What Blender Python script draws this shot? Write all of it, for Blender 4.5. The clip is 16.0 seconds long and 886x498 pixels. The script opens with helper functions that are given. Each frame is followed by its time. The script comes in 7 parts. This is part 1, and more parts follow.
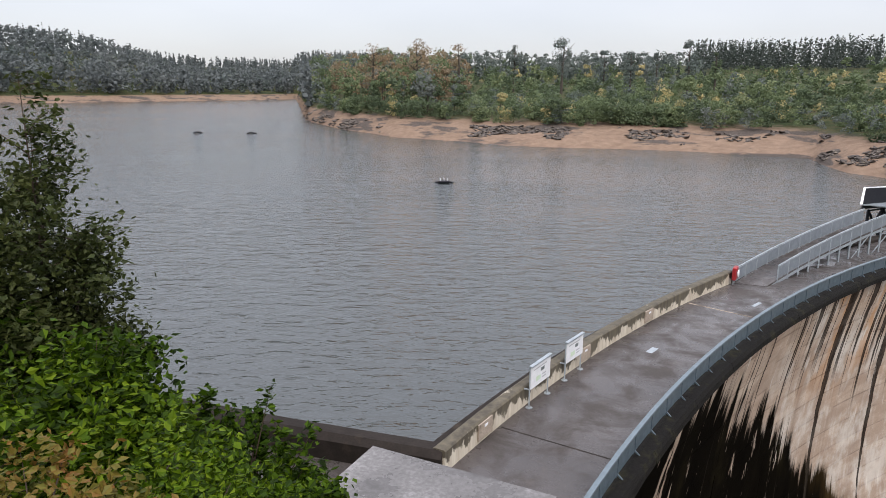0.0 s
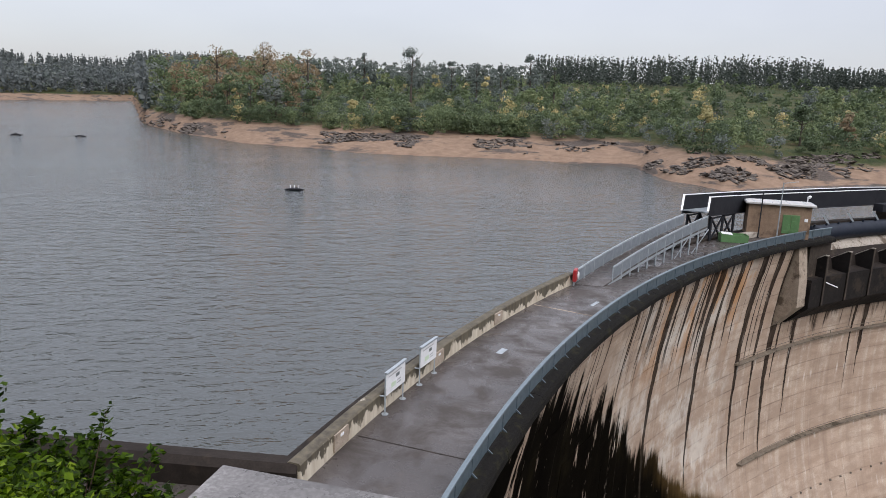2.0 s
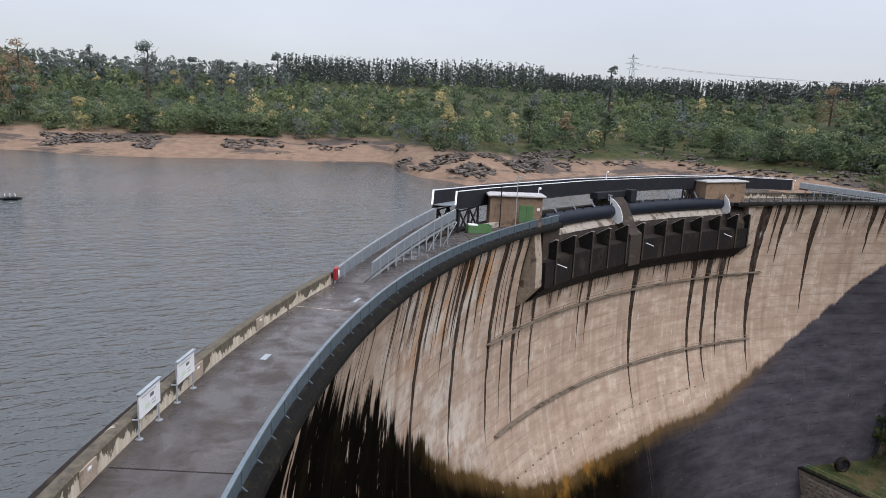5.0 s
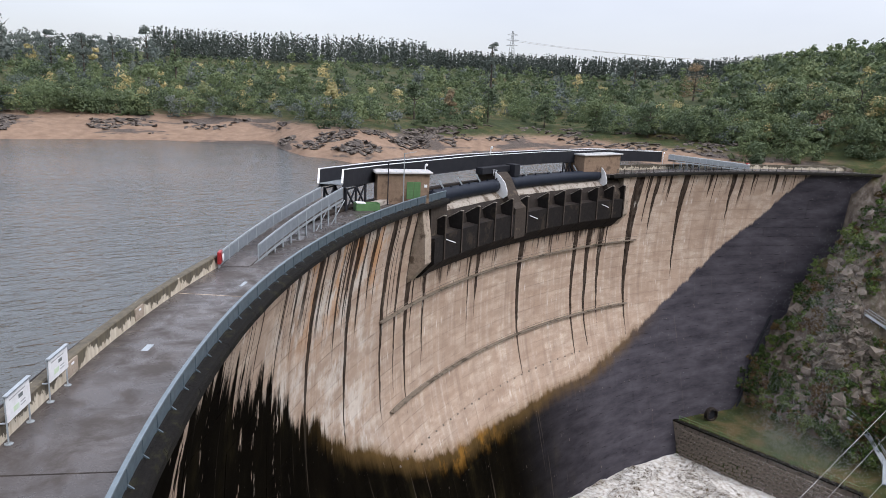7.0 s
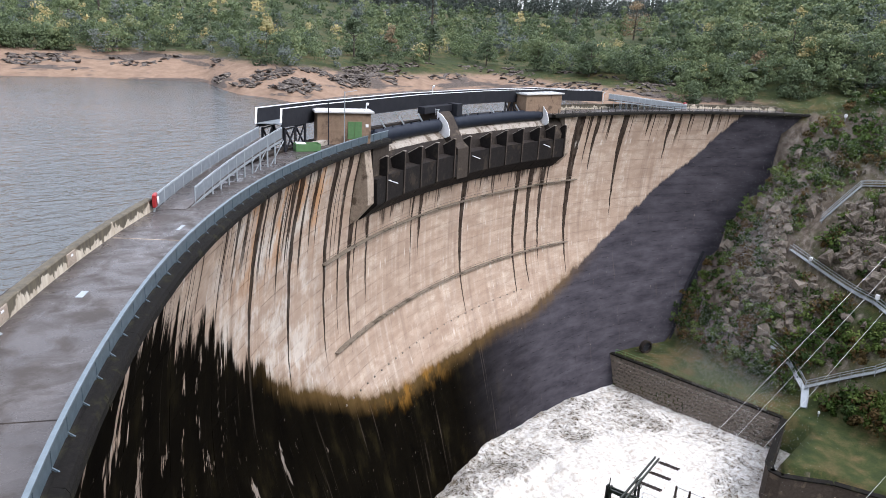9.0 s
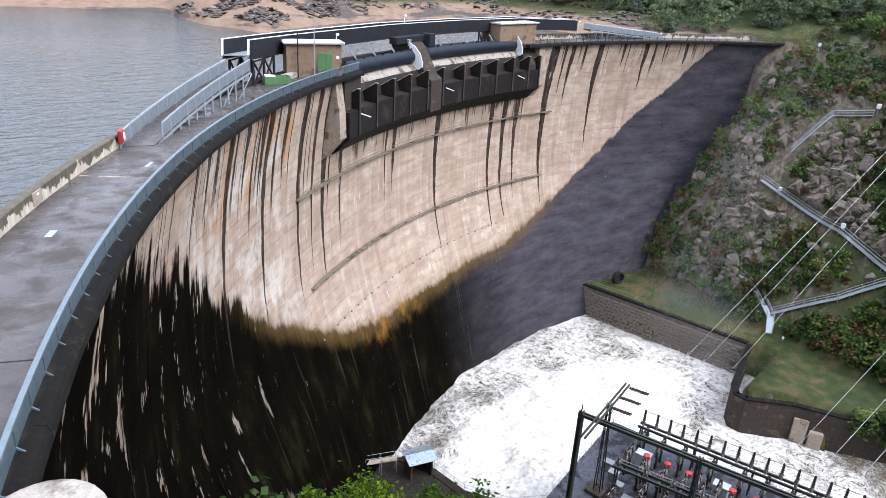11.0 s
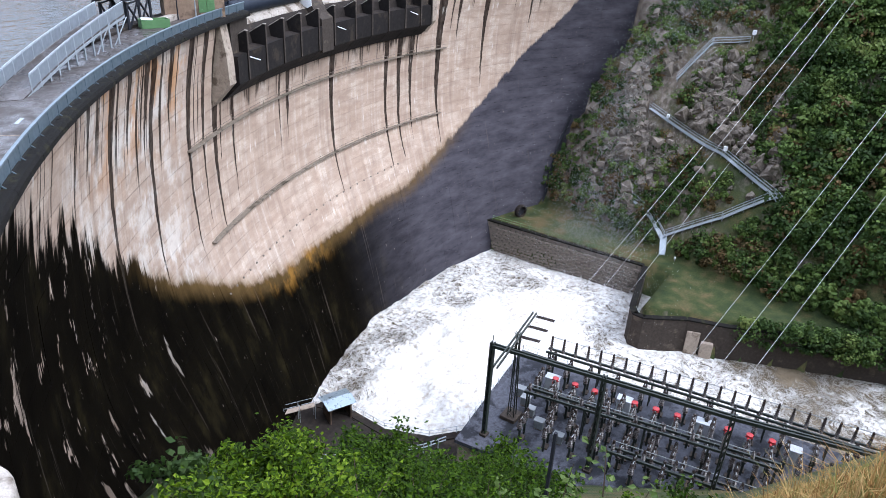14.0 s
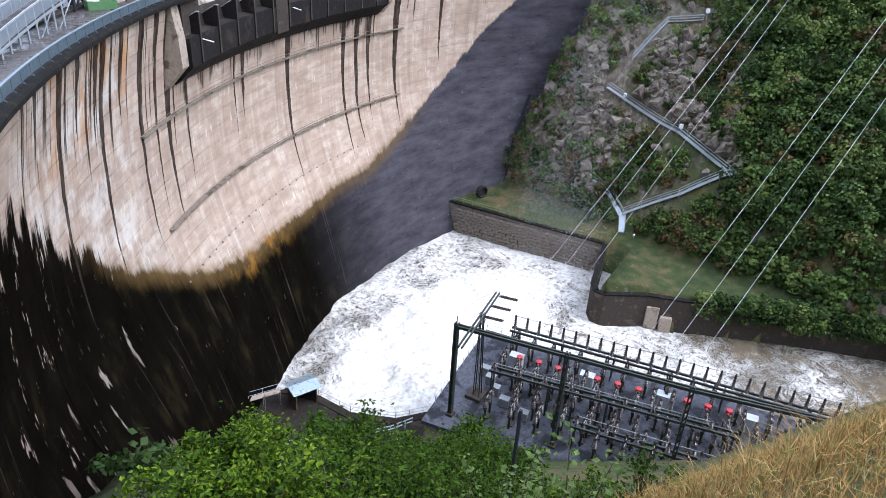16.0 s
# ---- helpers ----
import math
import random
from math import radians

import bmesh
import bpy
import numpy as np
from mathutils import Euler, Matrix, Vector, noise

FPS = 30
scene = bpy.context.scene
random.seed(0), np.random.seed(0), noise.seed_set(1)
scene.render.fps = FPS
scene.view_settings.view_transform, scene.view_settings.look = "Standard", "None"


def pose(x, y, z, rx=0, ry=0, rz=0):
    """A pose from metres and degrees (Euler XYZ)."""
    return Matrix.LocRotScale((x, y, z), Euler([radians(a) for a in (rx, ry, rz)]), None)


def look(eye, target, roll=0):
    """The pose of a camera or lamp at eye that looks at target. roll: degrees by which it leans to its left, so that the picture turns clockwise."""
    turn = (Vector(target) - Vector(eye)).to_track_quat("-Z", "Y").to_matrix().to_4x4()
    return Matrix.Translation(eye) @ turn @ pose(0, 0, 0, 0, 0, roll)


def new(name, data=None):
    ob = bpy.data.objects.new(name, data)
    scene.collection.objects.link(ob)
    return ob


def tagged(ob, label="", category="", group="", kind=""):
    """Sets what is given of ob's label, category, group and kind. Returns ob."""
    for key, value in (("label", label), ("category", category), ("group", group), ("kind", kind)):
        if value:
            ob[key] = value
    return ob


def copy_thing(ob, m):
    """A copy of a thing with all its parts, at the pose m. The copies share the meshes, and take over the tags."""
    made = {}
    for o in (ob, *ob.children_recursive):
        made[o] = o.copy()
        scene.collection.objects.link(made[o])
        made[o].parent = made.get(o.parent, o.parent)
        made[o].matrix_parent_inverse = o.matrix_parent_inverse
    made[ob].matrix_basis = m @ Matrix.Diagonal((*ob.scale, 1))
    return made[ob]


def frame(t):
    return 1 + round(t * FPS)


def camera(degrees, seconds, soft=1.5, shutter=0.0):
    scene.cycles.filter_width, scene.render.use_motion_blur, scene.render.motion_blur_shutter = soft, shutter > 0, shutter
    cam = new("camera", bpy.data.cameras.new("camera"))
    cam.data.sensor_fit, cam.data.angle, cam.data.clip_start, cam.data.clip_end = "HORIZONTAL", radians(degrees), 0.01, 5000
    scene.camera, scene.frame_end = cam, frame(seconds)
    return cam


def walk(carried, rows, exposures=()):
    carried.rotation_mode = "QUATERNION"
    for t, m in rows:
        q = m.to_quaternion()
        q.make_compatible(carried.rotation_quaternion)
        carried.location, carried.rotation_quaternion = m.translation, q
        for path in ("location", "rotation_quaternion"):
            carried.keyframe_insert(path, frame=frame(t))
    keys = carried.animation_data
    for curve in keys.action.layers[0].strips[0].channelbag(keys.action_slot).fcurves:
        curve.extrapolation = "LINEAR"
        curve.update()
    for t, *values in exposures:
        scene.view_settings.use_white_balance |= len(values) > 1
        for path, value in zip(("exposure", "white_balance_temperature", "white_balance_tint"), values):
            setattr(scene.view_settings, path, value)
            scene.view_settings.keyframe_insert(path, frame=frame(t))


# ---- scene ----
EYE = 13.7  # height of the camera above the dam's crest road
cam = camera(64.35, 16.0, 0.8)
PATH = [
    (0.0, pose(0, 0, EYE, 77.00, -0.50, -0.00)),
    (0.5, pose(0, 0, EYE, 76.86, -0.91, -3.02)),
    (1.0, pose(0, 0, EYE, 76.99, -1.35, -5.60)),
    (1.5, pose(0, 0, EYE, 77.45, -1.86, -8.69)),
    (2.0, pose(0, 0, EYE, 77.85, -2.09, -11.86)),
    (2.5, pose(0, 0, EYE, 78.12, -2.68, -17.50)),
    (3.0, pose(0, 0, EYE, 78.31, -2.75, -20.54)),
    (3.5, pose(0, 0, EYE, 78.48, -3.05, -23.68)),
    (4.0, pose(0, 0, EYE, 78.58, -3.05, -26.27)),
    (6.5, pose(0, 0, EYE, 77.78, -2.30, -39.06)),
    (7.0, pose(0, 0, EYE, 77.18, -2.49, -40.82)),
    (7.5, pose(0, 0, EYE, 76.32, -2.75, -42.25)),
    (8.0, pose(0, 0, EYE, 75.12, -2.98, -43.56)),
    (8.5, pose(0, 0, EYE, 73.89, -3.17, -44.63)),
    (9.0, pose(0, 0, EYE, 72.59, -3.07, -45.45)),
    (11.5, pose(0, 0, EYE, 65.94, -2.69, -49.05)),
    (12.0, pose(0, 0, EYE, 64.62, -2.28, -51.05)),
    (12.5, pose(0, 0, EYE, 63.92, -2.51, -52.59)),
    (13.0, pose(0, 0, EYE, 63.47, -2.71, -54.10)),
    (13.5, pose(0, 0, EYE, 63.26, -2.79, -55.11)),
    (14.0, pose(0, 0, EYE, 63.06, -2.87, -56.14)),
    (14.5, pose(0, 0, EYE, 62.74, -2.94, -57.18)),
    (15.0, pose(0, 0, EYE, 62.41, -2.94, -58.07)),
    (15.5, pose(0, 0, EYE, 62.06, -2.93, -58.87)),
    (16.0, pose(0, 0, EYE, 61.76, -3.13, -59.46)),
]
walk(cam, PATH, exposures=((0.0, 0.12, 6850, 13), (2.5, -0.1, 6700, 13), (4.0, -0.1, 6600, 13), (7.0, 0.16, 6600, 13), (9.0, 0.54, 6450, 13), (12.5, 0.78, 5950, 12), (16.0, 0.78, 5800, 12)))

# the arch: centre and radius of the crest's lip
CX, CY, RL = 100.1, -35.51, 109.83

# ---- light ----
world = bpy.data.worlds.new("overcast_sky")
scene.world = world
world.use_nodes = True
wn = world.node_tree
wn.nodes.clear()
sky = wn.nodes.new("ShaderNodeTexSky")
sky.sky_type, sky.sun_disc = "NISHITA", False
sky.sun_elevation, sky.sun_rotation = radians(48), radians(165)
dim = wn.nodes.new("ShaderNodeVectorMath")
dim.operation = "SCALE"
dim.inputs["Scale"].default_value = 0.035
wn.links.new(sky.outputs["Color"], dim.inputs[0])
wcoord = wn.nodes.new("ShaderNodeTexCoord")
wmap = wn.nodes.new("ShaderNodeMapping")
wmap.inputs["Scale"].default_value = (1, 1, 3.0)
wn.links.new(wcoord.outputs["Generated"], wmap.inputs["Vector"])
wnoise = wn.nodes.new("ShaderNodeTexNoise")
wnoise.inputs["Scale"].default_value, wnoise.inputs["Detail"].default_value = 2.2, 5
wn.links.new(wmap.outputs["Vector"], wnoise.inputs["Vector"])
wramp = wn.nodes.new("ShaderNodeValToRGB")
wramp.color_ramp.elements[0].position, wramp.color_ramp.elements[0].color = 0.3, (0.49, 0.52, 0.595, 1)
wramp.color_ramp.elements[1].position, wramp.color_ramp.elements[1].color = 0.75, (0.575, 0.605, 0.675, 1)
wn.links.new(wnoise.outputs["Fac"], wramp.inputs["Fac"])
wadd = wn.nodes.new("ShaderNodeVectorMath")
wadd.operation = "ADD"
wsep = wn.nodes.new("ShaderNodeSeparateXYZ")
wn.links.new(wcoord.outputs["Generated"], wsep.inputs[0])
wup = wn.nodes.new("ShaderNodeMapRange")  # an overcast sky is about three times as bright overhead as at the horizon
wup.inputs["From Min"].default_value, wup.inputs["From Max"].default_value = 0.0, 1.0
wup.inputs["To Min"].default_value, wup.inputs["To Max"].default_value = 0.86, 3.1
wn.links.new(wsep.outputs["Z"], wup.inputs["Value"])
wlift = wn.nodes.new("ShaderNodeVectorMath")
wlift.operation = "SCALE"
wn.links.new(wramp.outputs["Color"], wlift.inputs[0])
wn.links.new(wup.outputs["Result"], wlift.inputs["Scale"])
wn.links.new(wlift.outputs["Vector"], wadd.inputs[0])
wn.links.new(dim.outputs["Vector"], wadd.inputs[1])
wback = wn.nodes.new("ShaderNodeBackground")
wback.inputs["Strength"].default_value = 1.0
wn.links.new(wadd.outputs["Vector"], wback.inputs["Color"])
wout = wn.nodes.new("ShaderNodeOutputWorld")
wn.links.new(wback.outputs["Background"], wout.inputs["Surface"])

sun = new("sun", bpy.data.lights.new("sun", "SUN"))
sun.data.energy, sun.data.angle, sun.data.color = 2.0, radians(35), (1.0, 0.975, 0.955)
sun.matrix_world = look((0, 0, 100), (0 - 20, 73, 100 - 80))

# ---- materials ----


class Mat:
    """A small helper round one node material."""

    def __init__(self, name, rough=0.8, metal=0.0):
        self.m = bpy.data.materials.new(name)
        self.m.use_nodes = True
        self.nt = self.m.node_tree
        self.b = self.nt.nodes["Principled BSDF"]
        self.b.inputs["Roughness"].default_value = rough
        self.b.inputs["Metallic"].default_value = metal
        self.c = self.nt.nodes.new("ShaderNodeTexCoord")

    def node(self, kind, **sets):
        n = self.nt.nodes.new(kind)
        for k, v in sets.items():
            n.inputs[k].default_value = v
        return n

    def put(self, value, socket):
        if isinstance(value, bpy.types.NodeSocket):
            self.nt.links.new(value, socket)
        else:
            socket.default_value = (*value, 1) if isinstance(value, tuple) and len(value) == 3 and socket.type == "RGBA" else value

    def coords(self, space="Object", scale=(1, 1, 1), turn=0.0):
        n = self.node("ShaderNodeMapping", Scale=scale, Rotation=(0, 0, turn))
        self.nt.links.new(self.c.outputs[space], n.inputs["Vector"])
        return n.outputs["Vector"]

    def noise(self, scale, detail=4.0, vec=None, rough=0.55, warp=0.0):
        n = self.node("ShaderNodeTexNoise", Scale=scale, Detail=detail, Roughness=rough, Distortion=warp)
        self.put(vec if vec is not None else self.coords(), n.inputs["Vector"])
        return n.outputs["Fac"]

    def voronoi(self, scale, vec=None, feature="F1", out="Distance"):
        n = self.node("ShaderNodeTexVoronoi", Scale=scale)
        n.feature = feature
        self.put(vec if vec is not None else self.coords(), n.inputs["Vector"])
        return n.outputs[out]

    def ramp(self, fac, *stops):
        n = self.node("ShaderNodeValToRGB")
        r = n.color_ramp
        while len(r.elements) < len(stops):
            r.elements.new(0.5)
        for e, (p, c) in zip(r.elements, stops):
            e.position = p
            e.color = (*c, 1) if isinstance(c, tuple) else (c, c, c, 1)
        self.put(fac, n.inputs["Fac"])
        return n.outputs["Color"]

    def mix(self, fac, a, b, blend="MIX"):
        n = self.nt.nodes.new("ShaderNodeMix")
        n.data_type, n.blend_type = "RGBA", blend
        self.put(fac, n.inputs[0])
        self.put(a, n.inputs[6])
        self.put(b, n.inputs[7])
        return n.outputs[2]

    def math(self, op, a, b=0.0, c=0.0):
        n = self.nt.nodes.new("ShaderNodeMath")
        n.operation = op
        for i, v in enumerate((a, b, c)):
            self.put(v, n.inputs[i])
        return n.outputs[0]

    def step(self, v, lo, hi):
        n = self.node("ShaderNodeMapRange")
        n.interpolation_type = "SMOOTHSTEP"
        self.put(v, n.inputs["Value"])
        self.put(lo, n.inputs["From Min"])
        self.put(hi, n.inputs["From Max"])
        return n.outputs["Result"]

    def island(self):
        return self.nt.nodes.new("ShaderNodeNewGeometry").outputs["Random Per Island"]

    def chance(self):
        return self.nt.nodes.new("ShaderNodeObjectInfo").outputs["Random"]

    def bump(self, height, strength=0.3, distance=0.05):
        n = self.node("ShaderNodeBump", Strength=strength, Distance=distance)
        self.put(height, n.inputs["Height"])
        self.nt.links.new(n.outputs["Normal"], self.b.inputs["Normal"])

    def done(self, color=None, rough=None, spec=None):
        if color is not None:
            self.put(color, self.b.inputs["Base Color"])
        if rough is not None:
            self.put(rough, self.b.inputs["Roughness"])
        if spec is not None:
            self.put(spec, self.b.inputs["Specular IOR Level"])
        return self.m


def plain(name, a, b, scale=3.0, rough=0.7, metal=0.0, bump=0.1, distance=0.01, spec=None):
    """Two tones over grain at two scales, with fine relief."""
    k = Mat(name, rough, metal)
    fine = k.noise(scale * 6, 5)
    col = k.mix(k.ramp(k.noise(scale, 4), (0.3, 0.0), (0.7, 1.0)), a, b)
    col = k.mix(k.ramp(fine, (0.35, 0.25), (0.65, 0.0)), col, tuple(0.55 * v for v in a))
    k.bump(fine, bump, distance)
    return k.done(col, k.math("MULTIPLY_ADD", k.noise(scale * 2), 0.3, rough - 0.15), spec)


def leafy(name, *tones, rough=0.55, shine=0.3, patch=0.12, each=0.22):
    """Leaves: a tone for each leaf, drifting over metres."""
    k = Mat(name, rough)
    n = len(tones)
    f = k.math("ADD", k.math("MULTIPLY", k.island(), each), k.math("MULTIPLY", k.ramp(k.noise(patch, 3), (0.3, 0.0), (0.7, 1.0)), 0.51 * (1 - each)))
    f = k.math("ADD", f, k.math("MULTIPLY", k.ramp(k.noise(min(0.16, patch * 4) if patch < 0.3 else patch * 3, 3), (0.32, 0.0), (0.68, 1.0)), 0.49 * (1 - each)))
    col = k.ramp(f, *[((i + 0.3) / n, t) for i, t in enumerate(tones)])
    thin = k.nt.nodes.new("ShaderNodeBsdfTranslucent")
    k.put(col, thin.inputs["Color"])
    both = k.nt.nodes.new("ShaderNodeMixShader")
    both.inputs[0].default_value = 0.3
    k.nt.links.new(k.b.outputs[0], both.inputs[1])
    k.nt.links.new(thin.outputs[0], both.inputs[2])
    k.nt.links.new(both.outputs[0], k.nt.nodes["Material Output"].inputs["Surface"])
    return k.done(col, None, shine * 0.5)


# seepage along the arch: stretches of it, and in each (place, half width, depth reached), all in metres
SEEPS = ((-82.0, -44.0, ((-79.0, 0.88, 7), (-73.6, 0.88, 24), (-69.5, 0.88, 9), (-65.4, 1.05, 11), (-63.9, 0.88, 27), (-59.5, 0.79, 12), (-54.6, 0.88, 28), (-51.0, 0.70, 24), (-48.0, 1.31, 27), (-46.6, 0.88, 19))),
         (-44.0, 9.0, ((-43.4, 0.88, 24), (-30.8, 0.61, 23), (-28.6, 1.31, 20), (-16.5, 1.14, 34), (-12.0, 0.88, 10), (-1.2, 1.05, 36), (2.5, 1.14, 34), (5.9, 1.22, 29), (7.3, 0.88, 15))),
         (9.0, 62.0, ((13.5, 1.49, 32), (16.5, 0.70, 11), (18.4, 0.88, 13), (22.0, 0.70, 6), (26.0, 1.05, 22), (32.5, 0.88, 6), (38.4, 1.05, 11), (43.5, 0.79, 5), (48.9, 1.05, 6))))


# concrete of the dam's face: u runs along the arch in metres, v is the height
def face_material():
    k = Mat("dam_concrete", 0.8)
    uv = k.c.outputs["UV"]
    sep = k.nt.nodes.new("ShaderNodeSeparateXYZ")
    k.nt.links.new(uv, sep.inputs[0])
    u, v = sep.outputs["X"], sep.outputs["Y"]

    def uvs(su, sv):
        n = k.node("ShaderNodeMapping", Scale=(su, sv, 1))
        k.nt.links.new(uv, n.inputs["Vector"])
        return n.outputs["Vector"]

    grain = k.noise(1.0, 6, uvs(6, 6))
    cloud = k.noise(1.0, 4, uvs(0.12, 0.2))
    wash = k.noise(1.0, 4, uvs(1.1, 0.05), 0.6)
    dry = k.ramp(cloud, (0.25, (0.35, 0.255, 0.192)), (0.5, (0.475, 0.362, 0.280)), (0.75, (0.56, 0.462, 0.374)))
    dry = k.mix(k.ramp(wash, (0.50, 0.0), (0.62, 0.5)), dry, (0.62, 0.54, 0.46))
    blot = k.noise(1.0, 5, uvs(0.35, 0.8), 0.65)
    dry = k.mix(k.ramp(blot, (0.42, 0.55), (0.56, 0.0)), dry, (0.31, 0.22, 0.165))
    dry = k.mix(k.ramp(k.noise(1.0, 3, uvs(0.6, 0.04), 0.6), (0.53, 0.0), (0.70, 0.5)), dry, (0.24, 0.17, 0.13))
    dry = k.mix(k.ramp(grain, (0.35, 0.4), (0.6, 0.0)), dry, (0.28, 0.22, 0.18))
    # boards' courses
    course = k.node("ShaderNodeTexWhiteNoise")
    course.noise_dimensions = "2D"
    comb = k.nt.nodes.new("ShaderNodeCombineXYZ")
    k.put(k.math("FLOOR", k.math("DIVIDE", u, 3.83)), comb.inputs[0])
    k.put(k.math("FLOOR", k.math("DIVIDE", v, 1.0)), comb.inputs[1])
    k.nt.links.new(comb.outputs[0], course.inputs["Vector"])
    dry = k.mix(k.math("MULTIPLY", course.outputs["Value"], k.math("MULTIPLY_ADD", k.step(u, -40.0, -60.0), 0.2, 0.24)), dry, (0.30, 0.235, 0.19))
    seamy = k.math("PINGPONG", k.math("ADD", v, 0.05), 1.0)
    seamy = k.math("MULTIPLY", k.step(seamy, 0.10, 0.03), k.step(k.noise(1.0, 3, uvs(0.3, 0.5)), 0.35, 0.6))
    dry = k.mix(k.math("MULTIPLY", seamy, k.math("MULTIPLY_ADD", k.step(u, -30.0, -60.0), 0.3, 0.25)), dry, (0.16, 0.115, 0.09))
    # grey-white lime on the left flank
    lime = k.math("MULTIPLY", k.step(k.noise(1.0, 5, uvs(0.33, 0.22), 0.65), 0.44, 0.64), k.step(k.math("ABSOLUTE", k.math("ADD", u, 70.0)), 19.0, 8.0))
    dry = k.mix(k.math("MULTIPLY", lime, 0.55), dry, (0.67, 0.64, 0.59))
    # rusty patches near the top of the left flank
    rust = k.math("MULTIPLY", k.step(k.noise(1.0, 4, uvs(0.3, 0.16), 0.6), 0.52, 0.62), k.step(k.math("ABSOLUTE", k.math("ADD", u, 66.0)), 16.0, 7.0))
    rust = k.math("MULTIPLY", rust, k.step(v, -13.0, -4.0))
    dry = k.mix(k.math("MULTIPLY", rust, 0.7), dry, (0.46, 0.235, 0.10))
    # dark runs below the crest, thick on the left flank and sparse on the right
    depth = k.math("MULTIPLY", v, -1.0)
    flank = k.math("MAXIMUM", k.step(u, -46.0, -52.0), k.math("MULTIPLY", k.step(u, 9.0, 12.0), 0.55))
    runs = k.noise(1.0, 3, uvs(0.85, 0.012), 0.6)
    reach = k.math("MULTIPLY", k.math("MULTIPLY_ADD", k.noise(1.0, 2, uvs(0.33, 0.0), 0.5), 38.0, -9.0), flank)
    run = k.math("MULTIPLY", k.step(runs, 0.56, 0.575), k.step(k.math("SUBTRACT", reach, depth), -1.0, 3.0))
    thin = k.noise(1.0, 4, uvs(2.1, 0.03), 0.65)
    reach2 = k.math("MULTIPLY", k.math("MULTIPLY_ADD", k.noise(1.0, 2, uvs(0.7, 0.0), 0.5), 34.0, -9.0), flank)
    run = k.math("MAXIMUM", run, k.math("MULTIPLY", k.step(thin, 0.575, 0.60), k.step(k.math("SUBTRACT", reach2, depth), -1.0, 3.0)))
    # seepage from single block joints: where along the arch, half width, and how far down it reaches
    wob = k.math("MULTIPLY_ADD", k.noise(1.0, 4, uvs(0.25, 0.16), 0.65), 0.9, -0.45)
    uw = k.math("ADD", u, wob)
    seep = 0.0
    for lo, hi, runs_down in SEEPS:
        stops = [(0.0, 0.0)]
        for at, half, down in runs_down:
            c, w = (at - lo) / (hi - lo), half / (hi - lo)
            stops += [(c - w, 0.0), (c, (down + 6.0) / 50.0), (c + w, 0.0)]
        hang = k.ramp(k.math("DIVIDE", k.math("SUBTRACT", uw, lo), hi - lo), *stops)
        one = k.step(k.math("SUBTRACT", k.math("MULTIPLY", hang, 50.0), k.math("MULTIPLY_ADD", k.noise(1.0, 4, uvs(0.9, 0.25), 0.7), 9.0, depth)), 0.3, 2.2)
        seep = k.math("MAXIMUM", seep, one)
    # a few drips under the deflector
    bay = k.step(k.math("ABSOLUTE", k.math("ADD", u, 18.4)), 27.6, 26.6)
    hang = k.math("MULTIPLY_ADD", k.noise(1.0, 3, uvs(0.30, 0.0), 0.6), 16.0, 3.4)
    drips = k.math("MULTIPLY", bay, k.step(k.math("SUBTRACT", hang, depth), -0.4, 1.0))
    run = k.math("MAXIMUM", run, k.math("MULTIPLY", drips, k.math("MULTIPLY_ADD", k.step(k.noise(1.0, 4, uvs(1.1, 0.03), 0.7), 0.47, 0.56), 0.8, 0.12)))
    streak = k.math("MAXIMUM", run, seep)
    dry = k.mix(k.math("MULTIPLY", streak, k.math("MULTIPLY_ADD", k.noise(1.0, 4, uvs(1.5, 0.5), 0.7), 0.5, 0.66)), dry, (0.016, 0.011, 0.009))
    # pale dribbles from the lift joints on the right flank
    drib = k.math("MULTIPLY", k.step(k.noise(1.0, 3, uvs(1.5, 0.1), 0.6), 0.6, 0.68), k.step(k.math("PINGPONG", v, 2.0), 1.1, 1.9))
    dry = k.mix(k.math("MULTIPLY", drib, 0.5), dry, (0.70, 0.66, 0.60))
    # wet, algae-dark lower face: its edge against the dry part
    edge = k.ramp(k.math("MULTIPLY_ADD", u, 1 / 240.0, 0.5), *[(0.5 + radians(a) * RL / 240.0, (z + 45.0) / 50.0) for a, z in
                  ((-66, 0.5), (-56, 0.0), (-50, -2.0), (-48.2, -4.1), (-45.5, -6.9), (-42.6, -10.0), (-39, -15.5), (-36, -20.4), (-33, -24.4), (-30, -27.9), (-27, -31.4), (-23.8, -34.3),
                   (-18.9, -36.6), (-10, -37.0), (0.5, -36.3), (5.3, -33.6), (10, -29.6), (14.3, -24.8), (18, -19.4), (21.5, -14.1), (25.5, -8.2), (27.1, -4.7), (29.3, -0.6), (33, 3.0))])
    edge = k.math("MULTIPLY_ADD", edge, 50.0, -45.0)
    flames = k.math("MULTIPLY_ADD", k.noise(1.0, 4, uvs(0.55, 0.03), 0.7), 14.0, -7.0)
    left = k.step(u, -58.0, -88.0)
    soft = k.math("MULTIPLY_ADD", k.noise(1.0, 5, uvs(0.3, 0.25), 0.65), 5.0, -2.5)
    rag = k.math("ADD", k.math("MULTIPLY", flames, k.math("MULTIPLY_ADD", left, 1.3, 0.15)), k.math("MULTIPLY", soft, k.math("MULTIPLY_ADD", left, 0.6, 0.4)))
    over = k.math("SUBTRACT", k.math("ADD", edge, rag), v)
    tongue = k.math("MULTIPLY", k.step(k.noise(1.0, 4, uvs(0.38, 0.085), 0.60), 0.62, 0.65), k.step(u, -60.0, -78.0))
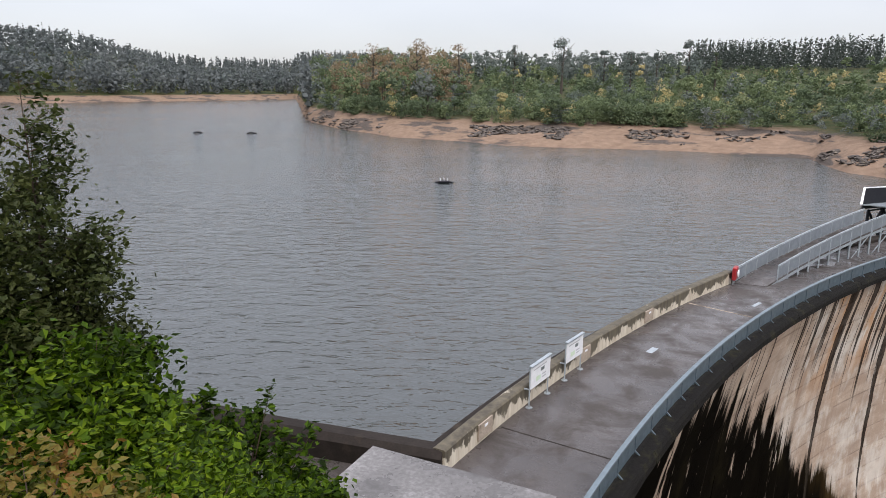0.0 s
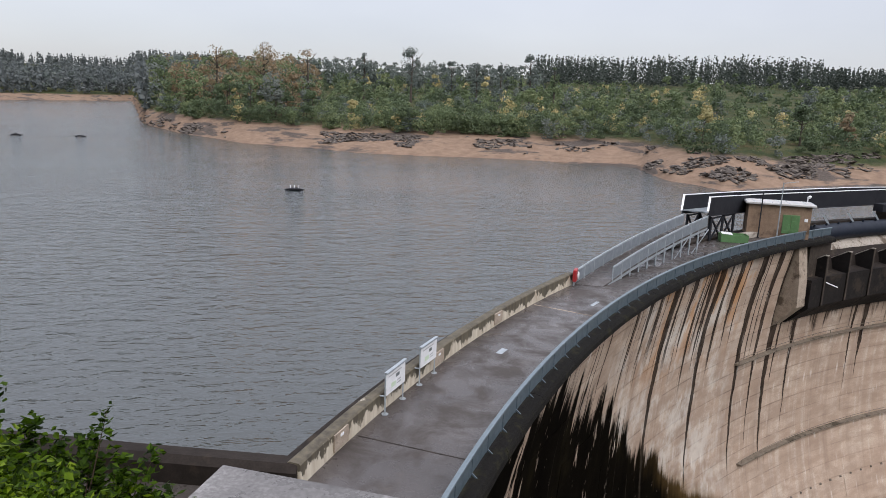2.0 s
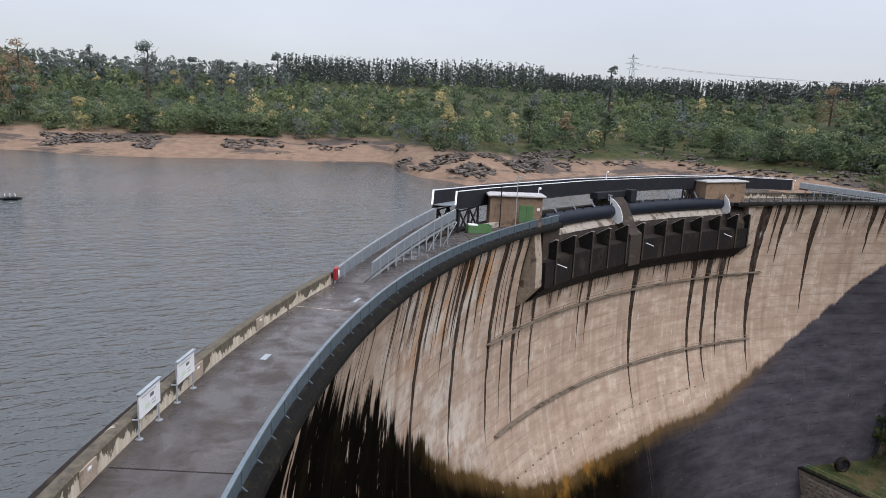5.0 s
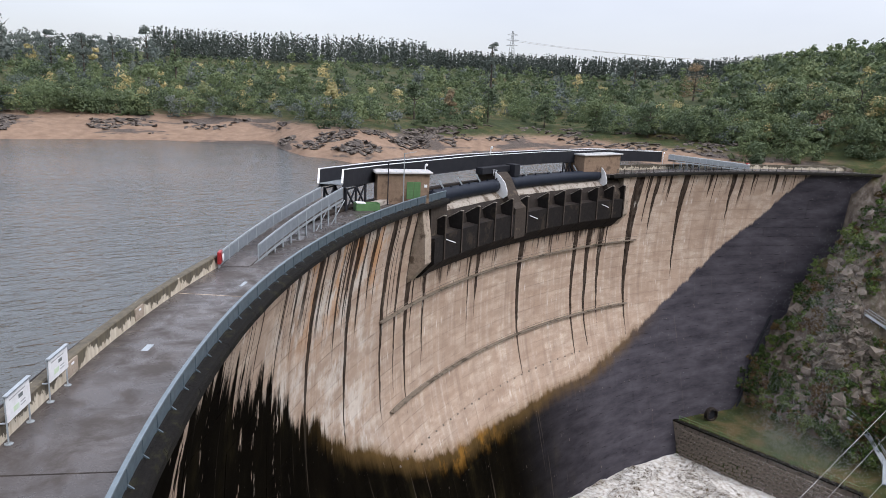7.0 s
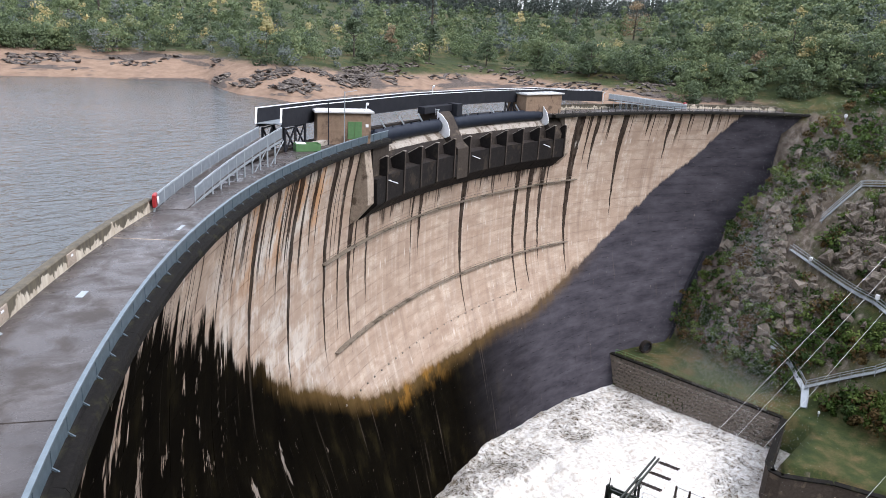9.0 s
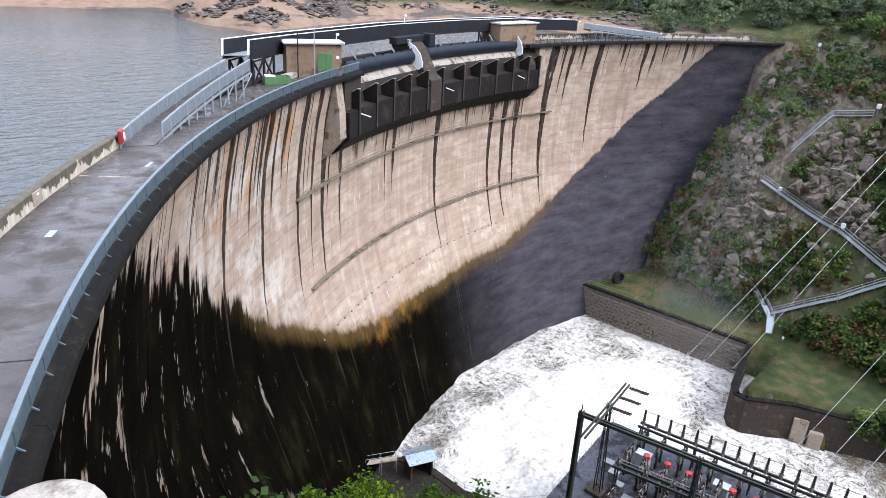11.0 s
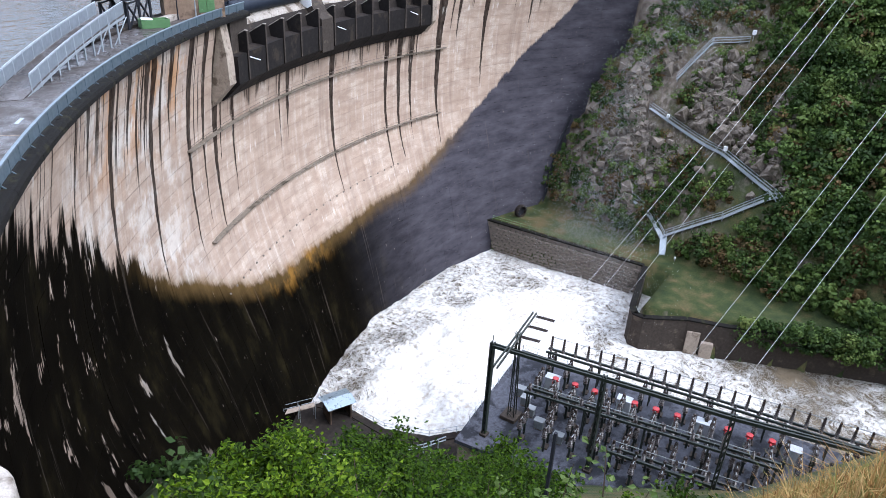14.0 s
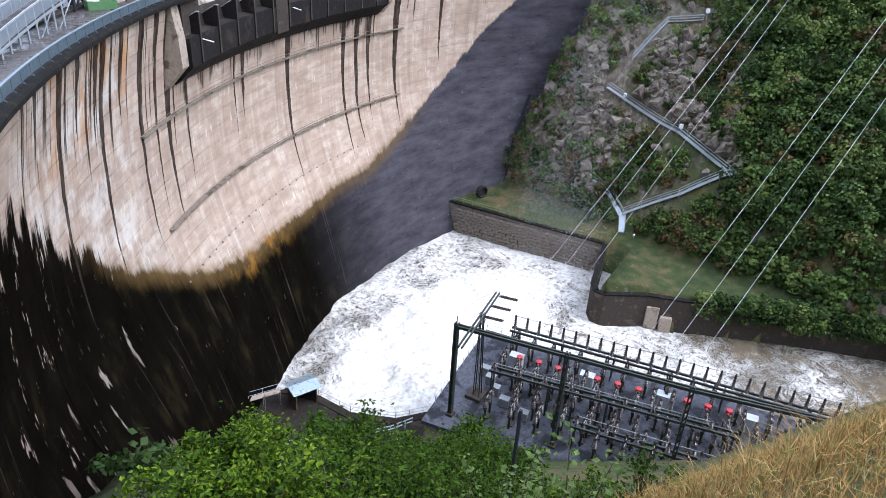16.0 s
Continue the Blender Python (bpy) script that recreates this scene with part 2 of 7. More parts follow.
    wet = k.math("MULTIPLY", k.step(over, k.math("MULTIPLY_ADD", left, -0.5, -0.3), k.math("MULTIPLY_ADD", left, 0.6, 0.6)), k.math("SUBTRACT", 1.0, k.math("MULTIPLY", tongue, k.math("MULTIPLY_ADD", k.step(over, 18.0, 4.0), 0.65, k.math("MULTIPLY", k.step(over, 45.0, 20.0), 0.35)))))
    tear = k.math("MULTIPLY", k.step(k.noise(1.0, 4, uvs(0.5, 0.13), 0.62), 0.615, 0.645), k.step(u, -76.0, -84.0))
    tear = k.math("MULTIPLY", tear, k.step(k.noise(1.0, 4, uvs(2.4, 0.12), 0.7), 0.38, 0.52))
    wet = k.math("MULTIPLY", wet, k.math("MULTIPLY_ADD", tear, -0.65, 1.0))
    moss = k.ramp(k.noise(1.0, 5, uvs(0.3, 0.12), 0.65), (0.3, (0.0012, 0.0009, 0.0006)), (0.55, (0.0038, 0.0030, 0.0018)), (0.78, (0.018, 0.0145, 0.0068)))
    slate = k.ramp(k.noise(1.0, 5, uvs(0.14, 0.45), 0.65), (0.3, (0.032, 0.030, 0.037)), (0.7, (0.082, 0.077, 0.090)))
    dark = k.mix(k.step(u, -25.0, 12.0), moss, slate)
    flick = k.math("MAXIMUM", k.step(k.noise(1.0, 3, uvs(2.0, 0.42), 0.7), 0.685, 0.71), k.step(k.noise(1.0, 4, uvs(2.6, 0.9), 0.75), 0.71, 0.73))
    dark = k.mix(k.math("MULTIPLY", flick, 0.45), dark, (0.34, 0.28, 0.23))
    trail = k.step(k.noise(1.0, 4, uvs(1.6, 0.035), 0.7), 0.61, 0.70)
    dark = k.mix(k.math("MULTIPLY", trail, 0.25), dark, (0.15, 0.12, 0.095))
    shelf = k.math("MULTIPLY", k.step(k.math("PINGPONG", k.math("ADD", v, 0.05), 1.0), 0.08, 0.03), k.step(k.noise(1.0, 3, uvs(0.5, 0.5)), 0.5, 0.6))
    dark = k.mix(k.math("MULTIPLY", shelf, 0.5), dark, (0.006, 0.005, 0.005))
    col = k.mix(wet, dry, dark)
    band = k.math("MULTIPLY", k.step(over, -1.6, 0.5), k.step(over, 3.2, 0.3))
    band = k.math("MULTIPLY", band, k.math("MULTIPLY_ADD", k.noise(1.0, 5, uvs(0.25, 0.2), 0.65), 1.1, 0.05))
    band = k.math("MULTIPLY", band, k.step(k.math("ABSOLUTE", k.math("ADD", u, 25.0)), 52.0, 34.0))
    col = k.mix(band, col, (0.125, 0.078, 0.03))
    ochre = k.math("MULTIPLY", k.step(over, -1.2, 0.6), k.step(over, 4.0, 1.0))
    ochre = k.math("MULTIPLY", ochre, k.step(k.noise(1.0, 5, uvs(0.28, 0.16), 0.65), 0.46, 0.62))
    ochre = k.math("MULTIPLY", ochre, k.step(k.math("ABSOLUTE", k.math("ADD", u, 36.0)), 15.0, 3.0))
    col = k.mix(k.math("MULTIPLY", ochre, 0.7), col, (0.25, 0.125, 0.025))
    k.bump(k.math("ADD", grain, k.math("MULTIPLY", cloud, 0.5)), 0.35, 0.04)
    k.b.inputs["IOR"].default_value = 1.12
    return k.done(col, k.math("MULTIPLY_ADD", wet, -0.06, 0.92), 0.2)


def wet_road():
    k = Mat("wet_asphalt", 0.4)
    big, mid, fine = k.noise(0.16, 5, None, 0.6), k.noise(0.9, 5), k.noise(14, 5)
    col = k.ramp(big, (0.3, (0.052, 0.045, 0.043)), (0.55, (0.088, 0.077, 0.073)), (0.75, (0.13, 0.115, 0.108)))
    col = k.mix(k.ramp(fine, (0.4, 0.45), (0.62, 0.0)), col, (0.035, 0.03, 0.03))
    col = k.mix(k.ramp(k.voronoi(5.0), (0.0, 0.6), (0.10, 0.0)), col, (0.30, 0.27, 0.25))
    col = k.mix(k.ramp(mid, (0.6, 0.0), (0.75, 0.35)), col, (0.16, 0.135, 0.115))
    col = k.mix(k.ramp(k.noise(0.45, 6, None, 0.7, 0.6), (0.46, 0.0), (0.60, 0.65)), col, (0.038, 0.029, 0.023))
    col = k.mix(k.ramp(k.noise(2.2, 5, None, 0.7), (0.56, 0.0), (0.70, 0.5)), col, (0.028, 0.024, 0.022))
    k.bump(k.math("ADD", fine, mid), 0.25, 0.02)
    return k.done(col, k.ramp(k.math("ADD", k.math("MULTIPLY", k.noise(0.45, 6, None, 0.7, 0.6), 0.7), k.math("MULTIPLY", mid, 0.3)), (0.44, 0.2), (0.60, 0.7)), 0.4)


def mossy_concrete(name, a, b, moss, amount=0.5, scale=0.6):
    k = Mat(name, 0.85)
    big, mid, fine = k.noise(scale, 5, None, 0.65), k.noise(scale * 5, 5), k.noise(scale * 30, 5)
    col = k.mix(k.ramp(mid, (0.3, 0.0), (0.7, 1.0)), a, b)
    col = k.mix(k.ramp(fine, (0.35, 0.5), (0.6, 0.0)), col, tuple(v * 0.45 for v in a))
    col = k.mix(k.ramp(big, (0.62 - amount * 0.3, 0.0), (0.72 - amount * 0.3, 0.9)), col, moss)
    k.bump(k.math("ADD", fine, mid), 0.5, 0.03)
    return k.done(col, None, 0.2)


def parapet_material():
    """Pale limewash flaking off dark, mossy concrete."""
    k = Mat("limewashed_concrete", 0.8)
    flake = k.noise(0.8, 6, k.coords("Object", (1, 1, 0.5)), 0.7)
    run = k.noise(3.0, 5, k.coords("Object", (1, 1, 0.12)), 0.6)
    col = k.mix(k.ramp(run, (0.35, 0.0), (0.65, 1.0)), (0.60, 0.55, 0.45), (0.40, 0.34, 0.26))
    geo = k.nt.nodes.new("ShaderNodeSeparateXYZ")
    k.nt.links.new(k.c.outputs["Object"], geo.inputs[0])
    line = k.math("ADD", k.math("SUBTRACT", geo.outputs["Z"], 0.40), k.math("MULTIPLY_ADD", flake, 3.0, -1.5))
    col = k.mix(k.step(line, -0.05, 0.06), col, k.ramp(run, (0.3, (0.05, 0.042, 0.03)), (0.7, (0.13, 0.11, 0.075))))
    k.bump(k.math("ADD", flake, run), 0.5, 0.03)
    return k.done(col)


def lake_material():
    k = Mat("lake_water", 0.12)
    def wavy(scale, stretch, turn, detail=3):
        return k.noise(scale, detail, k.coords("Object", (1.0, stretch, 1.0), radians(turn)), 0.6, 0.4)
    w1, w2, w3 = wavy(0.24, 2.6, 12), wavy(0.62, 2.0, 24), wavy(1.9, 1.6, 5)
    hgt = k.math("ADD", k.math("MULTIPLY", w1, 1.0), k.math("ADD", k.math("MULTIPLY", w2, 0.8), k.math("MULTIPLY", w3, 0.22)))
    k.bump(hgt, 1.0, 0.22)
    k.b.inputs["IOR"].default_value = 1.5
    calm = k.noise(0.012, 4, k.coords("Object", (1, 2.2, 1), radians(15)))
    return k.done(k.mix(calm, (0.016, 0.022, 0.021), (0.028, 0.036, 0.036)), k.ramp(calm, (0.35, 0.05), (0.65, 0.12)), 1.0)


def river_material():
    """Brown flood water under torn white foam, thickest in the stilling basin."""
    k = Mat("foaming_water", 0.35)
    obj = k.c.outputs["Object"]
    sep = k.nt.nodes.new("ShaderNodeSeparateXYZ")
    k.nt.links.new(obj, sep.inputs[0])
    warpv = k.node("ShaderNodeTexNoise", Scale=0.12, Detail=3.0)
    k.nt.links.new(obj, warpv.inputs["Vector"])
    wv = k.nt.nodes.new("ShaderNodeVectorMath")
    wv.operation = "MULTIPLY_ADD"
    k.nt.links.new(warpv.outputs["Color"], wv.inputs[0])
    wv.inputs[1].default_value = (9, 9, 0)
    k.nt.links.new(obj, wv.inputs[2])
    veins = k.math("ABSOLUTE", k.math("SUBTRACT", k.noise(0.42, 6, wv.outputs["Vector"], 0.62), 0.5))
    lace = k.math("ABSOLUTE", k.math("SUBTRACT", k.noise(0.85, 5, wv.outputs["Vector"], 0.65), 0.5))
    # the jet from the outlet, its boil, and the quieter tail water
    dx, dy = k.math("SUBTRACT", sep.outputs["X"], 84.0), k.math("SUBTRACT", sep.outputs["Y"], 44.0)
    boil = k.step(k.math("SQRT", k.math("ADD", k.math("POWER", k.math("MULTIPLY", dx, 0.42), 2.0), k.math("POWER", dy, 2.0))), 15.0, 4.0)
    tail = k.step(sep.outputs["Y"], 18.0, -6.0)
    cover = k.math("SUBTRACT", k.math("MULTIPLY_ADD", boil, 0.30, 0.070), k.math("MULTIPLY", tail, 0.055))
    cover = k.math("ADD", cover, k.math("MULTIPLY_ADD", k.noise(0.09, 4, wv.outputs["Vector"]), 0.20, -0.10))
    lee = k.step(k.math("SQRT", k.math("ADD", k.math("POWER", k.math("SUBTRACT", sep.outputs["X"], 74.0), 2.0), k.math("POWER", k.math("SUBTRACT", sep.outputs["Y"], 63.0), 2.0))), 17.0, 5.0)
    cover = k.math("SUBTRACT", cover, k.math("MULTIPLY", lee, 0.030))
    foam = k.math("MAXIMUM", k.step(k.math("SUBTRACT", cover, veins), -0.03, 0.04), k.math("MULTIPLY", k.step(k.math("SUBTRACT", cover, lace), -0.02, 0.035), 0.9))
    froth = k.math("ABSOLUTE", k.math("SUBTRACT", k.noise(2.2, 4, wv.outputs["Vector"], 0.65), 0.5))
    foam = k.math("MAXIMUM", foam, k.math("MULTIPLY", k.step(k.math("SUBTRACT", k.math("ADD", cover, 0.02), froth), 0.0, 0.05), 0.6))
    brown = k.ramp(k.noise(0.5, 4), (0.3, (0.085, 0.066, 0.042)), (0.7, (0.19, 0.152, 0.105)))
    col = k.mix(foam, brown, k.ramp(k.noise(1.4, 5), (0.3, (0.40, 0.35, 0.29)), (0.5, (0.60, 0.58, 0.54)), (0.65, (0.70, 0.69, 0.67))))
    k.bump(k.math("ADD", k.noise(0.7, 6, wv.outputs["Vector"]), foam), 0.8, 0.4)
    return k.done(col, k.math("MULTIPLY_ADD", foam, 0.45, 0.18))


def ground_material():
    """Grass and litter; bare clay in the drawdown strip by the lake; rock where it is steep."""
    k = Mat("ground", 0.95)
    obj = k.c.outputs["Object"]
    sep = k.nt.nodes.new("ShaderNodeSeparateXYZ")
    k.nt.links.new(obj, sep.inputs[0])
    nor = k.nt.nodes.new("ShaderNodeSeparateXYZ")
    k.nt.links.new(k.c.outputs["Normal"], nor.inputs[0])
    z = sep.outputs["Z"]
    n1, n2, n3 = k.noise(0.06, 5, None, 0.6), k.noise(0.45, 5), k.noise(4.0, 5)
    grass = k.ramp(k.math("ADD", k.math("MULTIPLY", n1, 0.5), k.math("MULTIPLY", n2, 0.5)), (0.38, (0.020, 0.032, 0.011)), (0.5, (0.042, 0.054, 0.017)), (0.62, (0.105, 0.078, 0.036)))
    grass = k.mix(k.ramp(n3, (0.35, 0.5), (0.6, 0.0)), grass, (0.02, 0.028, 0.012))
    clay = k.ramp(n2, (0.3, (0.175, 0.118, 0.084)), (0.7, (0.265, 0.185, 0.132)))
    clay = k.mix(k.ramp(k.noise(0.9, 5, k.coords("Object", (1, 1, 6)), 0.6), (0.5, 0.0), (0.7, 0.5)), clay, (0.18, 0.11, 0.07))
    clay = k.mix(k.ramp(k.noise(0.05, 6, k.coords("Object", (1, 1, 9)), 0.65), (0.52, 0.0), (0.58, 0.9)), clay, k.ramp(n3, (0.35, (0.025, 0.021, 0.02)), (0.65, (0.11, 0.095, 0.085))))
    bank = k.math("MULTIPLY", k.step(k.math("ADD", k.math("MULTIPLY_ADD", k.step(sep.outputs["X"], 90.0, 125.0), 2.2, z), k.math("MULTIPLY_ADD", n2, 2.4, -1.2)), 4.4, 3.2), k.step(z, -14.0, -9.0))
    bank = k.math("MULTIPLY", bank, k.step(k.math("ADD", sep.outputs["Y"], k.math("MULTIPLY", k.math("ABSOLUTE", k.math("SUBTRACT", sep.outputs["X"], 60.0)), -0.02)), 54.0, 66.0))
    col = k.mix(bank, grass, clay)
    rock = k.ramp(k.noise(0.9, 6, k.coords("Object", (1, 1, 0.5)), 0.7), (0.3, (0.04, 0.032, 0.026)), (0.5, (0.13, 0.105, 0.082)), (0.7, (0.27, 0.235, 0.20)))
    steep = k.step(k.math("ADD", nor.outputs["Z"], k.math("MULTIPLY_ADD", n2, 0.40, -0.20)), 0.70, 0.54)
    steep = k.math("MULTIPLY", steep, k.step(sep.outputs["X"], 95.0, 115.0))
    col = k.mix(steep, col, rock)
    k.bump(k.math("ADD", n3, n2), 0.7, 0.15)
    return k.done(col, None, 0.2)


def roof_slab_material():
    k = Mat("wet_roof_concrete", 0.4)
    a, b = k.noise(0.5, 6, None, 0.7), k.noise(8, 5)
    col = k.ramp(a, (0.32, (0.075, 0.07, 0.068)), (0.52, (0.16, 0.152, 0.15)), (0.72, (0.30, 0.29, 0.29)))
    col = k.mix(k.ramp(b, (0.4, 0.4), (0.6, 0.0)), col, (0.06, 0.055, 0.05))
    k.bump(b, 0.3, 0.01)
    return k.done(col, k.ramp(a, (0.4, 0.2), (0.6, 0.55)))

# ---- geometry helpers ----


def P(az, dr, z):
    """A point by its bearing from the arch's centre, its distance beyond the crest's lip, and its height."""
    a = radians(az)
    return Vector((CX + (RL + dr) * math.sin(a), CY + (RL + dr) * math.cos(a), z))


def add(name, verts, faces, material, parent=None, label="", smooth=False):
    me = bpy.data.meshes.new(name)
    me.from_pydata([tuple(v) for v in verts], [], faces)
    me.materials.append(material)
    if smooth:
        me.polygons.foreach_set("use_smooth", [True] * len(me.polygons))
    ob = new(name, me)
    if parent:
        ob.parent = parent
    return tagged(ob, label)


def part(name, bm, material, parent=None, label="", smooth=False):
    me = bpy.data.meshes.new(name)
    bmesh.ops.recalc_face_normals(bm, faces=bm.faces)
    bm.to_mesh(me)
    bm.free()
    me.materials.append(material)
    if smooth:
        me.polygons.foreach_set("use_smooth", [True] * len(me.polygons))
    ob = new(name, me)
    if parent:
        ob.parent = parent
    return tagged(ob, label)


def thing(name, label, category, group="", kind="", at=(0, 0, 0)):
    ob = new(name)
    ob.location = at
    return tagged(ob, label, category, group, kind)


def box_into(bm, size, m=None, bevel=0.0):
    made = bmesh.ops.create_cube(bm, size=1.0, matrix=(m or Matrix()) @ Matrix.Diagonal((*size, 1)))
    if bevel:
        edges = {e for v in made["verts"] for e in v.link_edges}
        bmesh.ops.bevel(bm, geom=list(edges), offset=bevel, segments=1, affect="EDGES")


def bar_into(bm, a, b, w, d=None, up=(0, 0, 1)):
    """A square or flat bar between two points."""
    a, b = Vector(a), Vector(b)
    ax = (b - a)
    n = ax.length
    ax.normalize()
    side = ax.cross(Vector(up))
    if side.length < 1e-4:
        side = ax.cross(Vector((1, 0, 0)))
    side.normalize()
    top = side.cross(ax)
    m = Matrix((( *side,), (*ax,), (*top,))).transposed().to_4x4()
    m.translation = (a + b) / 2
    bmesh.ops.create_cube(bm, size=1.0, matrix=m @ Matrix.Diagonal((w, n, d or w, 1)))


def tube_into(bm, pts, radius, sides=6):
    """A round bar along a line of points."""
    pts = [Vector(p) for p in pts]
    rings = []
    for i, p in enumerate(pts):
        ax = (pts[min(i + 1, len(pts) - 1)] - pts[max(i - 1, 0)]).normalized()
        s = ax.cross(Vector((0, 0, 1)))
        if s.length < 1e-4:
            s = ax.cross(Vector((1, 0, 0)))
        s.normalize()
        u = s.cross(ax)
        rad = radius[i] if isinstance(radius, (list, tuple)) else radius
        rings.append([bm.verts.new(p + rad * (math.cos(6.28319 * k / sides) * s + math.sin(6.28319 * k / sides) * u)) for k in range(sides)])
    for r0, r1 in zip(rings, rings[1:]):
        for k in range(sides):
            bm.faces.new((r0[k], r0[(k + 1) % sides], r1[(k + 1) % sides], r1[k]))
    bm.faces.new(rings[0])
    bm.faces.new(rings[-1])


def lathe_into(bm, profile, at=(0, 0, 0), sides=10):
    """A turned body: (radius, height) from below upwards."""
    at = Vector(at)
    rings = [[bm.verts.new(at + Vector((r * math.cos(6.28319 * k / sides), r * math.sin(6.28319 * k / sides), z))) for k in range(sides)] for r, z in profile]
    for r0, r1 in zip(rings, rings[1:]):
        for k in range(sides):
            bm.faces.new((r0[k], r0[(k + 1) % sides], r1[(k + 1) % sides], r1[k]))
    bm.faces.new(rings[0])
    bm.faces.new(rings[-1])


def sweep(sections):
    """Vertices and faces of a body through closed sections of as many points each, with both ends shut."""
    n = len(sections[0])
    verts = [p for s in sections for p in s]
    faces = [(i * n + k, i * n + (k + 1) % n, (i + 1) * n + (k + 1) % n, (i + 1) * n + k) for i in range(len(sections) - 1) for k in range(n)]
    faces += [tuple(range(n))[::-1], tuple((len(sections) - 1) * n + k for k in range(n))]
    return verts, faces


def arc(name, a0, a1, profile, material, parent=None, label="", step=1.0, smooth=False, rough=0.0):
    """A body that runs along the arch: profile gives (dr, z) round its section, or a function of the bearing that does."""
    n = max(1, round(abs(a1 - a0) / step))
    rnd = random.Random(name + str(a0))
    secs = []
    for i in range(n + 1):
        a = a0 + (a1 - a0) * i / n
        pr = profile(a) if callable(profile) else profile
        secs.append([P(a, d + rnd.uniform(-rough, rough), z + rnd.uniform(-rough, rough)) for d, z in pr])
    v, f = sweep(secs)
    ob = add(name, v, f, material, parent, label, smooth)
    bm = bmesh.new()
    bm.from_mesh(ob.data)
    bmesh.ops.recalc_face_normals(bm, faces=bm.faces)
    bm.to_mesh(ob.data)
    bm.free()
    return ob


def run_along(name, pts, profile, material, parent=None, label=""):
    """A body that follows a line of points: profile gives (sideways to the right, up) round its section."""
    pts = [Vector(p) for p in pts]
    secs = []
    for i, p in enumerate(pts):
        d0 = (pts[i] - pts[i - 1]) if i else (pts[1] - pts[0])
        d1 = (pts[i + 1] - pts[i]) if i + 1 < len(pts) else d0
        d0, d1 = Vector((d0.x, d0.y, 0)).normalized(), Vector((d1.x, d1.y, 0)).normalized()
        s0, s1 = Vector((d0.y, -d0.x, 0)), Vector((d1.y, -d1.x, 0))
        s = (s0 + s1).normalized()
        s /= max(0.4, s.dot(s1))
        secs.append([p + s * x + Vector((0, 0, z)) for x, z in profile])
    v, f = sweep(secs)
    ob = add(name, v, f, material, parent, label)
    bm = bmesh.new()
    bm.from_mesh(ob.data)
    bmesh.ops.recalc_face_normals(bm, faces=bm.faces)
    bm.to_mesh(ob.data)
    bm.free()
    return ob


def rect(x0, x1, z0, z1):
    return [(x0, z0), (x1, z0), (x1, z1), (x0, z1)]


def quads(name, corners, material, parent=None, smooth=False):
    """A mesh of loose quads from an array of n x 4 x 3."""
    corners = np.asarray(corners, np.float32).reshape(-1, 3)
    n = len(corners) // 4
    me = bpy.data.meshes.new(name)
    me.vertices.add(4 * n)
    me.vertices.foreach_set("co", corners.ravel())
    me.loops.add(4 * n)
    me.loops.foreach_set("vertex_index", np.arange(4 * n, dtype=np.int32))
    me.polygons.add(n)
    me.polygons.foreach_set("loop_start", np.arange(0, 4 * n, 4, dtype=np.int32))
    me.polygons.foreach_set("loop_total", np.full(n, 4, np.int32))
    me.update(calc_edges=True)
    me.materials.append(material)
    ob = new(name, me)
    if parent:
        ob.parent = parent
    return ob


# ---- terrain ----
WATER, RIVER, TERRACE, YARD = -1.5, -56.0, -49.5, -43.0
SHORE = ((-180, 60), (-95, 45), (-60, 40), (-42, 60), (-38, 480), (-31, 635), (-26, 645), (-21, 690), (-13, 780), (-11.2, 850), (-10.8, 325), (-8.3, 268), (-3.8, 225), (2, 208), (5, 200), (10, 195), (14, 196),
         (20, 196), (23, 191), (26, 188), (27.6, 186), (28.2, 176), (30, 162), (32, 158), (34, 150), (38, 168), (45, 195), (50, 207), (55, 190), (63, 178), (68, 176), (180, 176))
BACK = ((-400, 150), (-60, 123), (-12, 121), (15, 126), (31, 131), (63, 139), (90, 146))


def lerp(v, table):
    return float(np.interp(v, [a for a, _ in table], [b for _, b in table]))


def smooth01(v):
    v = min(1.0, max(0.0, v))
    return v * v * (3 - 2 * v)


def land_above_lake(x, y):
    d, brg = math.hypot(x, y), math.degrees(math.atan2(x, y))
    s = d - lerp(brg, SHORE) + 9 * smooth01((brg + 12) / 2) + 3 * noise.noise((x * 0.03, y * 0.03, 0))
    if s < 0:
        return WATER + max(-9, 0.22 * s)
    bank = WATER + 5.2 * min(1, s / 26) ** 0.85
    far_left = smooth01((-10.9 - brg) / 1.0)
    rise = (1 - far_left) * min(31.0, 0.06 * max(0, s - 24)) + far_left * min(46, 0.22 * max(0, s - 20)) * (0.32 + 0.68 * smooth01((-17 - brg) / 12))
    rise += 30 * smooth01((d - 1150) / 500) * smooth01((6 - brg) / 12)
    rise += smooth01((brg - 58) / 14) * 0.10 * min(150, max(0, s - 10))
    rise += 1.6 * noise.noise((x * 0.02, y * 0.02, 3)) * min(1, s / 60)
    return bank + rise + 0.5 * noise.noise((x * 0.13, y * 0.13, 1)) * min(1, s / 8)


STAIRS = ((130.4, 30.8), (133.4, 32.0), (136.1, 22.3), (139.7, 14.5), (145.4, 26.6), (150.5, 44.4), (154.8, 41.2), (160.7, 36.8), (162.5, 29.9))


def off_stairs(x, y):
    """How far a point lies from the stepped path up the right bank."""
    best = 99.0
    for (ax, ay), (bx, by) in zip(STAIRS, STAIRS[1:]):
        t = min(1, max(0, ((x - ax) * (bx - ax) + (y - ay) * (by - ay)) / ((bx - ax) ** 2 + (by - ay) ** 2)))
        best = min(best, math.hypot(x - ax - t * (bx - ax), y - ay - t * (by - ay)))
    return best


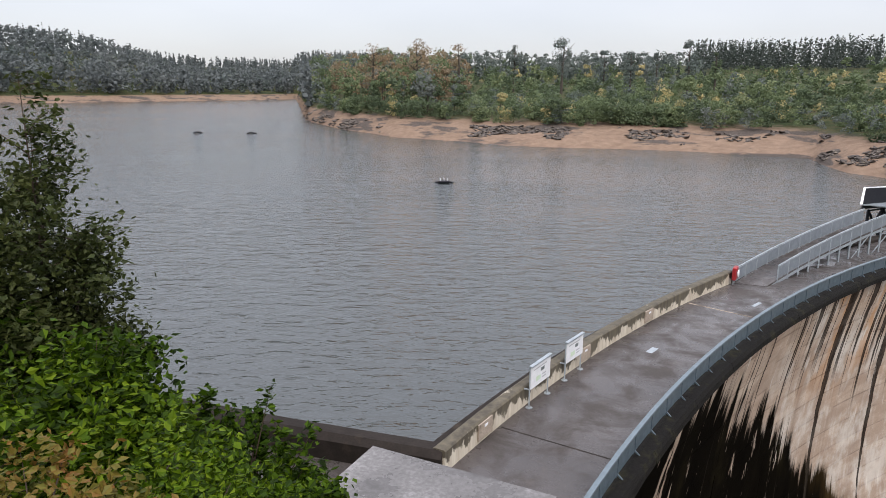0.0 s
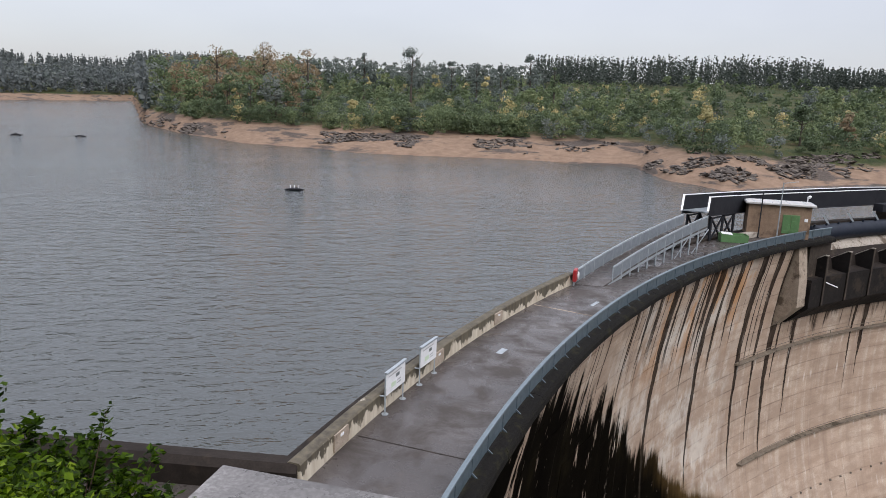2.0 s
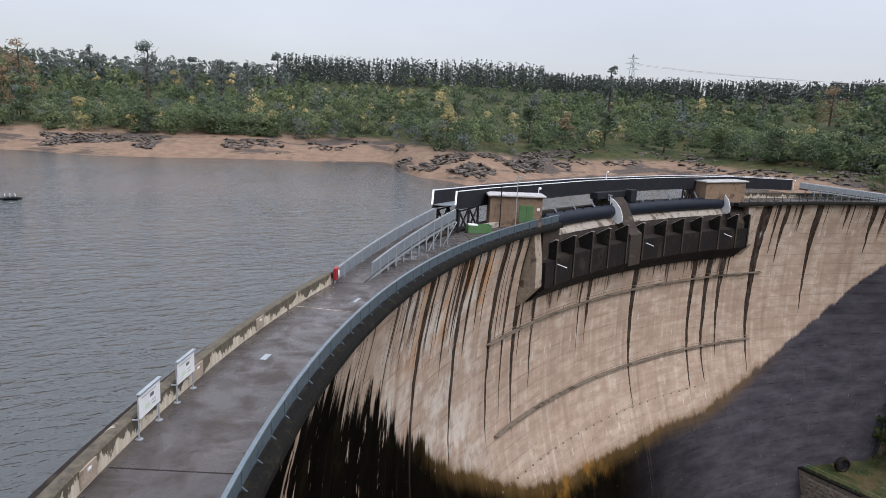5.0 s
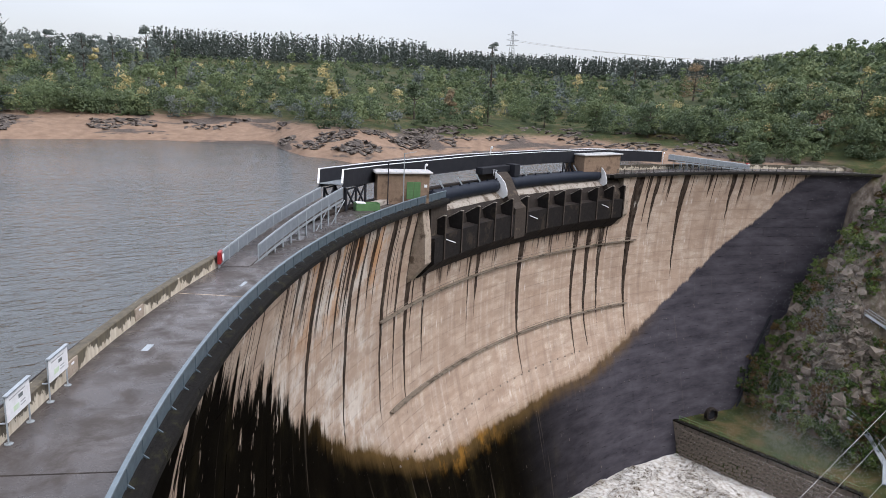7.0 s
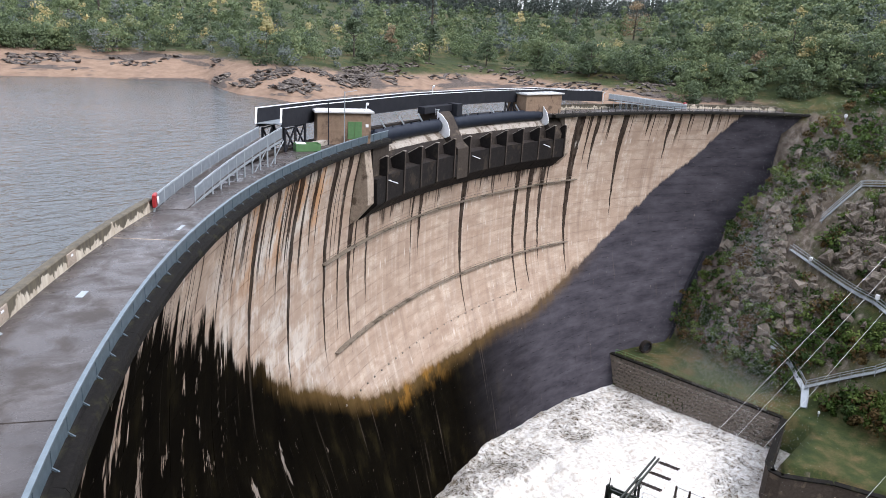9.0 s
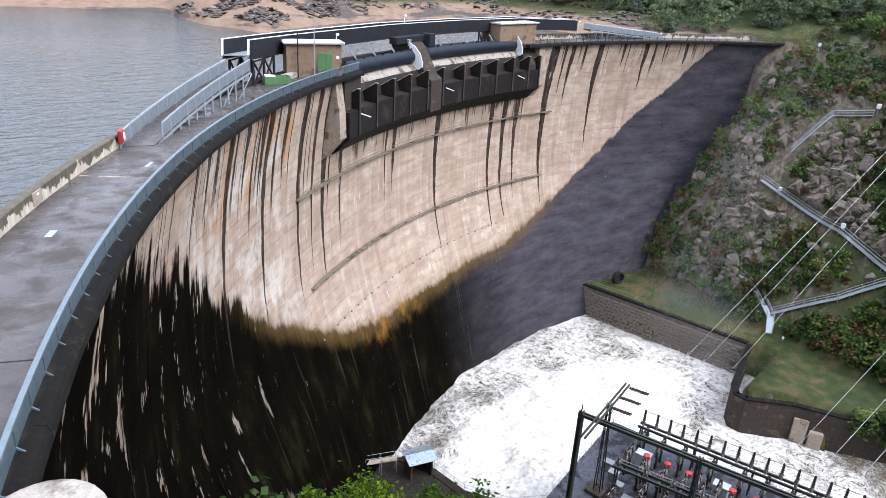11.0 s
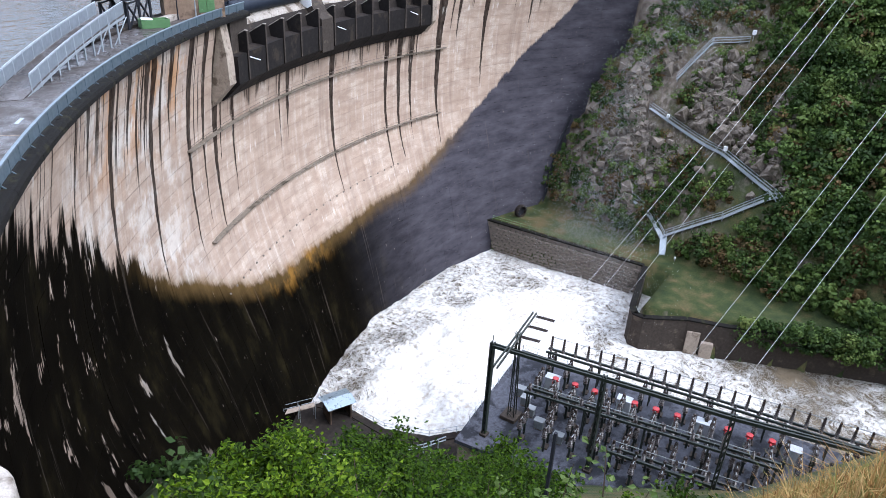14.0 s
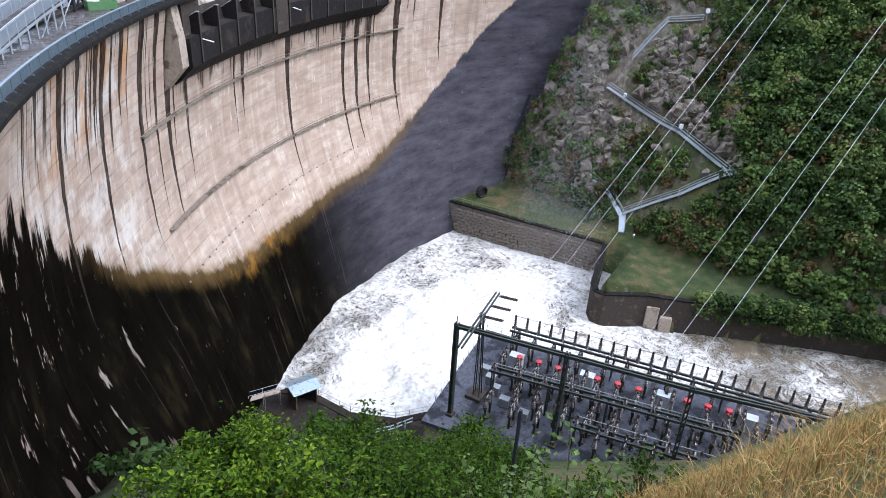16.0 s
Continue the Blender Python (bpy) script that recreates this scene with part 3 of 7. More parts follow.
def right_hill(x, y):
    xb = lerp(y, BACK)
    k = lerp(y, ((-200, 0.6), (-60, 0.75), (0, 0.85), (31, 1.2), (63, 1.75)))
    s = x - xb
    if s < 0:
        return TERRACE
    top = 2.5 + 0.10 * max(0, s - 30)
    crag = 2.6 * noise.noise((x * 0.11, y * 0.11, 5)) + 1.3 * noise.noise((x * 0.33, y * 0.33, 6)) + 0.5 * noise.noise((x * 0.8, y * 0.8, 7))
    if 126 < x < 168 and 8 < y < 50:
        crag *= min(1, max(0, off_stairs(x, y) - 1.5) / 4)
    h = TERRACE + k * s + crag * min(1, s / 6)
    return min(h, top + 0.3 * crag) if h < top + 6 else top + 0.3 * crag


def left_hill(x, y):
    h = 12.05 - 0.81 * x - 0.544 * y
    if x < 4:
        h = 12.05 - (0.81 if x > 0 else 0.12) * x - 0.62 * y
    h += 0.5 * noise.noise((x * 0.3, y * 0.3, 9)) * min(1, max(0, math.hypot(x, y) - 3) / 6)
    if x > 0 and y > -25:
        e = 0.58 * x + 0.81 * y
        h = max(h, 12.05 - 0.66 * e if e < 1.67 else 10.95 - 1.4 * (e - 1.67))
    if x > 0 and y > 0:
        brg = math.degrees(math.atan2(x, y))
        h -= 2.2 * smooth01((brg - 10) / 4) * smooth01((31 - brg) / 4) * smooth01((math.hypot(x, y) - 4.5) / 3.5)
    if y < 0 and x <= 0:
        h = 12.05 - 0.81 * max(x, 0) - 0.1 * x * (x < 0) - 0.12 * y + 0.3 * noise.noise((x * 0.3, y * 0.3, 9)) * min(1, max(0, math.hypot(x, y) - 3) / 6)
    return max(h, -60.0)


def ground_height(x, y):
    """The lie of the land: lake bed and shores above the dam, the gorge below it."""
    r, az = math.hypot(x - CX, y - CY), math.degrees(math.atan2(x - CX, y - CY))
    if x < 6 and y < 40:
        h = left_hill(x, y)
        if y > 14 and x > -9:
            h = min(h, -0.4)
        if y > 23.5:
            h = -0.4 - 0.8 * (y - 23.5) if x > -9 else min(h, max(-9, 2.0 - 0.5 * (y - 24)))
        if x < -9 and y > 10:
            h = max(h, 0.3 - 0.4 * max(0, y - 26))
        return max(h, -10.5)
    if -57 < az < 35 and RL - 1.5 < r < RL + 8:
        return -62.0 if r < RL + 5 else -30.0
    if y > -30 and ((-75 < az < 40 and r > RL + 2.5) or (az >= 40 and r > RL + 2)):
        if az > 34:
            m = smooth01((az - 34) / 6)
            return land_above_lake(x, y) * (1 - m) + m * max(land_above_lake(x, y), 1.0)
        return land_above_lake(x, y)
    lh = left_hill(x, y) if x < 70 else -60.0
    if lh > -47 and lh > right_hill(x, y):
        return lh
    xw = lerp(y, ((-300, 155), (-60, 128), (-18, 124), (1.4, 117), (13, 112), (19, 110), (26, 108), (28.4, 106), (29, 124), (65, 123), (90, 123)))
    if x < xw + 0.6:
        return max(lh, -60.0 + (8 if lh > -52 else 0)) if x < 62 else -60.0
    return right_hill(x, y)


def axis(lo, a, b, hi, far):
    """Grid lines: finest from a to b, fine from lo to hi, then ever wider."""
    v = list(np.arange(lo, a, 2.0)) + list(np.arange(a, b, 0.5)) + list(np.arange(b, hi, 2.0))
    s = 2.0
    while v[-1] < far:
        s *= 1.045
        v.append(v[-1] + s)
    s = 2.0
    while v[0] > -far:
        s *= 1.045
        v.insert(0, v[0] - s)
    return [float(q) for q in v]


def build_ground():
    xs, ys = axis(-45, -4, 10, 215, 2600), axis(-75, -7, 7, 230, 2600)
    nx = len(xs)
    verts = [(x, y, ground_height(x, y)) for y in ys for x in xs]
    faces = [(j * nx + i, j * nx + i + 1, (j + 1) * nx + i + 1, (j + 1) * nx + i) for j in range(len(ys) - 1) for i in range(nx - 1)]
    return tagged(add("ground", verts, faces, M_GROUND, None, "", True), "wooded valley ground with bare clay lake banks", "ground", "", "structure")

# ---- materials in use ----
M_FACE, M_ROAD, M_LAKE, M_RIVER, M_GROUND, M_ROOF = face_material(), wet_road(), lake_material(), river_material(), ground_material(), roof_slab_material()
M_PARAPET = parapet_material()
M_LIP = mossy_concrete("mossy_coping", (0.010, 0.0085, 0.007), (0.0025, 0.002, 0.0017), (0.020, 0.019, 0.009), 0.25, 1.2)
M_DARKCON = mossy_concrete("wet_dark_concrete", (0.034, 0.027, 0.023), (0.018, 0.014, 0.012), (0.055, 0.042, 0.03), 0.2, 0.35)
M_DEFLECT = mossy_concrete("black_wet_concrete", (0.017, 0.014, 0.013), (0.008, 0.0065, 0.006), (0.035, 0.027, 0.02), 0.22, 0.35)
M_CON = mossy_concrete("weathered_concrete", (0.43, 0.36, 0.29), (0.30, 0.24, 0.19), (0.10, 0.075, 0.055), 0.3, 0.5)
M_PALECON = mossy_concrete("pale_ogee_concrete", (0.46, 0.42, 0.37), (0.32, 0.28, 0.24), (0.10, 0.075, 0.055), 0.35, 0.6)
M_PIER = mossy_concrete("stained_pier_concrete", (0.0638, 0.0510, 0.0413), (0.0375, 0.0300, 0.0248), (0.1050, 0.0825, 0.0638), 0.2, 0.5)
M_SLAB = plain("pale_roof_slab", (0.50, 0.49, 0.48), (0.40, 0.39, 0.38), 0.8, 0.6)
M_HUT = mossy_concrete("stained_hut_wall", (0.29, 0.205, 0.145), (0.21, 0.145, 0.10), (0.10, 0.07, 0.05), 0.3, 0.5)
M_BROWNCON = mossy_concrete("brown_rendered_wall", (0.15, 0.10, 0.07), (0.09, 0.062, 0.045), (0.04, 0.03, 0.024), 0.4, 0.6)
M_BEIGE = plain("beige_render", (0.42, 0.335, 0.26), (0.36, 0.285, 0.215), 1.2, 0.85)
M_GALV = plain("galvanised_steel", (0.40, 0.44, 0.47), (0.32, 0.36, 0.39), 2.0, 0.45, 0.35)
M_PANEL = plain("dull_galvanised_sheet", (0.27, 0.305, 0.335), (0.21, 0.24, 0.27), 1.5, 0.45, 0.3)
M_RAIL = plain("blue_grey_steel", (0.115, 0.155, 0.185), (0.085, 0.12, 0.145), 1.5, 0.5, 0.3)
M_HAND = plain("bright_handrail", (0.17, 0.215, 0.245), (0.13, 0.17, 0.195), 2.0, 0.5, 0.2)
M_WHITE = plain("white_paint", (0.80, 0.81, 0.83), (0.70, 0.71, 0.72), 1.0, 0.5, 0, 0.05)
M_BLACK = plain("black_steel", (0.016, 0.017, 0.022), (0.026, 0.027, 0.032), 1.0, 0.6, 0.0, spec=0.15)
M_NAVY = plain("navy_gate_paint", (0.010, 0.014, 0.024), (0.016, 0.021, 0.032), 0.8, 0.55, 0.0, spec=0.2)
M_GREEN = plain("green_paint", (0.10, 0.21, 0.085), (0.075, 0.165, 0.065), 1.5, 0.5)
M_RED = plain("red_paint", (0.38, 0.022, 0.026), (0.28, 0.018, 0.02), 2.0, 0.4)
M_STONE = mossy_concrete("rubble_stone", (0.26, 0.22, 0.185), (0.13, 0.108, 0.092), (0.06, 0.062, 0.04), 0.3, 1.3)
M_POLE = plain("dark_green_steel", (0.020, 0.027, 0.022), (0.032, 0.038, 0.032), 1.5, 0.55, 0.2)
M_YARD = mossy_concrete("wet_yard_slab", (0.095, 0.098, 0.118), (0.045, 0.047, 0.057), (0.016, 0.017, 0.021), 0.5, 0.45)
M_TIN = plain("pale_sheet_roof", (0.42, 0.50, 0.55), (0.34, 0.41, 0.46), 0.8, 0.3, 0.5)

# ---- lake, river, ground ----
build_ground()
bm = bmesh.new()
edge_pts = [P(a, 7.2, WATER) for a in range(-58, 41, 2)]
outer = [Vector((CX + 2400 * math.sin(radians(a)), CY + 2400 * math.cos(radians(a)), WATER)) for a in range(-58, 41, 2)]
ring = [bm.verts.new(p) for p in edge_pts] + [bm.verts.new(p) for p in reversed(outer)] + [bm.verts.new((-2400, 700, WATER)), bm.verts.new((-500, 25, WATER)), bm.verts.new((-7, 25.5, WATER))]
bm.faces.new(ring)
bmesh.ops.triangulate(bm, faces=bm.faces)
tagged(part("water", bm, M_LAKE), "grey wind-rippled reservoir water", "water", "", "structure")


def build_river():
    """Churning tail water: a fine sheet thrown up by the outlet jet."""
    xs, ys = np.arange(56, 200, 0.62), np.arange(-110, 76, 0.62)
    keep, verts, index = [], [], {}
    for j, y in enumerate(ys):
        for i, x in enumerate(xs):
            r = math.hypot(x - CX, y - CY)
            if r < RL - 2:
                boil = smooth01(1 - math.hypot((x - 82) * 0.8, y - 50) / 34)
                amp = 0.45 + 1.7 * boil
                wx, wy = x + 3 * noise.noise((x * 0.1, y * 0.1, 12)), y + 3 * noise.noise((x * 0.1, y * 0.1, 13))
                h = 1.2 * boil + amp * (0.7 * noise.noise((wx * 0.15, wy * 0.15, 2)) + 0.55 * (0.4 - abs(noise.noise((wx * 0.36, wy * 0.36, 4)))) + 0.38 * (0.4 - abs(noise.noise((wx * 0.85, wy * 0.85, 8)))))
                index[i, j] = len(verts)
                verts.append((x, y, RIVER + h))
    for (i, j) in index:
        if (i + 1, j) in index and (i, j + 1) in index and (i + 1, j + 1) in index:
            keep.append((index[i, j], index[i + 1, j], index[i + 1, j + 1], index[i, j + 1]))
    tagged(add("river", verts, keep, M_RIVER, None, "", True), "white foaming flood water below the dam", "river", "", "structure")


build_river()

# ---- the dam ----
PROFILE = ((0.6, 0.45), (0.0, 0.45), (-6, 1.9), (-13, 2.5), (-20, 2.6), (-26, 2.1), (-31, 0.7), (-40, -2.3), (-50, -5.0), (-56, -6.5), (-64, -8.2))
SPILL0, SPILL1, MID0, MID1 = -21.6, 2.4, -12.2, -10.6


def face_dr(z):
    """The face's batter, rounded between the set heights."""
    near = [min(0.6, z + o) for o in (-3, -2, -1, 0, 1, 2, 3)]
    return float(np.mean(np.interp([-q for q in near], [-a for a, _ in PROFILE], [b for _, b in PROFILE])))


dam = thing("dam_wall", "curved concrete arch dam with dark water stains and a wet lower face", "dam", "", "structure")


def top_of_face(a):
    return -9.6 if -24.4 < a < 4.6 else -0.05


def face_panel(name, a0, a1, z0, z1, proud):
    """One lift of one arch block, a little proud of its joints."""
    n, m = max(2, round((a1 - a0) / 0.6)), 2
    verts, uvs, faces = [], [], []
    for j in range(m + 1):
        for i in range(n + 1):
            a, z = a0 + (a1 - a0) * i / n, z0 + (z1 - z0) * j / m
            verts.append(P(a, face_dr(z) - proud, z))
            uvs.append((radians(a) * RL, z))
    for j in range(m):
        for i in range(n):
            k = j * (n + 1) + i
            faces.append((k, k + 1, k + n + 2, k + n + 1))
    rim = [i for i in range(n + 1)] + [j * (n + 1) + n for j in range(1, m + 1)] + [m * (n + 1) + i for i in range(n - 1, -1, -1)] + [j * (n + 1) for j in range(m - 1, 0, -1)]
    base = len(verts)
    for k in rim:
        v = verts[k]
        c = Vector((CX - v.x, CY - v.y, 0)).normalized()
        verts.append(v - c * 0.12)
        uvs.append(uvs[k])
    for k in range(len(rim)):
        q = (k + 1) % len(rim)
        faces.append((rim[k], base + k, base + q, rim[q]))
    return verts, uvs, faces


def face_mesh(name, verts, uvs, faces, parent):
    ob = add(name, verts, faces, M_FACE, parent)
    layer = ob.data.uv_layers.new(name="UVMap")
    idx = np.empty(len(ob.data.loops), np.int32)
    ob.data.loops.foreach_get("vertex_index", idx)
    layer.data.foreach_set("uv", np.asarray(uvs, np.float32)[idx].ravel())
    return ob


def build_face():
    # core behind the joints, and the upstream side
    verts, faces, uvs = [], [], []
    azs = [-66 + 1.0 * i for i in range(113)]
    zs = [0.2, -3, -6, -9.6, -11, -14, -18, -22, -26, -31, -36, -41, -46, -51, -56, -62]
    for a in azs:
        for z in zs:
            zz = min(z, top_of_face(a) - 0.02)
            verts.append(P(a, face_dr(zz) + 0.06, zz))
            uvs.append((radians(a) * RL, zz))
    n = len(zs)
    faces = [(i * n + j, (i + 1) * n + j, (i + 1) * n + j + 1, i * n + j + 1) for i in range(len(azs) - 1) for j in range(n - 1)]
    face_mesh("joint_core", verts, uvs, faces, dam)
    arc("upstream_body", -66, 46, lambda a: [(3.2, -30), (6.9, -30), (6.9, -0.45 if not SPILL0 < a < SPILL1 else -2.6), (3.2, -0.45 if not SPILL0 < a < SPILL1 else -2.6)], M_DARKCON, dam, "", 0.5)
    rnd = random.Random(4)
    rest = [], [], []
    lifts = [-0.05 - 2.0 * i for i in range(30)]
    # block joints along the arch, wider apart in the middle
    blocks = (-64.6, -60.5, -56.4, -52.2, -47.6, -43.0, -38.3, -33.4, -28.4, -24.4, -16.1, -8.6, -0.6, 4.6, 7.0, 13.6, 20.2, 25.5, 30.4, 35.2, 40.0, 45.4)
    for a0, a1 in zip(blocks, blocks[1:]):
        for li, z1 in enumerate(lifts):
            z0 = z1 - 2.0
            top = min(top_of_face(a0 + 0.01), top_of_face(a1 - 0.01))
            if z0 >= top - 0.2:
                continue
            zt = min(z1, top)
            shape = face_panel("concrete_lift", a0 + 0.008, a1 - 0.008, z0 + 0.022, zt, rnd.uniform(0.0, 0.03))
            near = -44 <= a0 < 21 and -33 < z1 < 0.5
            if near:
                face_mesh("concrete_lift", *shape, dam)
            else:
                k = len(rest[0])
                rest[0].extend(shape[0])
                rest[1].extend(shape[1])
                rest[2].extend(tuple(k + q for q in f) for f in shape[2])
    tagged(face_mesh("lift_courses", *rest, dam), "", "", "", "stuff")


# crest: road, coping, parapets
tagged(arc("road", -62.5, SPILL0 - 0.15, rect(0.9, 6.0, -0.55, 0.0), M_ROAD, None, "", 0.6), "wet grey asphalt road on the dam crest", "road", "", "structure")
tagged(arc("road", SPILL1 + 0.2, 46, rect(0.9, 6.0, -0.55, 0.0), M_ROAD, None, "", 0.8), "wet grey asphalt road on the dam crest", "road", "", "structure")
LIPSEC = [(-0.12, -0.50), (-0.10, -0.18), (0.02, 0.02), (0.4, 0.10), (0.9, 0.04), (0.9, -0.6)]
for a0, a1 in ((-62.5, SPILL0 - 0.15), (SPILL1 + 0.2, 46)):
    n = round((a1 - a0) / 3)
    for i in range(n):
        s = (a1 - a0) / n
        arc("coping_stone", a0 + i * s, a0 + (i + 1) * s - 0.015, LIPSEC, M_LIP, dam, "", 0.75, False, 0.012)
arc("parapet", -59.6, -43.1, [(6.0, -0.5), (6.55, -0.5), (6.55, 0.84), (6.45, 0.90), (6.08, 0.90), (6.0, 0.84)], M_PARAPET, dam, "low parapet with flaking limewash", 0.6, False, 0.008)
arc("parapet", -43.1, SPILL0 - 0.3, rect(6.0, 6.5, -0.5, 0.25), M_DARKCON, dam, "", 0.8)
arc("parapet", SPILL1 + 0.6, 46, [(6.0, -0.5), (6.55, -0.5), (6.55, 0.84), (6.45, 0.90), (6.08, 0.90), (6.0, 0.84)], M_PARAPET, dam, "", 0.8, False, 0.008)
arc("upstream_ledge", -59.8, 46, rect(6.56, 7.5, -2.5, 0.1), M_DARKCON, dam, "", 1.0)


def railing(a0, a1, dr, name_label, steel, top, panels=True):
    """Steel crest railing: sheet panels between short posts under a bright top rail."""
    rail = thing("railing", name_label, "railing", "", "structure")
    n = round((a1 - a0) / 1.05)
    s = (a1 - a0) / n
    for i in range(n):
        b0, b1 = a0 + i * s, a0 + (i + 1) * s
        if panels:
            arc("rail_panel", b0 + 0.03, b1 - 0.03, rect(dr - 0.02, dr + 0.02, 0.22, 0.96), steel, rail, "", 0.6)
        bm = bmesh.new()
        p = P(b0, dr + 0.05, 0)
        bar_into(bm, p + Vector((0, 0, -0.02)), p + Vector((0, 0, 1.0)), 0.07)
        q = P(b0, dr - 0.22, 0.06)
        bar_into(bm, q, P(b0, dr, 0.24), 0.06)
        part("post", bm, steel, rail)
    w = 0.09 if panels else 0.04
    arc("top_rail", a0, a1, rect(dr - w, dr + w, 0.97, 0.97 + w), top, rail, "bright top rail" if panels else "", 0.7)
    return rail


railing(-62.3, SPILL0 - 0.2, 0.55, "blue-grey steel railing along the crest road", M_RAIL, M_HAND)
railing(SPILL1 + 1.0, 44, 0.55, "thin dark steel railing along the crest road", M_POLE, M_POLE, False)

# ---- spillway ----
spill = thing("spillway", "two-bay overflow spillway with ribbed dark concrete deflector", "spillway", "", "structure")
arc("ogee_crest", SPILL0 - 1.6, SPILL1 + 1.6, [(3.6, -1.15), (2.9, -1.2), (2.35, -1.55), (2.0, -2.1), (2.0, -4.2), (6.5, -4.2), (6.5, -1.6)], M_PALECON, spill, "pale stained overflow sill", 0.6, False, 0.02)
arc("chute_floor", SPILL0 - 1.6, SPILL1 + 1.6, [(2.02, -2.08), (1.5, -2.95), (1.2, -4.2), (2.02, -4.2)], M_DARKCON, spill, "", 0.6, False, 0.015)
arc("deflector_floor", -24.3, 4.2, [(1.9, -4.1), (-0.45, -4.35), (-0.45, -4.7), (1.9, -4.9)], M_DARKCON, spill, "", 0.6, False, 0.02)


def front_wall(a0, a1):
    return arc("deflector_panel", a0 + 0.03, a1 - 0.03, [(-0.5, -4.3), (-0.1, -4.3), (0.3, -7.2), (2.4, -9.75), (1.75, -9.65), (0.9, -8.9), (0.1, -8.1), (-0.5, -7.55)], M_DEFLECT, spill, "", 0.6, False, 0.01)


# thin upright plates that rise towards the front, each with a pale top edge and nose
ribs = [-24.3, -22.9, -20.3, -17.75, -15.3, -12.7, -10.4, -7.3, -4.85, -2.4, 0.1, 2.4, 4.0]
for a0, a1 in zip(ribs, ribs[1:]):
    front_wall(a0, a1)
for a in ribs[1:]:
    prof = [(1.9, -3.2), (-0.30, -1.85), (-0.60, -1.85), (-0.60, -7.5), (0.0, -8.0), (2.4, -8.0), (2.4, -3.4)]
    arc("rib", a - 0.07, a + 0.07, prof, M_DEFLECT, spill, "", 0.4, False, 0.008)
    arc("rib_cap", a - 0.085, a + 0.085, [(1.9, -3.19), (-0.30, -1.84), (-0.66, -1.84), (-0.66, -1.74), (-0.28, -1.74), (1.92, -3.09)], M_PALECON, spill, "pale concrete top edge", 0.4)
    arc("rib_nose", a - 0.075, a + 0.075, rect(-0.66, -0.603, -7.45, -1.85), M_PIER, spill, "", 0.4)
for a in (-22.3, -9.6, 1.2):
    bm = bmesh.new()
    tube_into(bm, [P(a - 0.3, -0.45, -4.9), P(a, -1.6, -5.3)], 0.07)
    part("drain_pipe", bm, M_WHITE, spill, "short pale drain pipe")
# side walls where the plain face meets the deflector
arc("end_block", -25.3, -24.4, [(0.42, -0.6), (-0.10, -4.2), (-0.2, -7.2), (2.2, -9.9), (3.4, -9.9), (3.4, -0.6)], M_CON, spill, "stained concrete end block", 0.5, False, 0.01)
arc("end_block", 4.35, 5.2, [(0.42, -0.6), (0.2, -4.2), (0.2, -7.2), (2.5, -9.9), (3.4, -9.9), (3.4, -0.6)], M_CON, spill, "", 0.4, False, 0.01)
arc("pier", MID0, MID1, [(6.6, 1.6), (3.3, 1.6), (2.6, 0.9), (0.4, -2.7), (-0.55, -3.4), (-0.55, -8.0), (6.6, -8.0)], M_PIER, spill, "stained concrete middle pier", 0.5, False, 0.015)
arc("pier", SPILL1, SPILL1 + 1.9, [(6.6, -0.1), (2.4, -0.1), (1.2, -1.6), (0.2, -3.4), (0.2, -8.0), (6.6, -8.0)], M_PIER, spill, "", 0.5, False, 0.015)
arc("pier", SPILL0 - 2.3, SPILL0, [(6.6, -0.02), (0.92, -0.02), (0.5, -0.6), (0.45, -4.0), (0.45, -8.0), (6.6, -8.0)], M_PIER, spill, "", 0.5, False, 0.015)


def flap_gate(a0, a1):
    """A navy drum-shaped flap gate with lifting lugs, and a white sector shield at one end."""
    gate = thing("flap_gate", "navy steel flap gate across a spillway bay", "gate", "spillway gates")
    sec = [(3.0 + 0.95 * math.cos(t), -0.25 + 0.95 * math.sin(t)) for t in [math.radians(d) for d in range(100, 300, 25)]] + [(3.5, -1.0), (3.4, 0.68)]
    arc("gate_skin", a0, a1, sec, M_NAVY, gate, "", 0.5, True)
    n = 7
    for i in range(n + 1):
        a = a0 + (a1 - a0) * i / n
        bm = bmesh.new()
        bar_into(bm, P(a, 2.9, 0.62), P(a, 2.75, 0.95), 0.16)
        part("lug", bm, M_NAVY, gate)
    for i in (1, 3, 5):
        a = a0 + (a1 - a0) * (i + 0.4) / n
        bm = bmesh.new()
        bar_into(bm, P(a, 3.1, 0.66), P(a - 0.25, 3.6, 1.75), 0.10, 0.22)
        part("breaker", bm, M_GALV, gate, "slanting grey nappe splitter")
    bm = bmesh.new()
    fan = [(3.3, 1.75), (2.4, 1.35), (1.4, 0.35), (0.95, -0.8), (0.95, -1.6), (1.6, -2.0), (3.0, -1.4)]
    front = [bm.verts.new(P(a1 + 0.10, d, z)) for d, z in fan]
    back = [bm.verts.new(P(a1 + 0.18, d, z)) for d, z in fan]
    bm.faces.new(front)
    bm.faces.new(back[::-1])
    for k in range(len(fan)):
        q = (k + 1) % len(fan)
        bm.faces.new((front[k], front[q], back[q], back[k]))
    part("sector_shield", bm, M_WHITE, gate, "white curved side shield")
    bm = bmesh.new()
    for d in (3.0, 3.25, 3.5):
        bar_into(bm, P(a1 + 0.14, d, 1.2), P(a1 + 0.14, d + 0.1, 2.1), 0.06)
    bar_into(bm, P(a1 + 0.14, 2.9, 2.1), P(a1 + 0.14, 3.7, 2.1), 0.08)
    part("guide_bars", bm, M_WHITE, gate)
    return gate


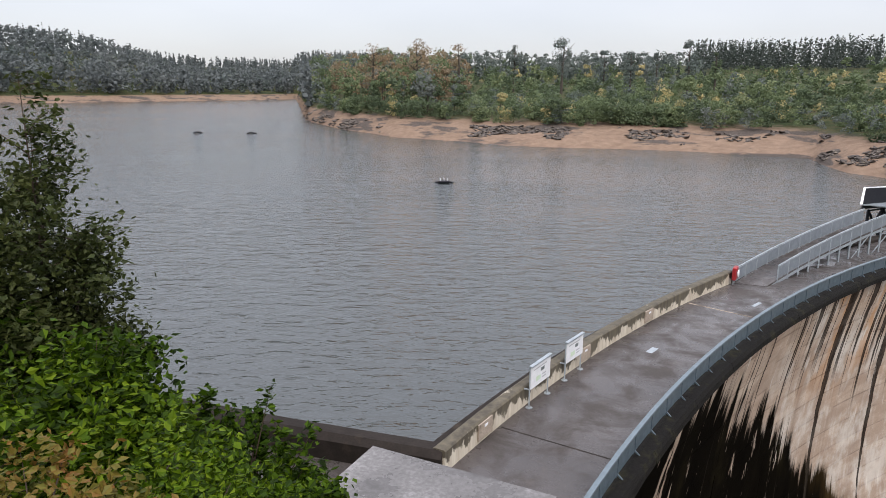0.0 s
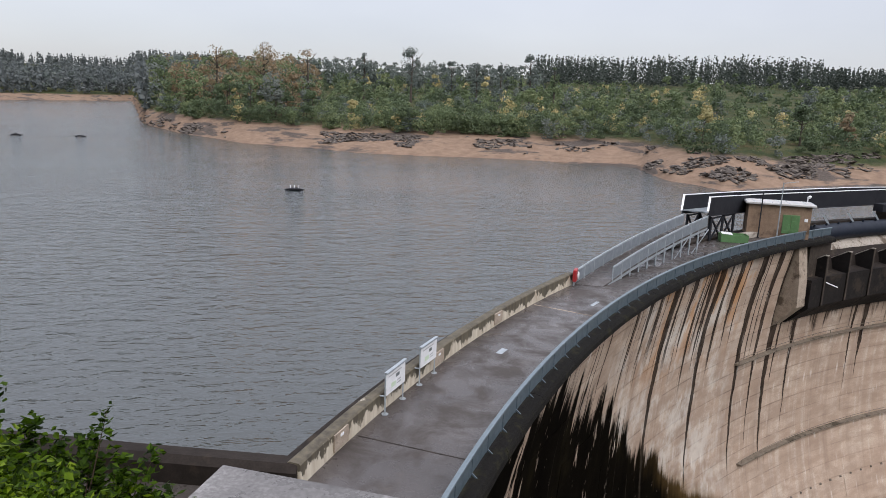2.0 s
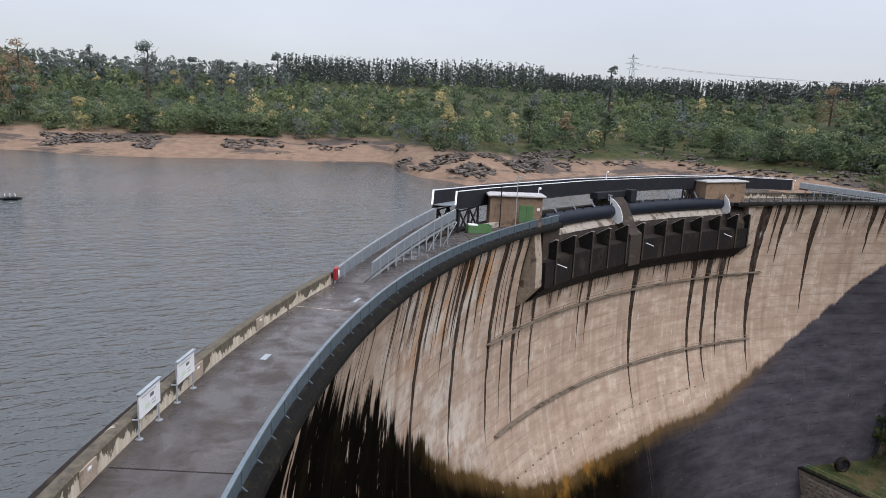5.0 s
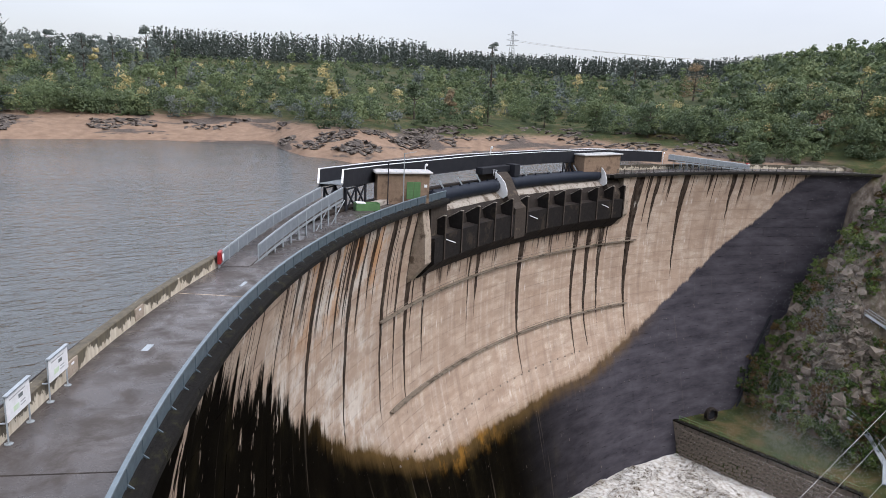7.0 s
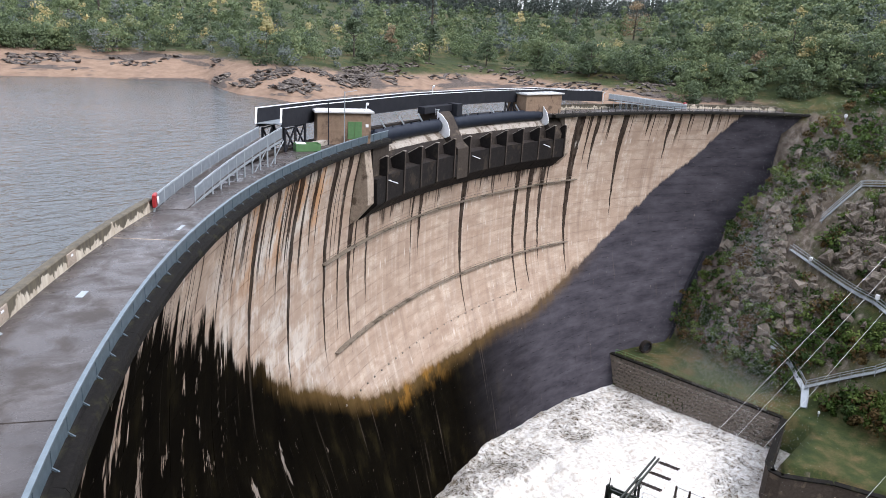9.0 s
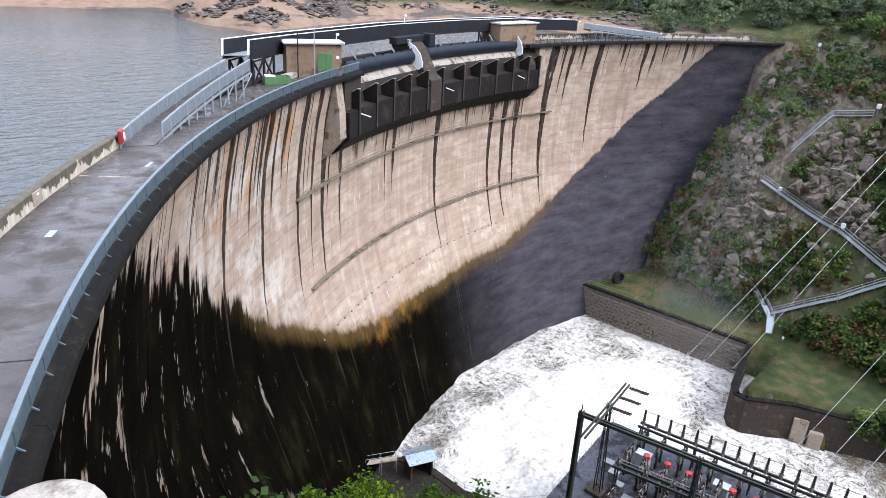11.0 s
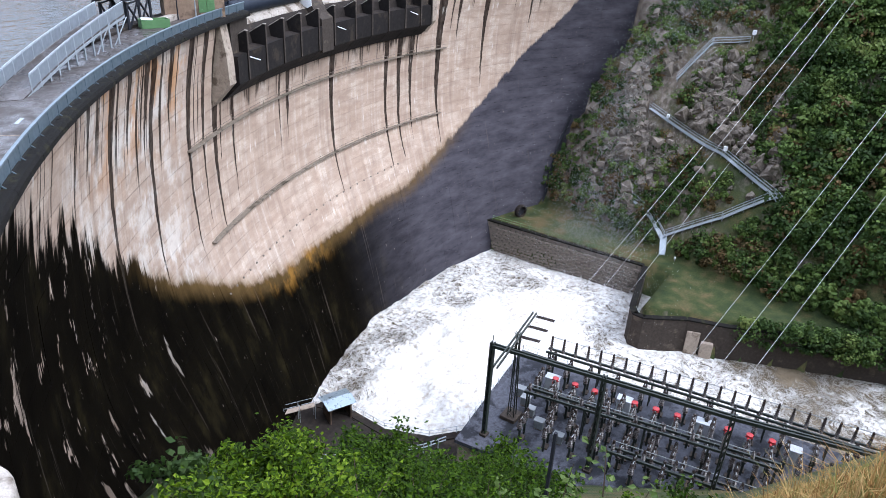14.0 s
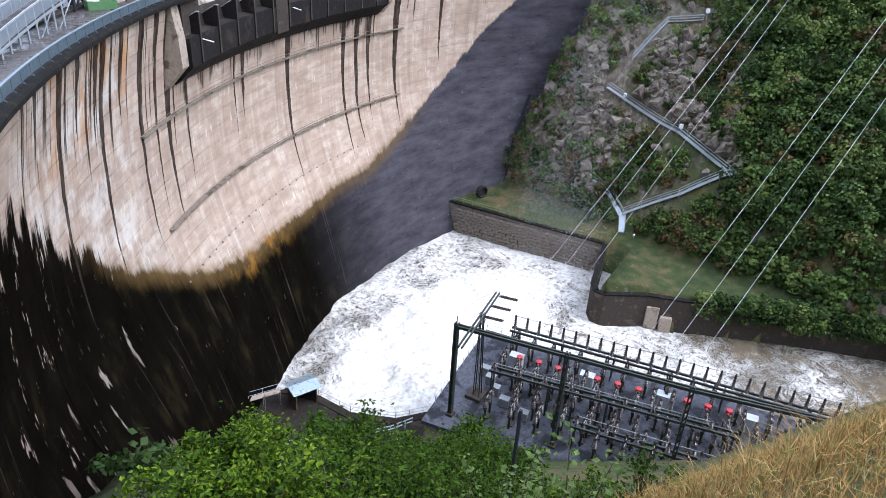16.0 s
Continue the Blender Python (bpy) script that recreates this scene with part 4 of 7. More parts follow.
flap_gate(SPILL0 + 0.1, MID0 - 0.3)
flap_gate(MID1 + 0.1, SPILL1 - 0.3)

# ---- inspection ledges on the face ----
M_LEDGE = mossy_concrete("ledge_concrete", (0.26, 0.22, 0.175), (0.17, 0.14, 0.11), (0.06, 0.05, 0.035), 0.35, 0.4)
for a0, a1, z, lab in ((-28.8, 8.0, -13.0, "narrow concrete inspection ledge with thin rail"), (-27.4, 7.4, -25.4, "narrow concrete inspection ledge with thin rail")):
    led = thing("inspection_ledge", lab, "ledge", "ledges on the dam face", "structure")
    d = face_dr(z)
    arc("ledge_slab", a0, a1, [(d + 0.1, z - 0.16), (d - 0.62, z - 0.07), (d - 0.62, z + 0.06), (d + 0.1, z + 0.06)], M_LEDGE, led, "", 0.8, False, 0.01)
    for i in range(0, int(a1 - a0), 2):
        bm = bmesh.new()
        bar_into(bm, P(a0 + i, d - 0.56, z), P(a0 + i, d - 0.56, z + 0.7), 0.04)
        part("rail_post", bm, M_STONE, led)
    arc("thin_rail", a0, a1, rect(d - 0.58, d - 0.54, z + 0.68, z + 0.72), M_STONE, led, "", 0.8)
# row of drain stubs low on the face
for i in range(26):
    a, z = -27.5 + 1.1 * i, -32.2
    bm = bmesh.new()
    box_into(bm, (0.22, 0.22, 0.2), Matrix.Translation(P(a, face_dr(z) - 0.05, z + 0.002 * i)))
    part("drain_stub", bm, M_STONE, dam)

# ---- service bridge over the gates ----
bridge = thing("service_bridge", "black steel plate-girder footbridge with white top edges above the gates", "footbridge")
INNER = [Vector(p) for p in ((41.8, 64.3, 2.85), (51.9, 71.1, 2.25), (73.9, 77.1, 2.2), (91.0, 79.0, 2.2), (108.6, 79.6, 2.12), (124.8, 77.4, 1.55))]
OUTER = [Vector(p) for p in ((39.8, 65.9, 2.85), (50.5, 73.2, 2.25), (73.2, 79.5, 2.2), (90.8, 81.4, 2.2), (108.7, 82.0, 2.12), (125.3, 79.8, 1.55))]
for line, lab in ((INNER, ""), (OUTER, "")):
    for p, q in zip(line, line[1:]):
        run_along("girder", [p, q], rect(-0.06, 0.06, 0.0, 1.85), M_BLACK, bridge, lab)
        run_along("top_flange", [p, q], rect(-0.12, 0.12, 1.852, 1.92), M_WHITE, bridge, "white-painted top flange")
        run_along("bottom_flange", [p, q], rect(-0.14, 0.14, -0.1, -0.002), M_BLACK, bridge)
v, f = [], []
for i in range(5):
    k = len(v)
    v += [INNER[i] + Vector((0, 0, 0.35)), INNER[i + 1] + Vector((0, 0, 0.35)), OUTER[i + 1] + Vector((0, 0, 0.35)), OUTER[i] + Vector((0, 0, 0.35))]
    v += [p - Vector((0, 0, 0.12)) for p in v[k:k + 4]]
    f += [(k, k + 1, k + 2, k + 3), (k + 7, k + 6, k + 5, k + 4), (k, k + 4, k + 5, k + 1), (k + 2, k + 6, k + 7, k + 3), (k + 1, k + 5, k + 6, k + 2), (k + 3, k + 7, k + 4, k)]
add("deck_plate", v, f, M_GALV, bridge)
for a, b, low in ((INNER[0], Vector((40.6, 62.6, 2.55)), 0.95), (OUTER[0], Vector((38.3, 63.6, 2.55)), 0.95)):
    bm = bmesh.new()
    bar_into(bm, a + Vector((0, 0, 1.9)), b + Vector((0, 0, low)), 0.2, 0.10)
    part("end_cheek", bm, M_WHITE, bridge, "white slanting end plate")


def truss_leg(p, q, z0, z1):
    """A cross-braced trestle."""
    p, q = Vector(p), Vector(q)
    bars = [((c.x, c.y, z0), (c.x, c.y, z1), 0.2, "trestle_leg") for c in (p, (p + q) / 2, q)]
    for s, t in ((p, (p + q) / 2), ((p + q) / 2, q)):
        bars += [((s.x, s.y, z0), (t.x, t.y, z1), 0.15, "trestle_brace"), ((s.x, s.y, z1), (t.x, t.y, z0), 0.15, "trestle_brace")]
    bars.append(((p.x, p.y, z1 - 0.1), (q.x, q.y, z1 - 0.1), 0.14, "trestle_beam"))
    for a, b, w, name in bars:
        bm = bmesh.new()
        bar_into(bm, a, b, w)
        part(name, bm, M_BLACK, bridge)


truss_leg((42.6, 64.9, 0), (47.4, 68.1, 0), -0.1, 2.5)
truss_leg((41.0, 66.8, 0), (45.8, 70.1, 0), -0.6, 2.5)
truss_leg((97.0, 79.3, 0), (100.6, 79.4, 0), -1.5, 2.1)
bm = bmesh.new()
box_into(bm, (8.6, 1.3, 1.0), pose(77.2, 76.4, 2.0, 0, 0, 12), 0.06)
box_into(bm, (1.6, 1.8, 1.9), pose(81.4, 76.6, 1.7, 0, 0, 12), 0.06)
part("hoist_beam", bm, M_BLACK, bridge, "black hoist beam on the middle pier")

# ---- ramps up to the bridge ----


def ramp(name, inner, outer, label, steps):
    """A galvanised footway between railings: rows of floor points along both edges."""
    rp = thing(name, label, "ramp", "ramps to the bridge")
    v, f = [], []
    for a, b in zip(inner, outer):
        v += [a, b, a - Vector((0, 0, 0.14)), b - Vector((0, 0, 0.14))]
    for i in range(len(inner) - 1):
        k = 4 * i
        f += [(k, k + 4, k + 5, k + 1), (k + 2, k + 3, k + 7, k + 6), (k, k + 2, k + 6, k + 4), (k + 1, k + 5, k + 7, k + 3)]
    f += [(0, 1, 3, 2), (4 * len(inner) - 4, 4 * len(inner) - 2, 4 * len(inner) - 1, 4 * len(inner) - 3)]
    add("floor_plate", v, f, M_ROAD, rp, "wet brown ramp floor")
    for side, line in enumerate((inner, outer)):
        for i in range(len(line) - 1):
            p, q = line[i], line[i + 1]
            if side == 0 and i == 0 and steps:
                continue
            run_along("side_panel", [p, q], rect(-0.015, 0.015, 0.06, 0.98), M_PANEL, rp, "")
            bm = bmesh.new()
            tube_into(bm, [p + Vector((0, 0, 1.08)), q + Vector((0, 0, 1.08))], 0.04)
            tube_into(bm, [p + Vector((0, 0, 0.98)), q + Vector((0, 0, 0.98))], 0.025)
            part("handrail", bm, M_GALV, rp)
            bm = bmesh.new()
            bar_into(bm, p - Vector((0, 0, 0.12)), p + Vector((0, 0, 1.08)), 0.07)
            part("post", bm, M_GALV, rp)
            if p.z > 0.3:
                bm = bmesh.new()
                bar_into(bm, (p.x, p.y, -0.02), p - Vector((0, 0, 0.1)), 0.12)
                part("leg", bm, M_GALV, rp)
        run_along("stringer", [p - Vector((0, 0, 0.22)) for p in line], rect(-0.045, 0.045, -0.1, 0.1), M_GALV, rp)
    return rp


N = 12
ramp("access_ramp", [P(-42.6 + 10.4 * i / N, 3.9, 0.03 + 2.3 * i / N) for i in range(N + 1)], [P(-43.0 + 10.3 * i / N, 5.9, 0.03 + 2.3 * i / N) for i in range(N + 1)], "galvanised steel ramp rising from the crest road", True)
ramp("access_ramp", [P(23.0 - 9.9 * i / N, 3.4, 0.03 + 1.9 * i / N) for i in range(N + 1)], [P(23.0 - 9.9 * i / N, 5.4, 0.03 + 1.9 * i / N) for i in range(N + 1)], "galvanised steel ramp rising from the crest road", False)
bm = bmesh.new()
for a, b, c in ((-33.6, 3.9, 0.0), (-33.6, 5.9, 0.0), (-35.4, 3.9, 0.0)):
    bar_into(bm, P(a, b, -0.02), P(a + 1.6, b, 2.0), 0.07)
part("ramp_brace", bm, M_GALV, bridge)


def lifebuoy_box(p, turn):
    b = thing("lifebuoy_box", "red lifebuoy box mounted at the ramp foot", "lifebuoy", "lifebuoy boxes", "", p)
    b.rotation_euler.z = radians(turn)
    bm = bmesh.new()
    box_into(bm, (0.85, 0.28, 0.95), Matrix.Translation((0, 0, 0.85)), 0.06)
    part("case", bm, M_RED, b)
    bm = bmesh.new()
    lathe_into(bm, [(0.16, 0), (0.28, 0.02), (0.30, 0.07), (0.26, 0.10), (0.16, 0.10)], sides=14)
    o = part("ring", bm, M_WHITE, b, "white lifebuoy ring")
    o.matrix_basis = pose(0.1, -0.15, 0.82, 90)
    bm = bmesh.new()
    bar_into(bm, (0, 0.1, -0.02), (0, 0.1, 0.9), 0.09)
    part("post", bm, M_GALV, b)


lifebuoy_box(P(-43.2, 5.7, 0.02), 43 + 15)
lifebuoy_box(P(23.4, 5.0, 0.02), -10)

# ---- huts ----


def hut(base, turn, w, d, h, door, label, lift=0.0):
    """A gate house: rendered walls on a plinth, overhanging slab roof."""
    t = thing("gate_house", label, "hut", "gate houses", "", base)
    t.rotation_euler.z = radians(turn)
    bm = bmesh.new()
    box_into(bm, (w, 0.25, h), Matrix.Translation((w / 2, 0.125, h / 2)))
    part("front_wall", bm, M_HUT, t, "brown stained wall")
    bm = bmesh.new()
    box_into(bm, (w, 0.25, h), Matrix.Translation((w / 2, d - 0.125, h / 2)))
    part("back_wall", bm, M_HUT, t)
    for x, mt in ((0.125, M_HUT), (w - 0.125, M_BEIGE)):
        bm = bmesh.new()
        box_into(bm, (0.25, d - 0.5, h), Matrix.Translation((x, d / 2, h / 2)))
        part("side_wall", bm, mt, t, "beige rendered wall" if mt is M_BEIGE else "")
    bm = bmesh.new()
    box_into(bm, (w + 0.7, d + 0.7, 0.22), Matrix.Translation((w / 2, d / 2, h + 0.112)), 0.04)
    r = part("roof", bm, M_SLAB, t, "pale overhanging slab roof")
    bm = bmesh.new()
    for i in range(9):
        bar_into(bm, ((w + 0.6) * i / 8 - 0.3, -0.3, h + 0.235), ((w + 0.6) * i / 8 - 0.3, d + 0.3, h + 0.235), 0.04)
    part("roof_seam", bm, M_TIN, r)
    if door:
        for k in (0, 1):
            bm = bmesh.new()
            x = w - 2.35 + k * 0.86
            box_into(bm, (0.83, 0.07, 2.05), Matrix.Translation((x, -0.03, 1.06 + lift)), 0.02)
            leaf = part("door_leaf", bm, M_GREEN, t, "green steel door leaf")
            bm = bmesh.new()
            for z in (0.35, 0.7, 1.05, 1.4, 1.75):
                bar_into(bm, (x - 0.36, -0.075, z + lift), (x + 0.36, -0.075, z + lift), 0.025)
            part("rib", bm, M_GREEN, leaf)
        bm = bmesh.new()
        box_into(bm, (0.35, 0.05, 0.35), Matrix.Translation((w - 0.45, -0.03, 1.6 + lift)), 0.01)
        part("notice", bm, M_WHITE, t, "small white notice")
    return t


hut((48.7, 67.5, 0), -27, 6.3, 2.6, 3.65, True, "brown gate house with green double door and pale flat roof", 0.6)
hut((99.8, 76.9, -0.15), -4, 9.6, 4.4, 3.5, False, "brown gate house with pale flat roof beside the bridge")

mast = thing("lamp_mast", "thin steel mast with crossbar beside the gate house", "mast", "", "", (51.0, 65.4, 0))
bm = bmesh.new()
lathe_into(bm, [(0.16, 0), (0.16, 0.08), (0.07, 0.12), (0.05, 6.2)], sides=8)
part("pole", bm, M_GALV, mast)
bm = bmesh.new()
bar_into(bm, (-0.1, 0, 6.1), (2.0, 0.3, 6.25), 0.05)
part("crossbar", bm, M_GALV, mast)
mast2 = thing("lamp_mast", "short dark mast beside the gate house", "mast", "", "", (49.6, 66.6, 0))
bm = bmesh.new()
lathe_into(bm, [(0.12, 0), (0.07, 0.1), (0.06, 5.0)], sides=8)
part("pole", bm, M_BLACK, mast2)
for px, py, pz, hh in ((74.6, 74.9, 4.4, 1.0), (126.0, 77.8, 0.0, 3.0), (55.2, 66.6, 3.6, 0.8)):
    lamp = thing("floodlight", "white floodlight on a short post", "lamp", "floodlights", "", (px, py, pz))
    bm = bmesh.new()
    bar_into(bm, (0, 0, 0), (0, 0, hh), 0.09)
    part("post", bm, M_WHITE, lamp)
    bm = bmesh.new()
    box_into(bm, (0.5, 0.25, 0.3), pose(0.1, -0.1, hh + 0.1, 25, 0, 30), 0.05)
    part("head", bm, M_WHITE, lamp)
box = thing("skip", "open green steel box with sloping sides on the crest", "container", "", "", (45.2, 64.6, 0.0))
box.rotation_euler.z = radians(-20)
bm = bmesh.new()
for sx in (-1, 1):
    bar_into(bm, (sx * 1.35, -0.65, 0.42), (sx * 1.35, 0.65, 0.42), 0.07, 0.8)
for sy in (-1, 1):
    bar_into(bm, (-1.35, sy * 0.65, 0.42), (1.35, sy * 0.65, 0.42), 0.07, 0.8)
box_into(bm, (2.7, 1.3, 0.06), Matrix.Translation((0, 0, 0.1)))
part("body", bm, M_GREEN, box)
bm = bmesh.new()
box_into(bm, (1.1, 0.7, 0.05), pose(-0.7, 0, 0.86, 8, 4, 0))
part("cover", bm, M_WHITE, box, "pale cover sheet")
slab = thing("concrete_kerb", "pale concrete kerb block beside the gate house", "kerb", "", "", (47.4, 66.2, 0))
bm = bmesh.new()
box_into(bm, (5.4, 0.9, 0.55), pose(0, 0, 0.27, 0, 0, 24), 0.05)
part("block", bm, M_PALECON, slab)

# ---- the crest road's furniture ----


def notice_board(a_left, a_right):
    """An information panel on two posts, leaning back a little over the parapet."""
    p, q = P(a_left, 5.75, 0), P(a_right, 5.75, 0)
    b = thing("notice_board", "white information panel on two galvanised posts by the parapet", "sign", "notice boards")
    for c in (p, q):
        bm = bmesh.new()
        bar_into(bm, c, c + Vector((0, 0, 1.92)), 0.06)
        part("post", bm, M_GALV, b)
        bm = bmesh.new()
        lathe_into(bm, [(0.16, 0), (0.16, 0.03), (0.05, 0.04)], c, 8)
        part("foot", bm, M_GALV, b)
        bm = bmesh.new()
        bar_into(bm, c + Vector((0, 0, 0.85)), P(a_left if c is p else a_right, 6.05, 0.82), 0.05)
        part("stay", bm, M_GALV, b)
    along = (q - p).normalized()
    side = Vector((along.y, -along.x, 0))
    if side.dot(Vector((CX, CY, 0)) - p) < 0:
        side = -side
    m = Matrix((along, side, Vector((0, 0, 1)))).transposed().to_4x4()
    m.translation = (p + q) / 2
    w = (q - p).length
    bm = bmesh.new()
    box_into(bm, (w + 0.06, 0.04, 1.0), m @ Matrix.Translation((0, 0.06, 1.38)))
    panel = part("panel", bm, M_WHITE, b, "pale printed panel")
    bm = bmesh.new()
    box_into(bm, (w + 0.16, 0.16, 0.07), m @ Matrix.Translation((0, 0.06, 1.93)))
    part("cap", bm, M_GALV, b)
    rnd = random.Random(a_left)
    for k, (sx, sz, sw, sh, mt) in enumerate(((-0.25, 1.2, 0.45, 0.22, M_PRINT), (0.15, 1.52, 0.35, 0.16, M_PRINT2), (-0.1, 1.7, w * 0.7, 0.05, M_INK), (0.3, 1.25, 0.4, 0.05, M_INK), (0.3, 1.12, 0.4, 0.05, M_INK))):
        bm = bmesh.new()
        box_into(bm, (sw, 0.006, sh), m @ Matrix.Translation((sx, 0.085, sz)))
        part("print", bm, mt, panel)
    return b


M_PRINT = plain("pale_green_print", (0.55, 0.68, 0.45), (0.62, 0.72, 0.66), 3, 0.5)
M_PRINT2 = plain("dark_print", (0.10, 0.12, 0.12), (0.2, 0.22, 0.22), 3, 0.5)
M_INK = plain("grey_ink", (0.35, 0.36, 0.37), (0.42, 0.43, 0.44), 3, 0.5)
notice_board(-56.35, -55.45)
notice_board(-54.55, -53.7)
for a in (-58.1, -53.2, -49.2):
    pl = thing("cable_box_cover", "grey cover plate on the parapet's road side", "cover plate", "parapet covers")
    arc("plate", a - 0.28, a + 0.28, rect(5.93, 5.995, 0.12, 0.82), M_CON, pl, "", 0.3)
    arc("catch", a - 0.06, a + 0.06, rect(5.9, 5.928, 0.6, 0.7), M_WHITE, pl, "", 0.1)
for a, d, w, l in ((-51.3, 3.9, 0.9, 0.35), (-45.0, 2.6, 1.2, 0.25)):
    man = thing("road_cover", "pale metal cover set into the wet road", "cover", "road covers", "", P(a, d, 0.004))
    man.rotation_euler.z = radians(-a)
    bm = bmesh.new()
    box_into(bm, (w, l, 0.02), None, 0.005)
    part("lid", bm, M_GALV, man)
arc("road_joint", -46.5, -46.43, rect(1.2, 5.9, 0.001, 0.006), M_CON, dam, "pale joint strip")
arc("road_joint", -57.5, -57.46, rect(1.2, 5.9, 0.001, 0.005), M_DARKCON, dam)

# ---- left abutment: wing parapet, platform, hut roof ----
wing = thing("wing_wall", "dark wet concrete wing parapet beside the lake", "wall", "", "structure")
W0, W1, W2 = Vector((0.1, 23.2, -0.5)), Vector((-5.9, 25.1, -0.5)), Vector((-16.0, 28.6, -0.5))
run_along("wall_run", [W0, W1, W2], [(-0.05, 0.0), (0.55, 0.0), (0.55, 1.34), (0.0, 1.34), (-0.25, 1.1)], M_DARKCON, wing)
run_along("foot_ledge", [W0 + Vector((0, 0.5, 0)), W1 + Vector((0, 0.5, 0)), W2 + Vector((0, 0.5, 0))], rect(-0.9, -0.27, -2.0, -0.4), M_DARKCON, wing)
bm = bmesh.new()
vs = [bm.verts.new(p) for p in ((-18, 13.5, -0.28), (1.6, 13.5, -0.28), (2.7, 15.3, -0.28), (5.0, 19.4, -0.28), (1.2, 23.4, -0.28), (0.1, 23.4, -0.28), (-5.9, 25.2, -0.28), (-16, 28.6, -0.28))]
bm.faces.new(vs)
tagged(part("pavement", bm, M_ROAD), "wet asphalt forecourt behind the wing wall", "pavement", "", "structure")
cabin = thing("valve_house", "flat-roofed concrete valve house at the dam's end", "building")
def slab_at(z0, z1, grow, name, mat, label=""):
    c = [(-1.85, 17.75), (-2.95, 15.4), (1.75, 13.0), (2.85, 15.35)]
    cx, cy = sum(x for x, _ in c) / 4, sum(y for _, y in c) / 4
    c = [(cx + (x - cx) * grow, cy + (y - cy) * grow) for x, y in c]
    return add(name, [(x, y, z0) for x, y in c] + [(x, y, z1) for x, y in c], [(3, 2, 1, 0), (4, 5, 6, 7), (0, 1, 5, 4), (1, 2, 6, 5), (2, 3, 7, 6), (3, 0, 4, 7)], mat, cabin, label)
slab_at(3.72, 4.0, 1.0, "roof", M_ROOF, "wet patchy concrete roof slab")
slab_at(-0.3, 3.72, 0.9, "wall", M_CON)
drum = thing("bollard_pillar", "round grey concrete pillar at the end of the railing", "pillar", "", "", (3.45, 14.6, 0))
bm = bmesh.new()
lathe_into(bm, [(1.4, -2.5), (1.4, 1.3), (1.34, 1.42), (1.2, 1.47)], sides=28)
part("shaft", bm, M_PALECON, drum, "", True)
# floating raft and snags on the lake
raft = thing("raft", "small dark floating platform with a white hooped frame", "raft", "", "", (0.3, 113.3, WATER))
bm = bmesh.new()
for y in (-0.7, 0.7):
    lathe_into(bm, [(0.02, -1.4), (0.25, -1.3), (0.25, 1.3), (0.02, 1.4)], sides=8)
bmesh.ops.rotate(bm, verts=bm.verts, cent=(0, 0, 0), matrix=Matrix.Rotation(radians(90), 3, "Y"))
box_into(bm, (1.7, 1.4, 0.22), Matrix.Translation((0, 0, 0.25)), 0.04)
part("float", bm, M_BLACK, raft)
bm = bmesh.new()
for x in (-0.6, 0.0, 0.6):
    tube_into(bm, [(x * 1.0, 0.55 * math.cos(t), 0.3 + 0.5 * math.sin(t)) for t in [3.1416 * i / 8 for i in range(9)]], 0.03, 5)
part("hoop", bm, M_WHITE, raft)
bm = bmesh.new()
tube_into(bm, [(-1.6, 0.1, 0.12), (1.6, -0.1, 0.16)], 0.06, 5)
part("boom", bm, M_BLACK, raft)
for x, y in ((-60.8, 226.7), (-78.0, 227.0)):
    sn = thing("driftwood", "dark driftwood afloat on the lake", "driftwood", "driftwood", "", (x, y, WATER))
    bm = bmesh.new()
    tube_into(bm, [(-1.6, 0, 0.05), (-0.3, 0.1, 0.35), (0.8, 0, 0.2), (1.7, 0.1, 0.0)], [0.12, 0.3, 0.25, 0.08], 6)
    part("log", bm, M_BLACK, sn)

# ---- switchyard on the power house roof ----
YAW = -83.86


def Y(along, across, h=0.0):
    """A point of the switchyard: along the gantry, towards the river, above the slab."""
    return Vector((57.4 + 0.107 * along + 0.994 * across, 29.3 - 0.994 * along + 0.107 * across, YARD + h))


def yard_thing(name, label, category, group, along, across, h=0.0):
    t = thing(name, label, category, group, "", Y(along, across, h))
    t.rotation_euler.z = radians(YAW)
    return t


house = thing("power_house", "concrete power house with a wet flat roof carrying the switchyard", "building", "", "structure")
c = [Y(-2.6, -2.5), Y(-2.6, 18.6), Y(46, 18.9), Y(46, -2.5)]
add("roof_slab", [p for p in c] + [p - Vector((0, 0, 0.5)) for p in c], [(0, 1, 2, 3), (7, 6, 5, 4), (0, 4, 5, 1), (1, 5, 6, 2), (2, 6, 7, 3), (3, 7, 4, 0)], M_YARD, house, "wet grey roof slab")
c2 = [Y(-2.3, -2.2), Y(-2.3, 18.3), Y(45.7, 18.6), Y(45.7, -2.2)]
add("wall", [p - Vector((0, 0, 0.5)) for p in c2] + [Vector((p.x, p.y, -60.5)) for p in c2], [(0, 4, 5, 1), (1, 5, 6, 2), (2, 6, 7, 3), (3, 7, 4, 0)], M_CON, house)
for a in range(0, 45, 6):
    bm = bmesh.new()
    bar_into(bm, Y(a, 18.35, -0.45), Y(a, 18.35, -15), 0.5)
    part("buttress", bm, M_CON, house)

M_PORC = plain("dark_brown_porcelain", (0.022, 0.015, 0.013), (0.035, 0.024, 0.02), 3, 0.25)
M_EQUIP = plain("grey_enamel", (0.17, 0.185, 0.19), (0.23, 0.245, 0.25), 2, 0.45)
M_PALEBOX = plain("pale_grey_cabinet", (0.44, 0.46, 0.48), (0.36, 0.38, 0.40), 1, 0.4)
M_BUS = plain("dull_aluminium", (0.34, 0.36, 0.36), (0.26, 0.28, 0.28), 2, 0.45, 0.5)


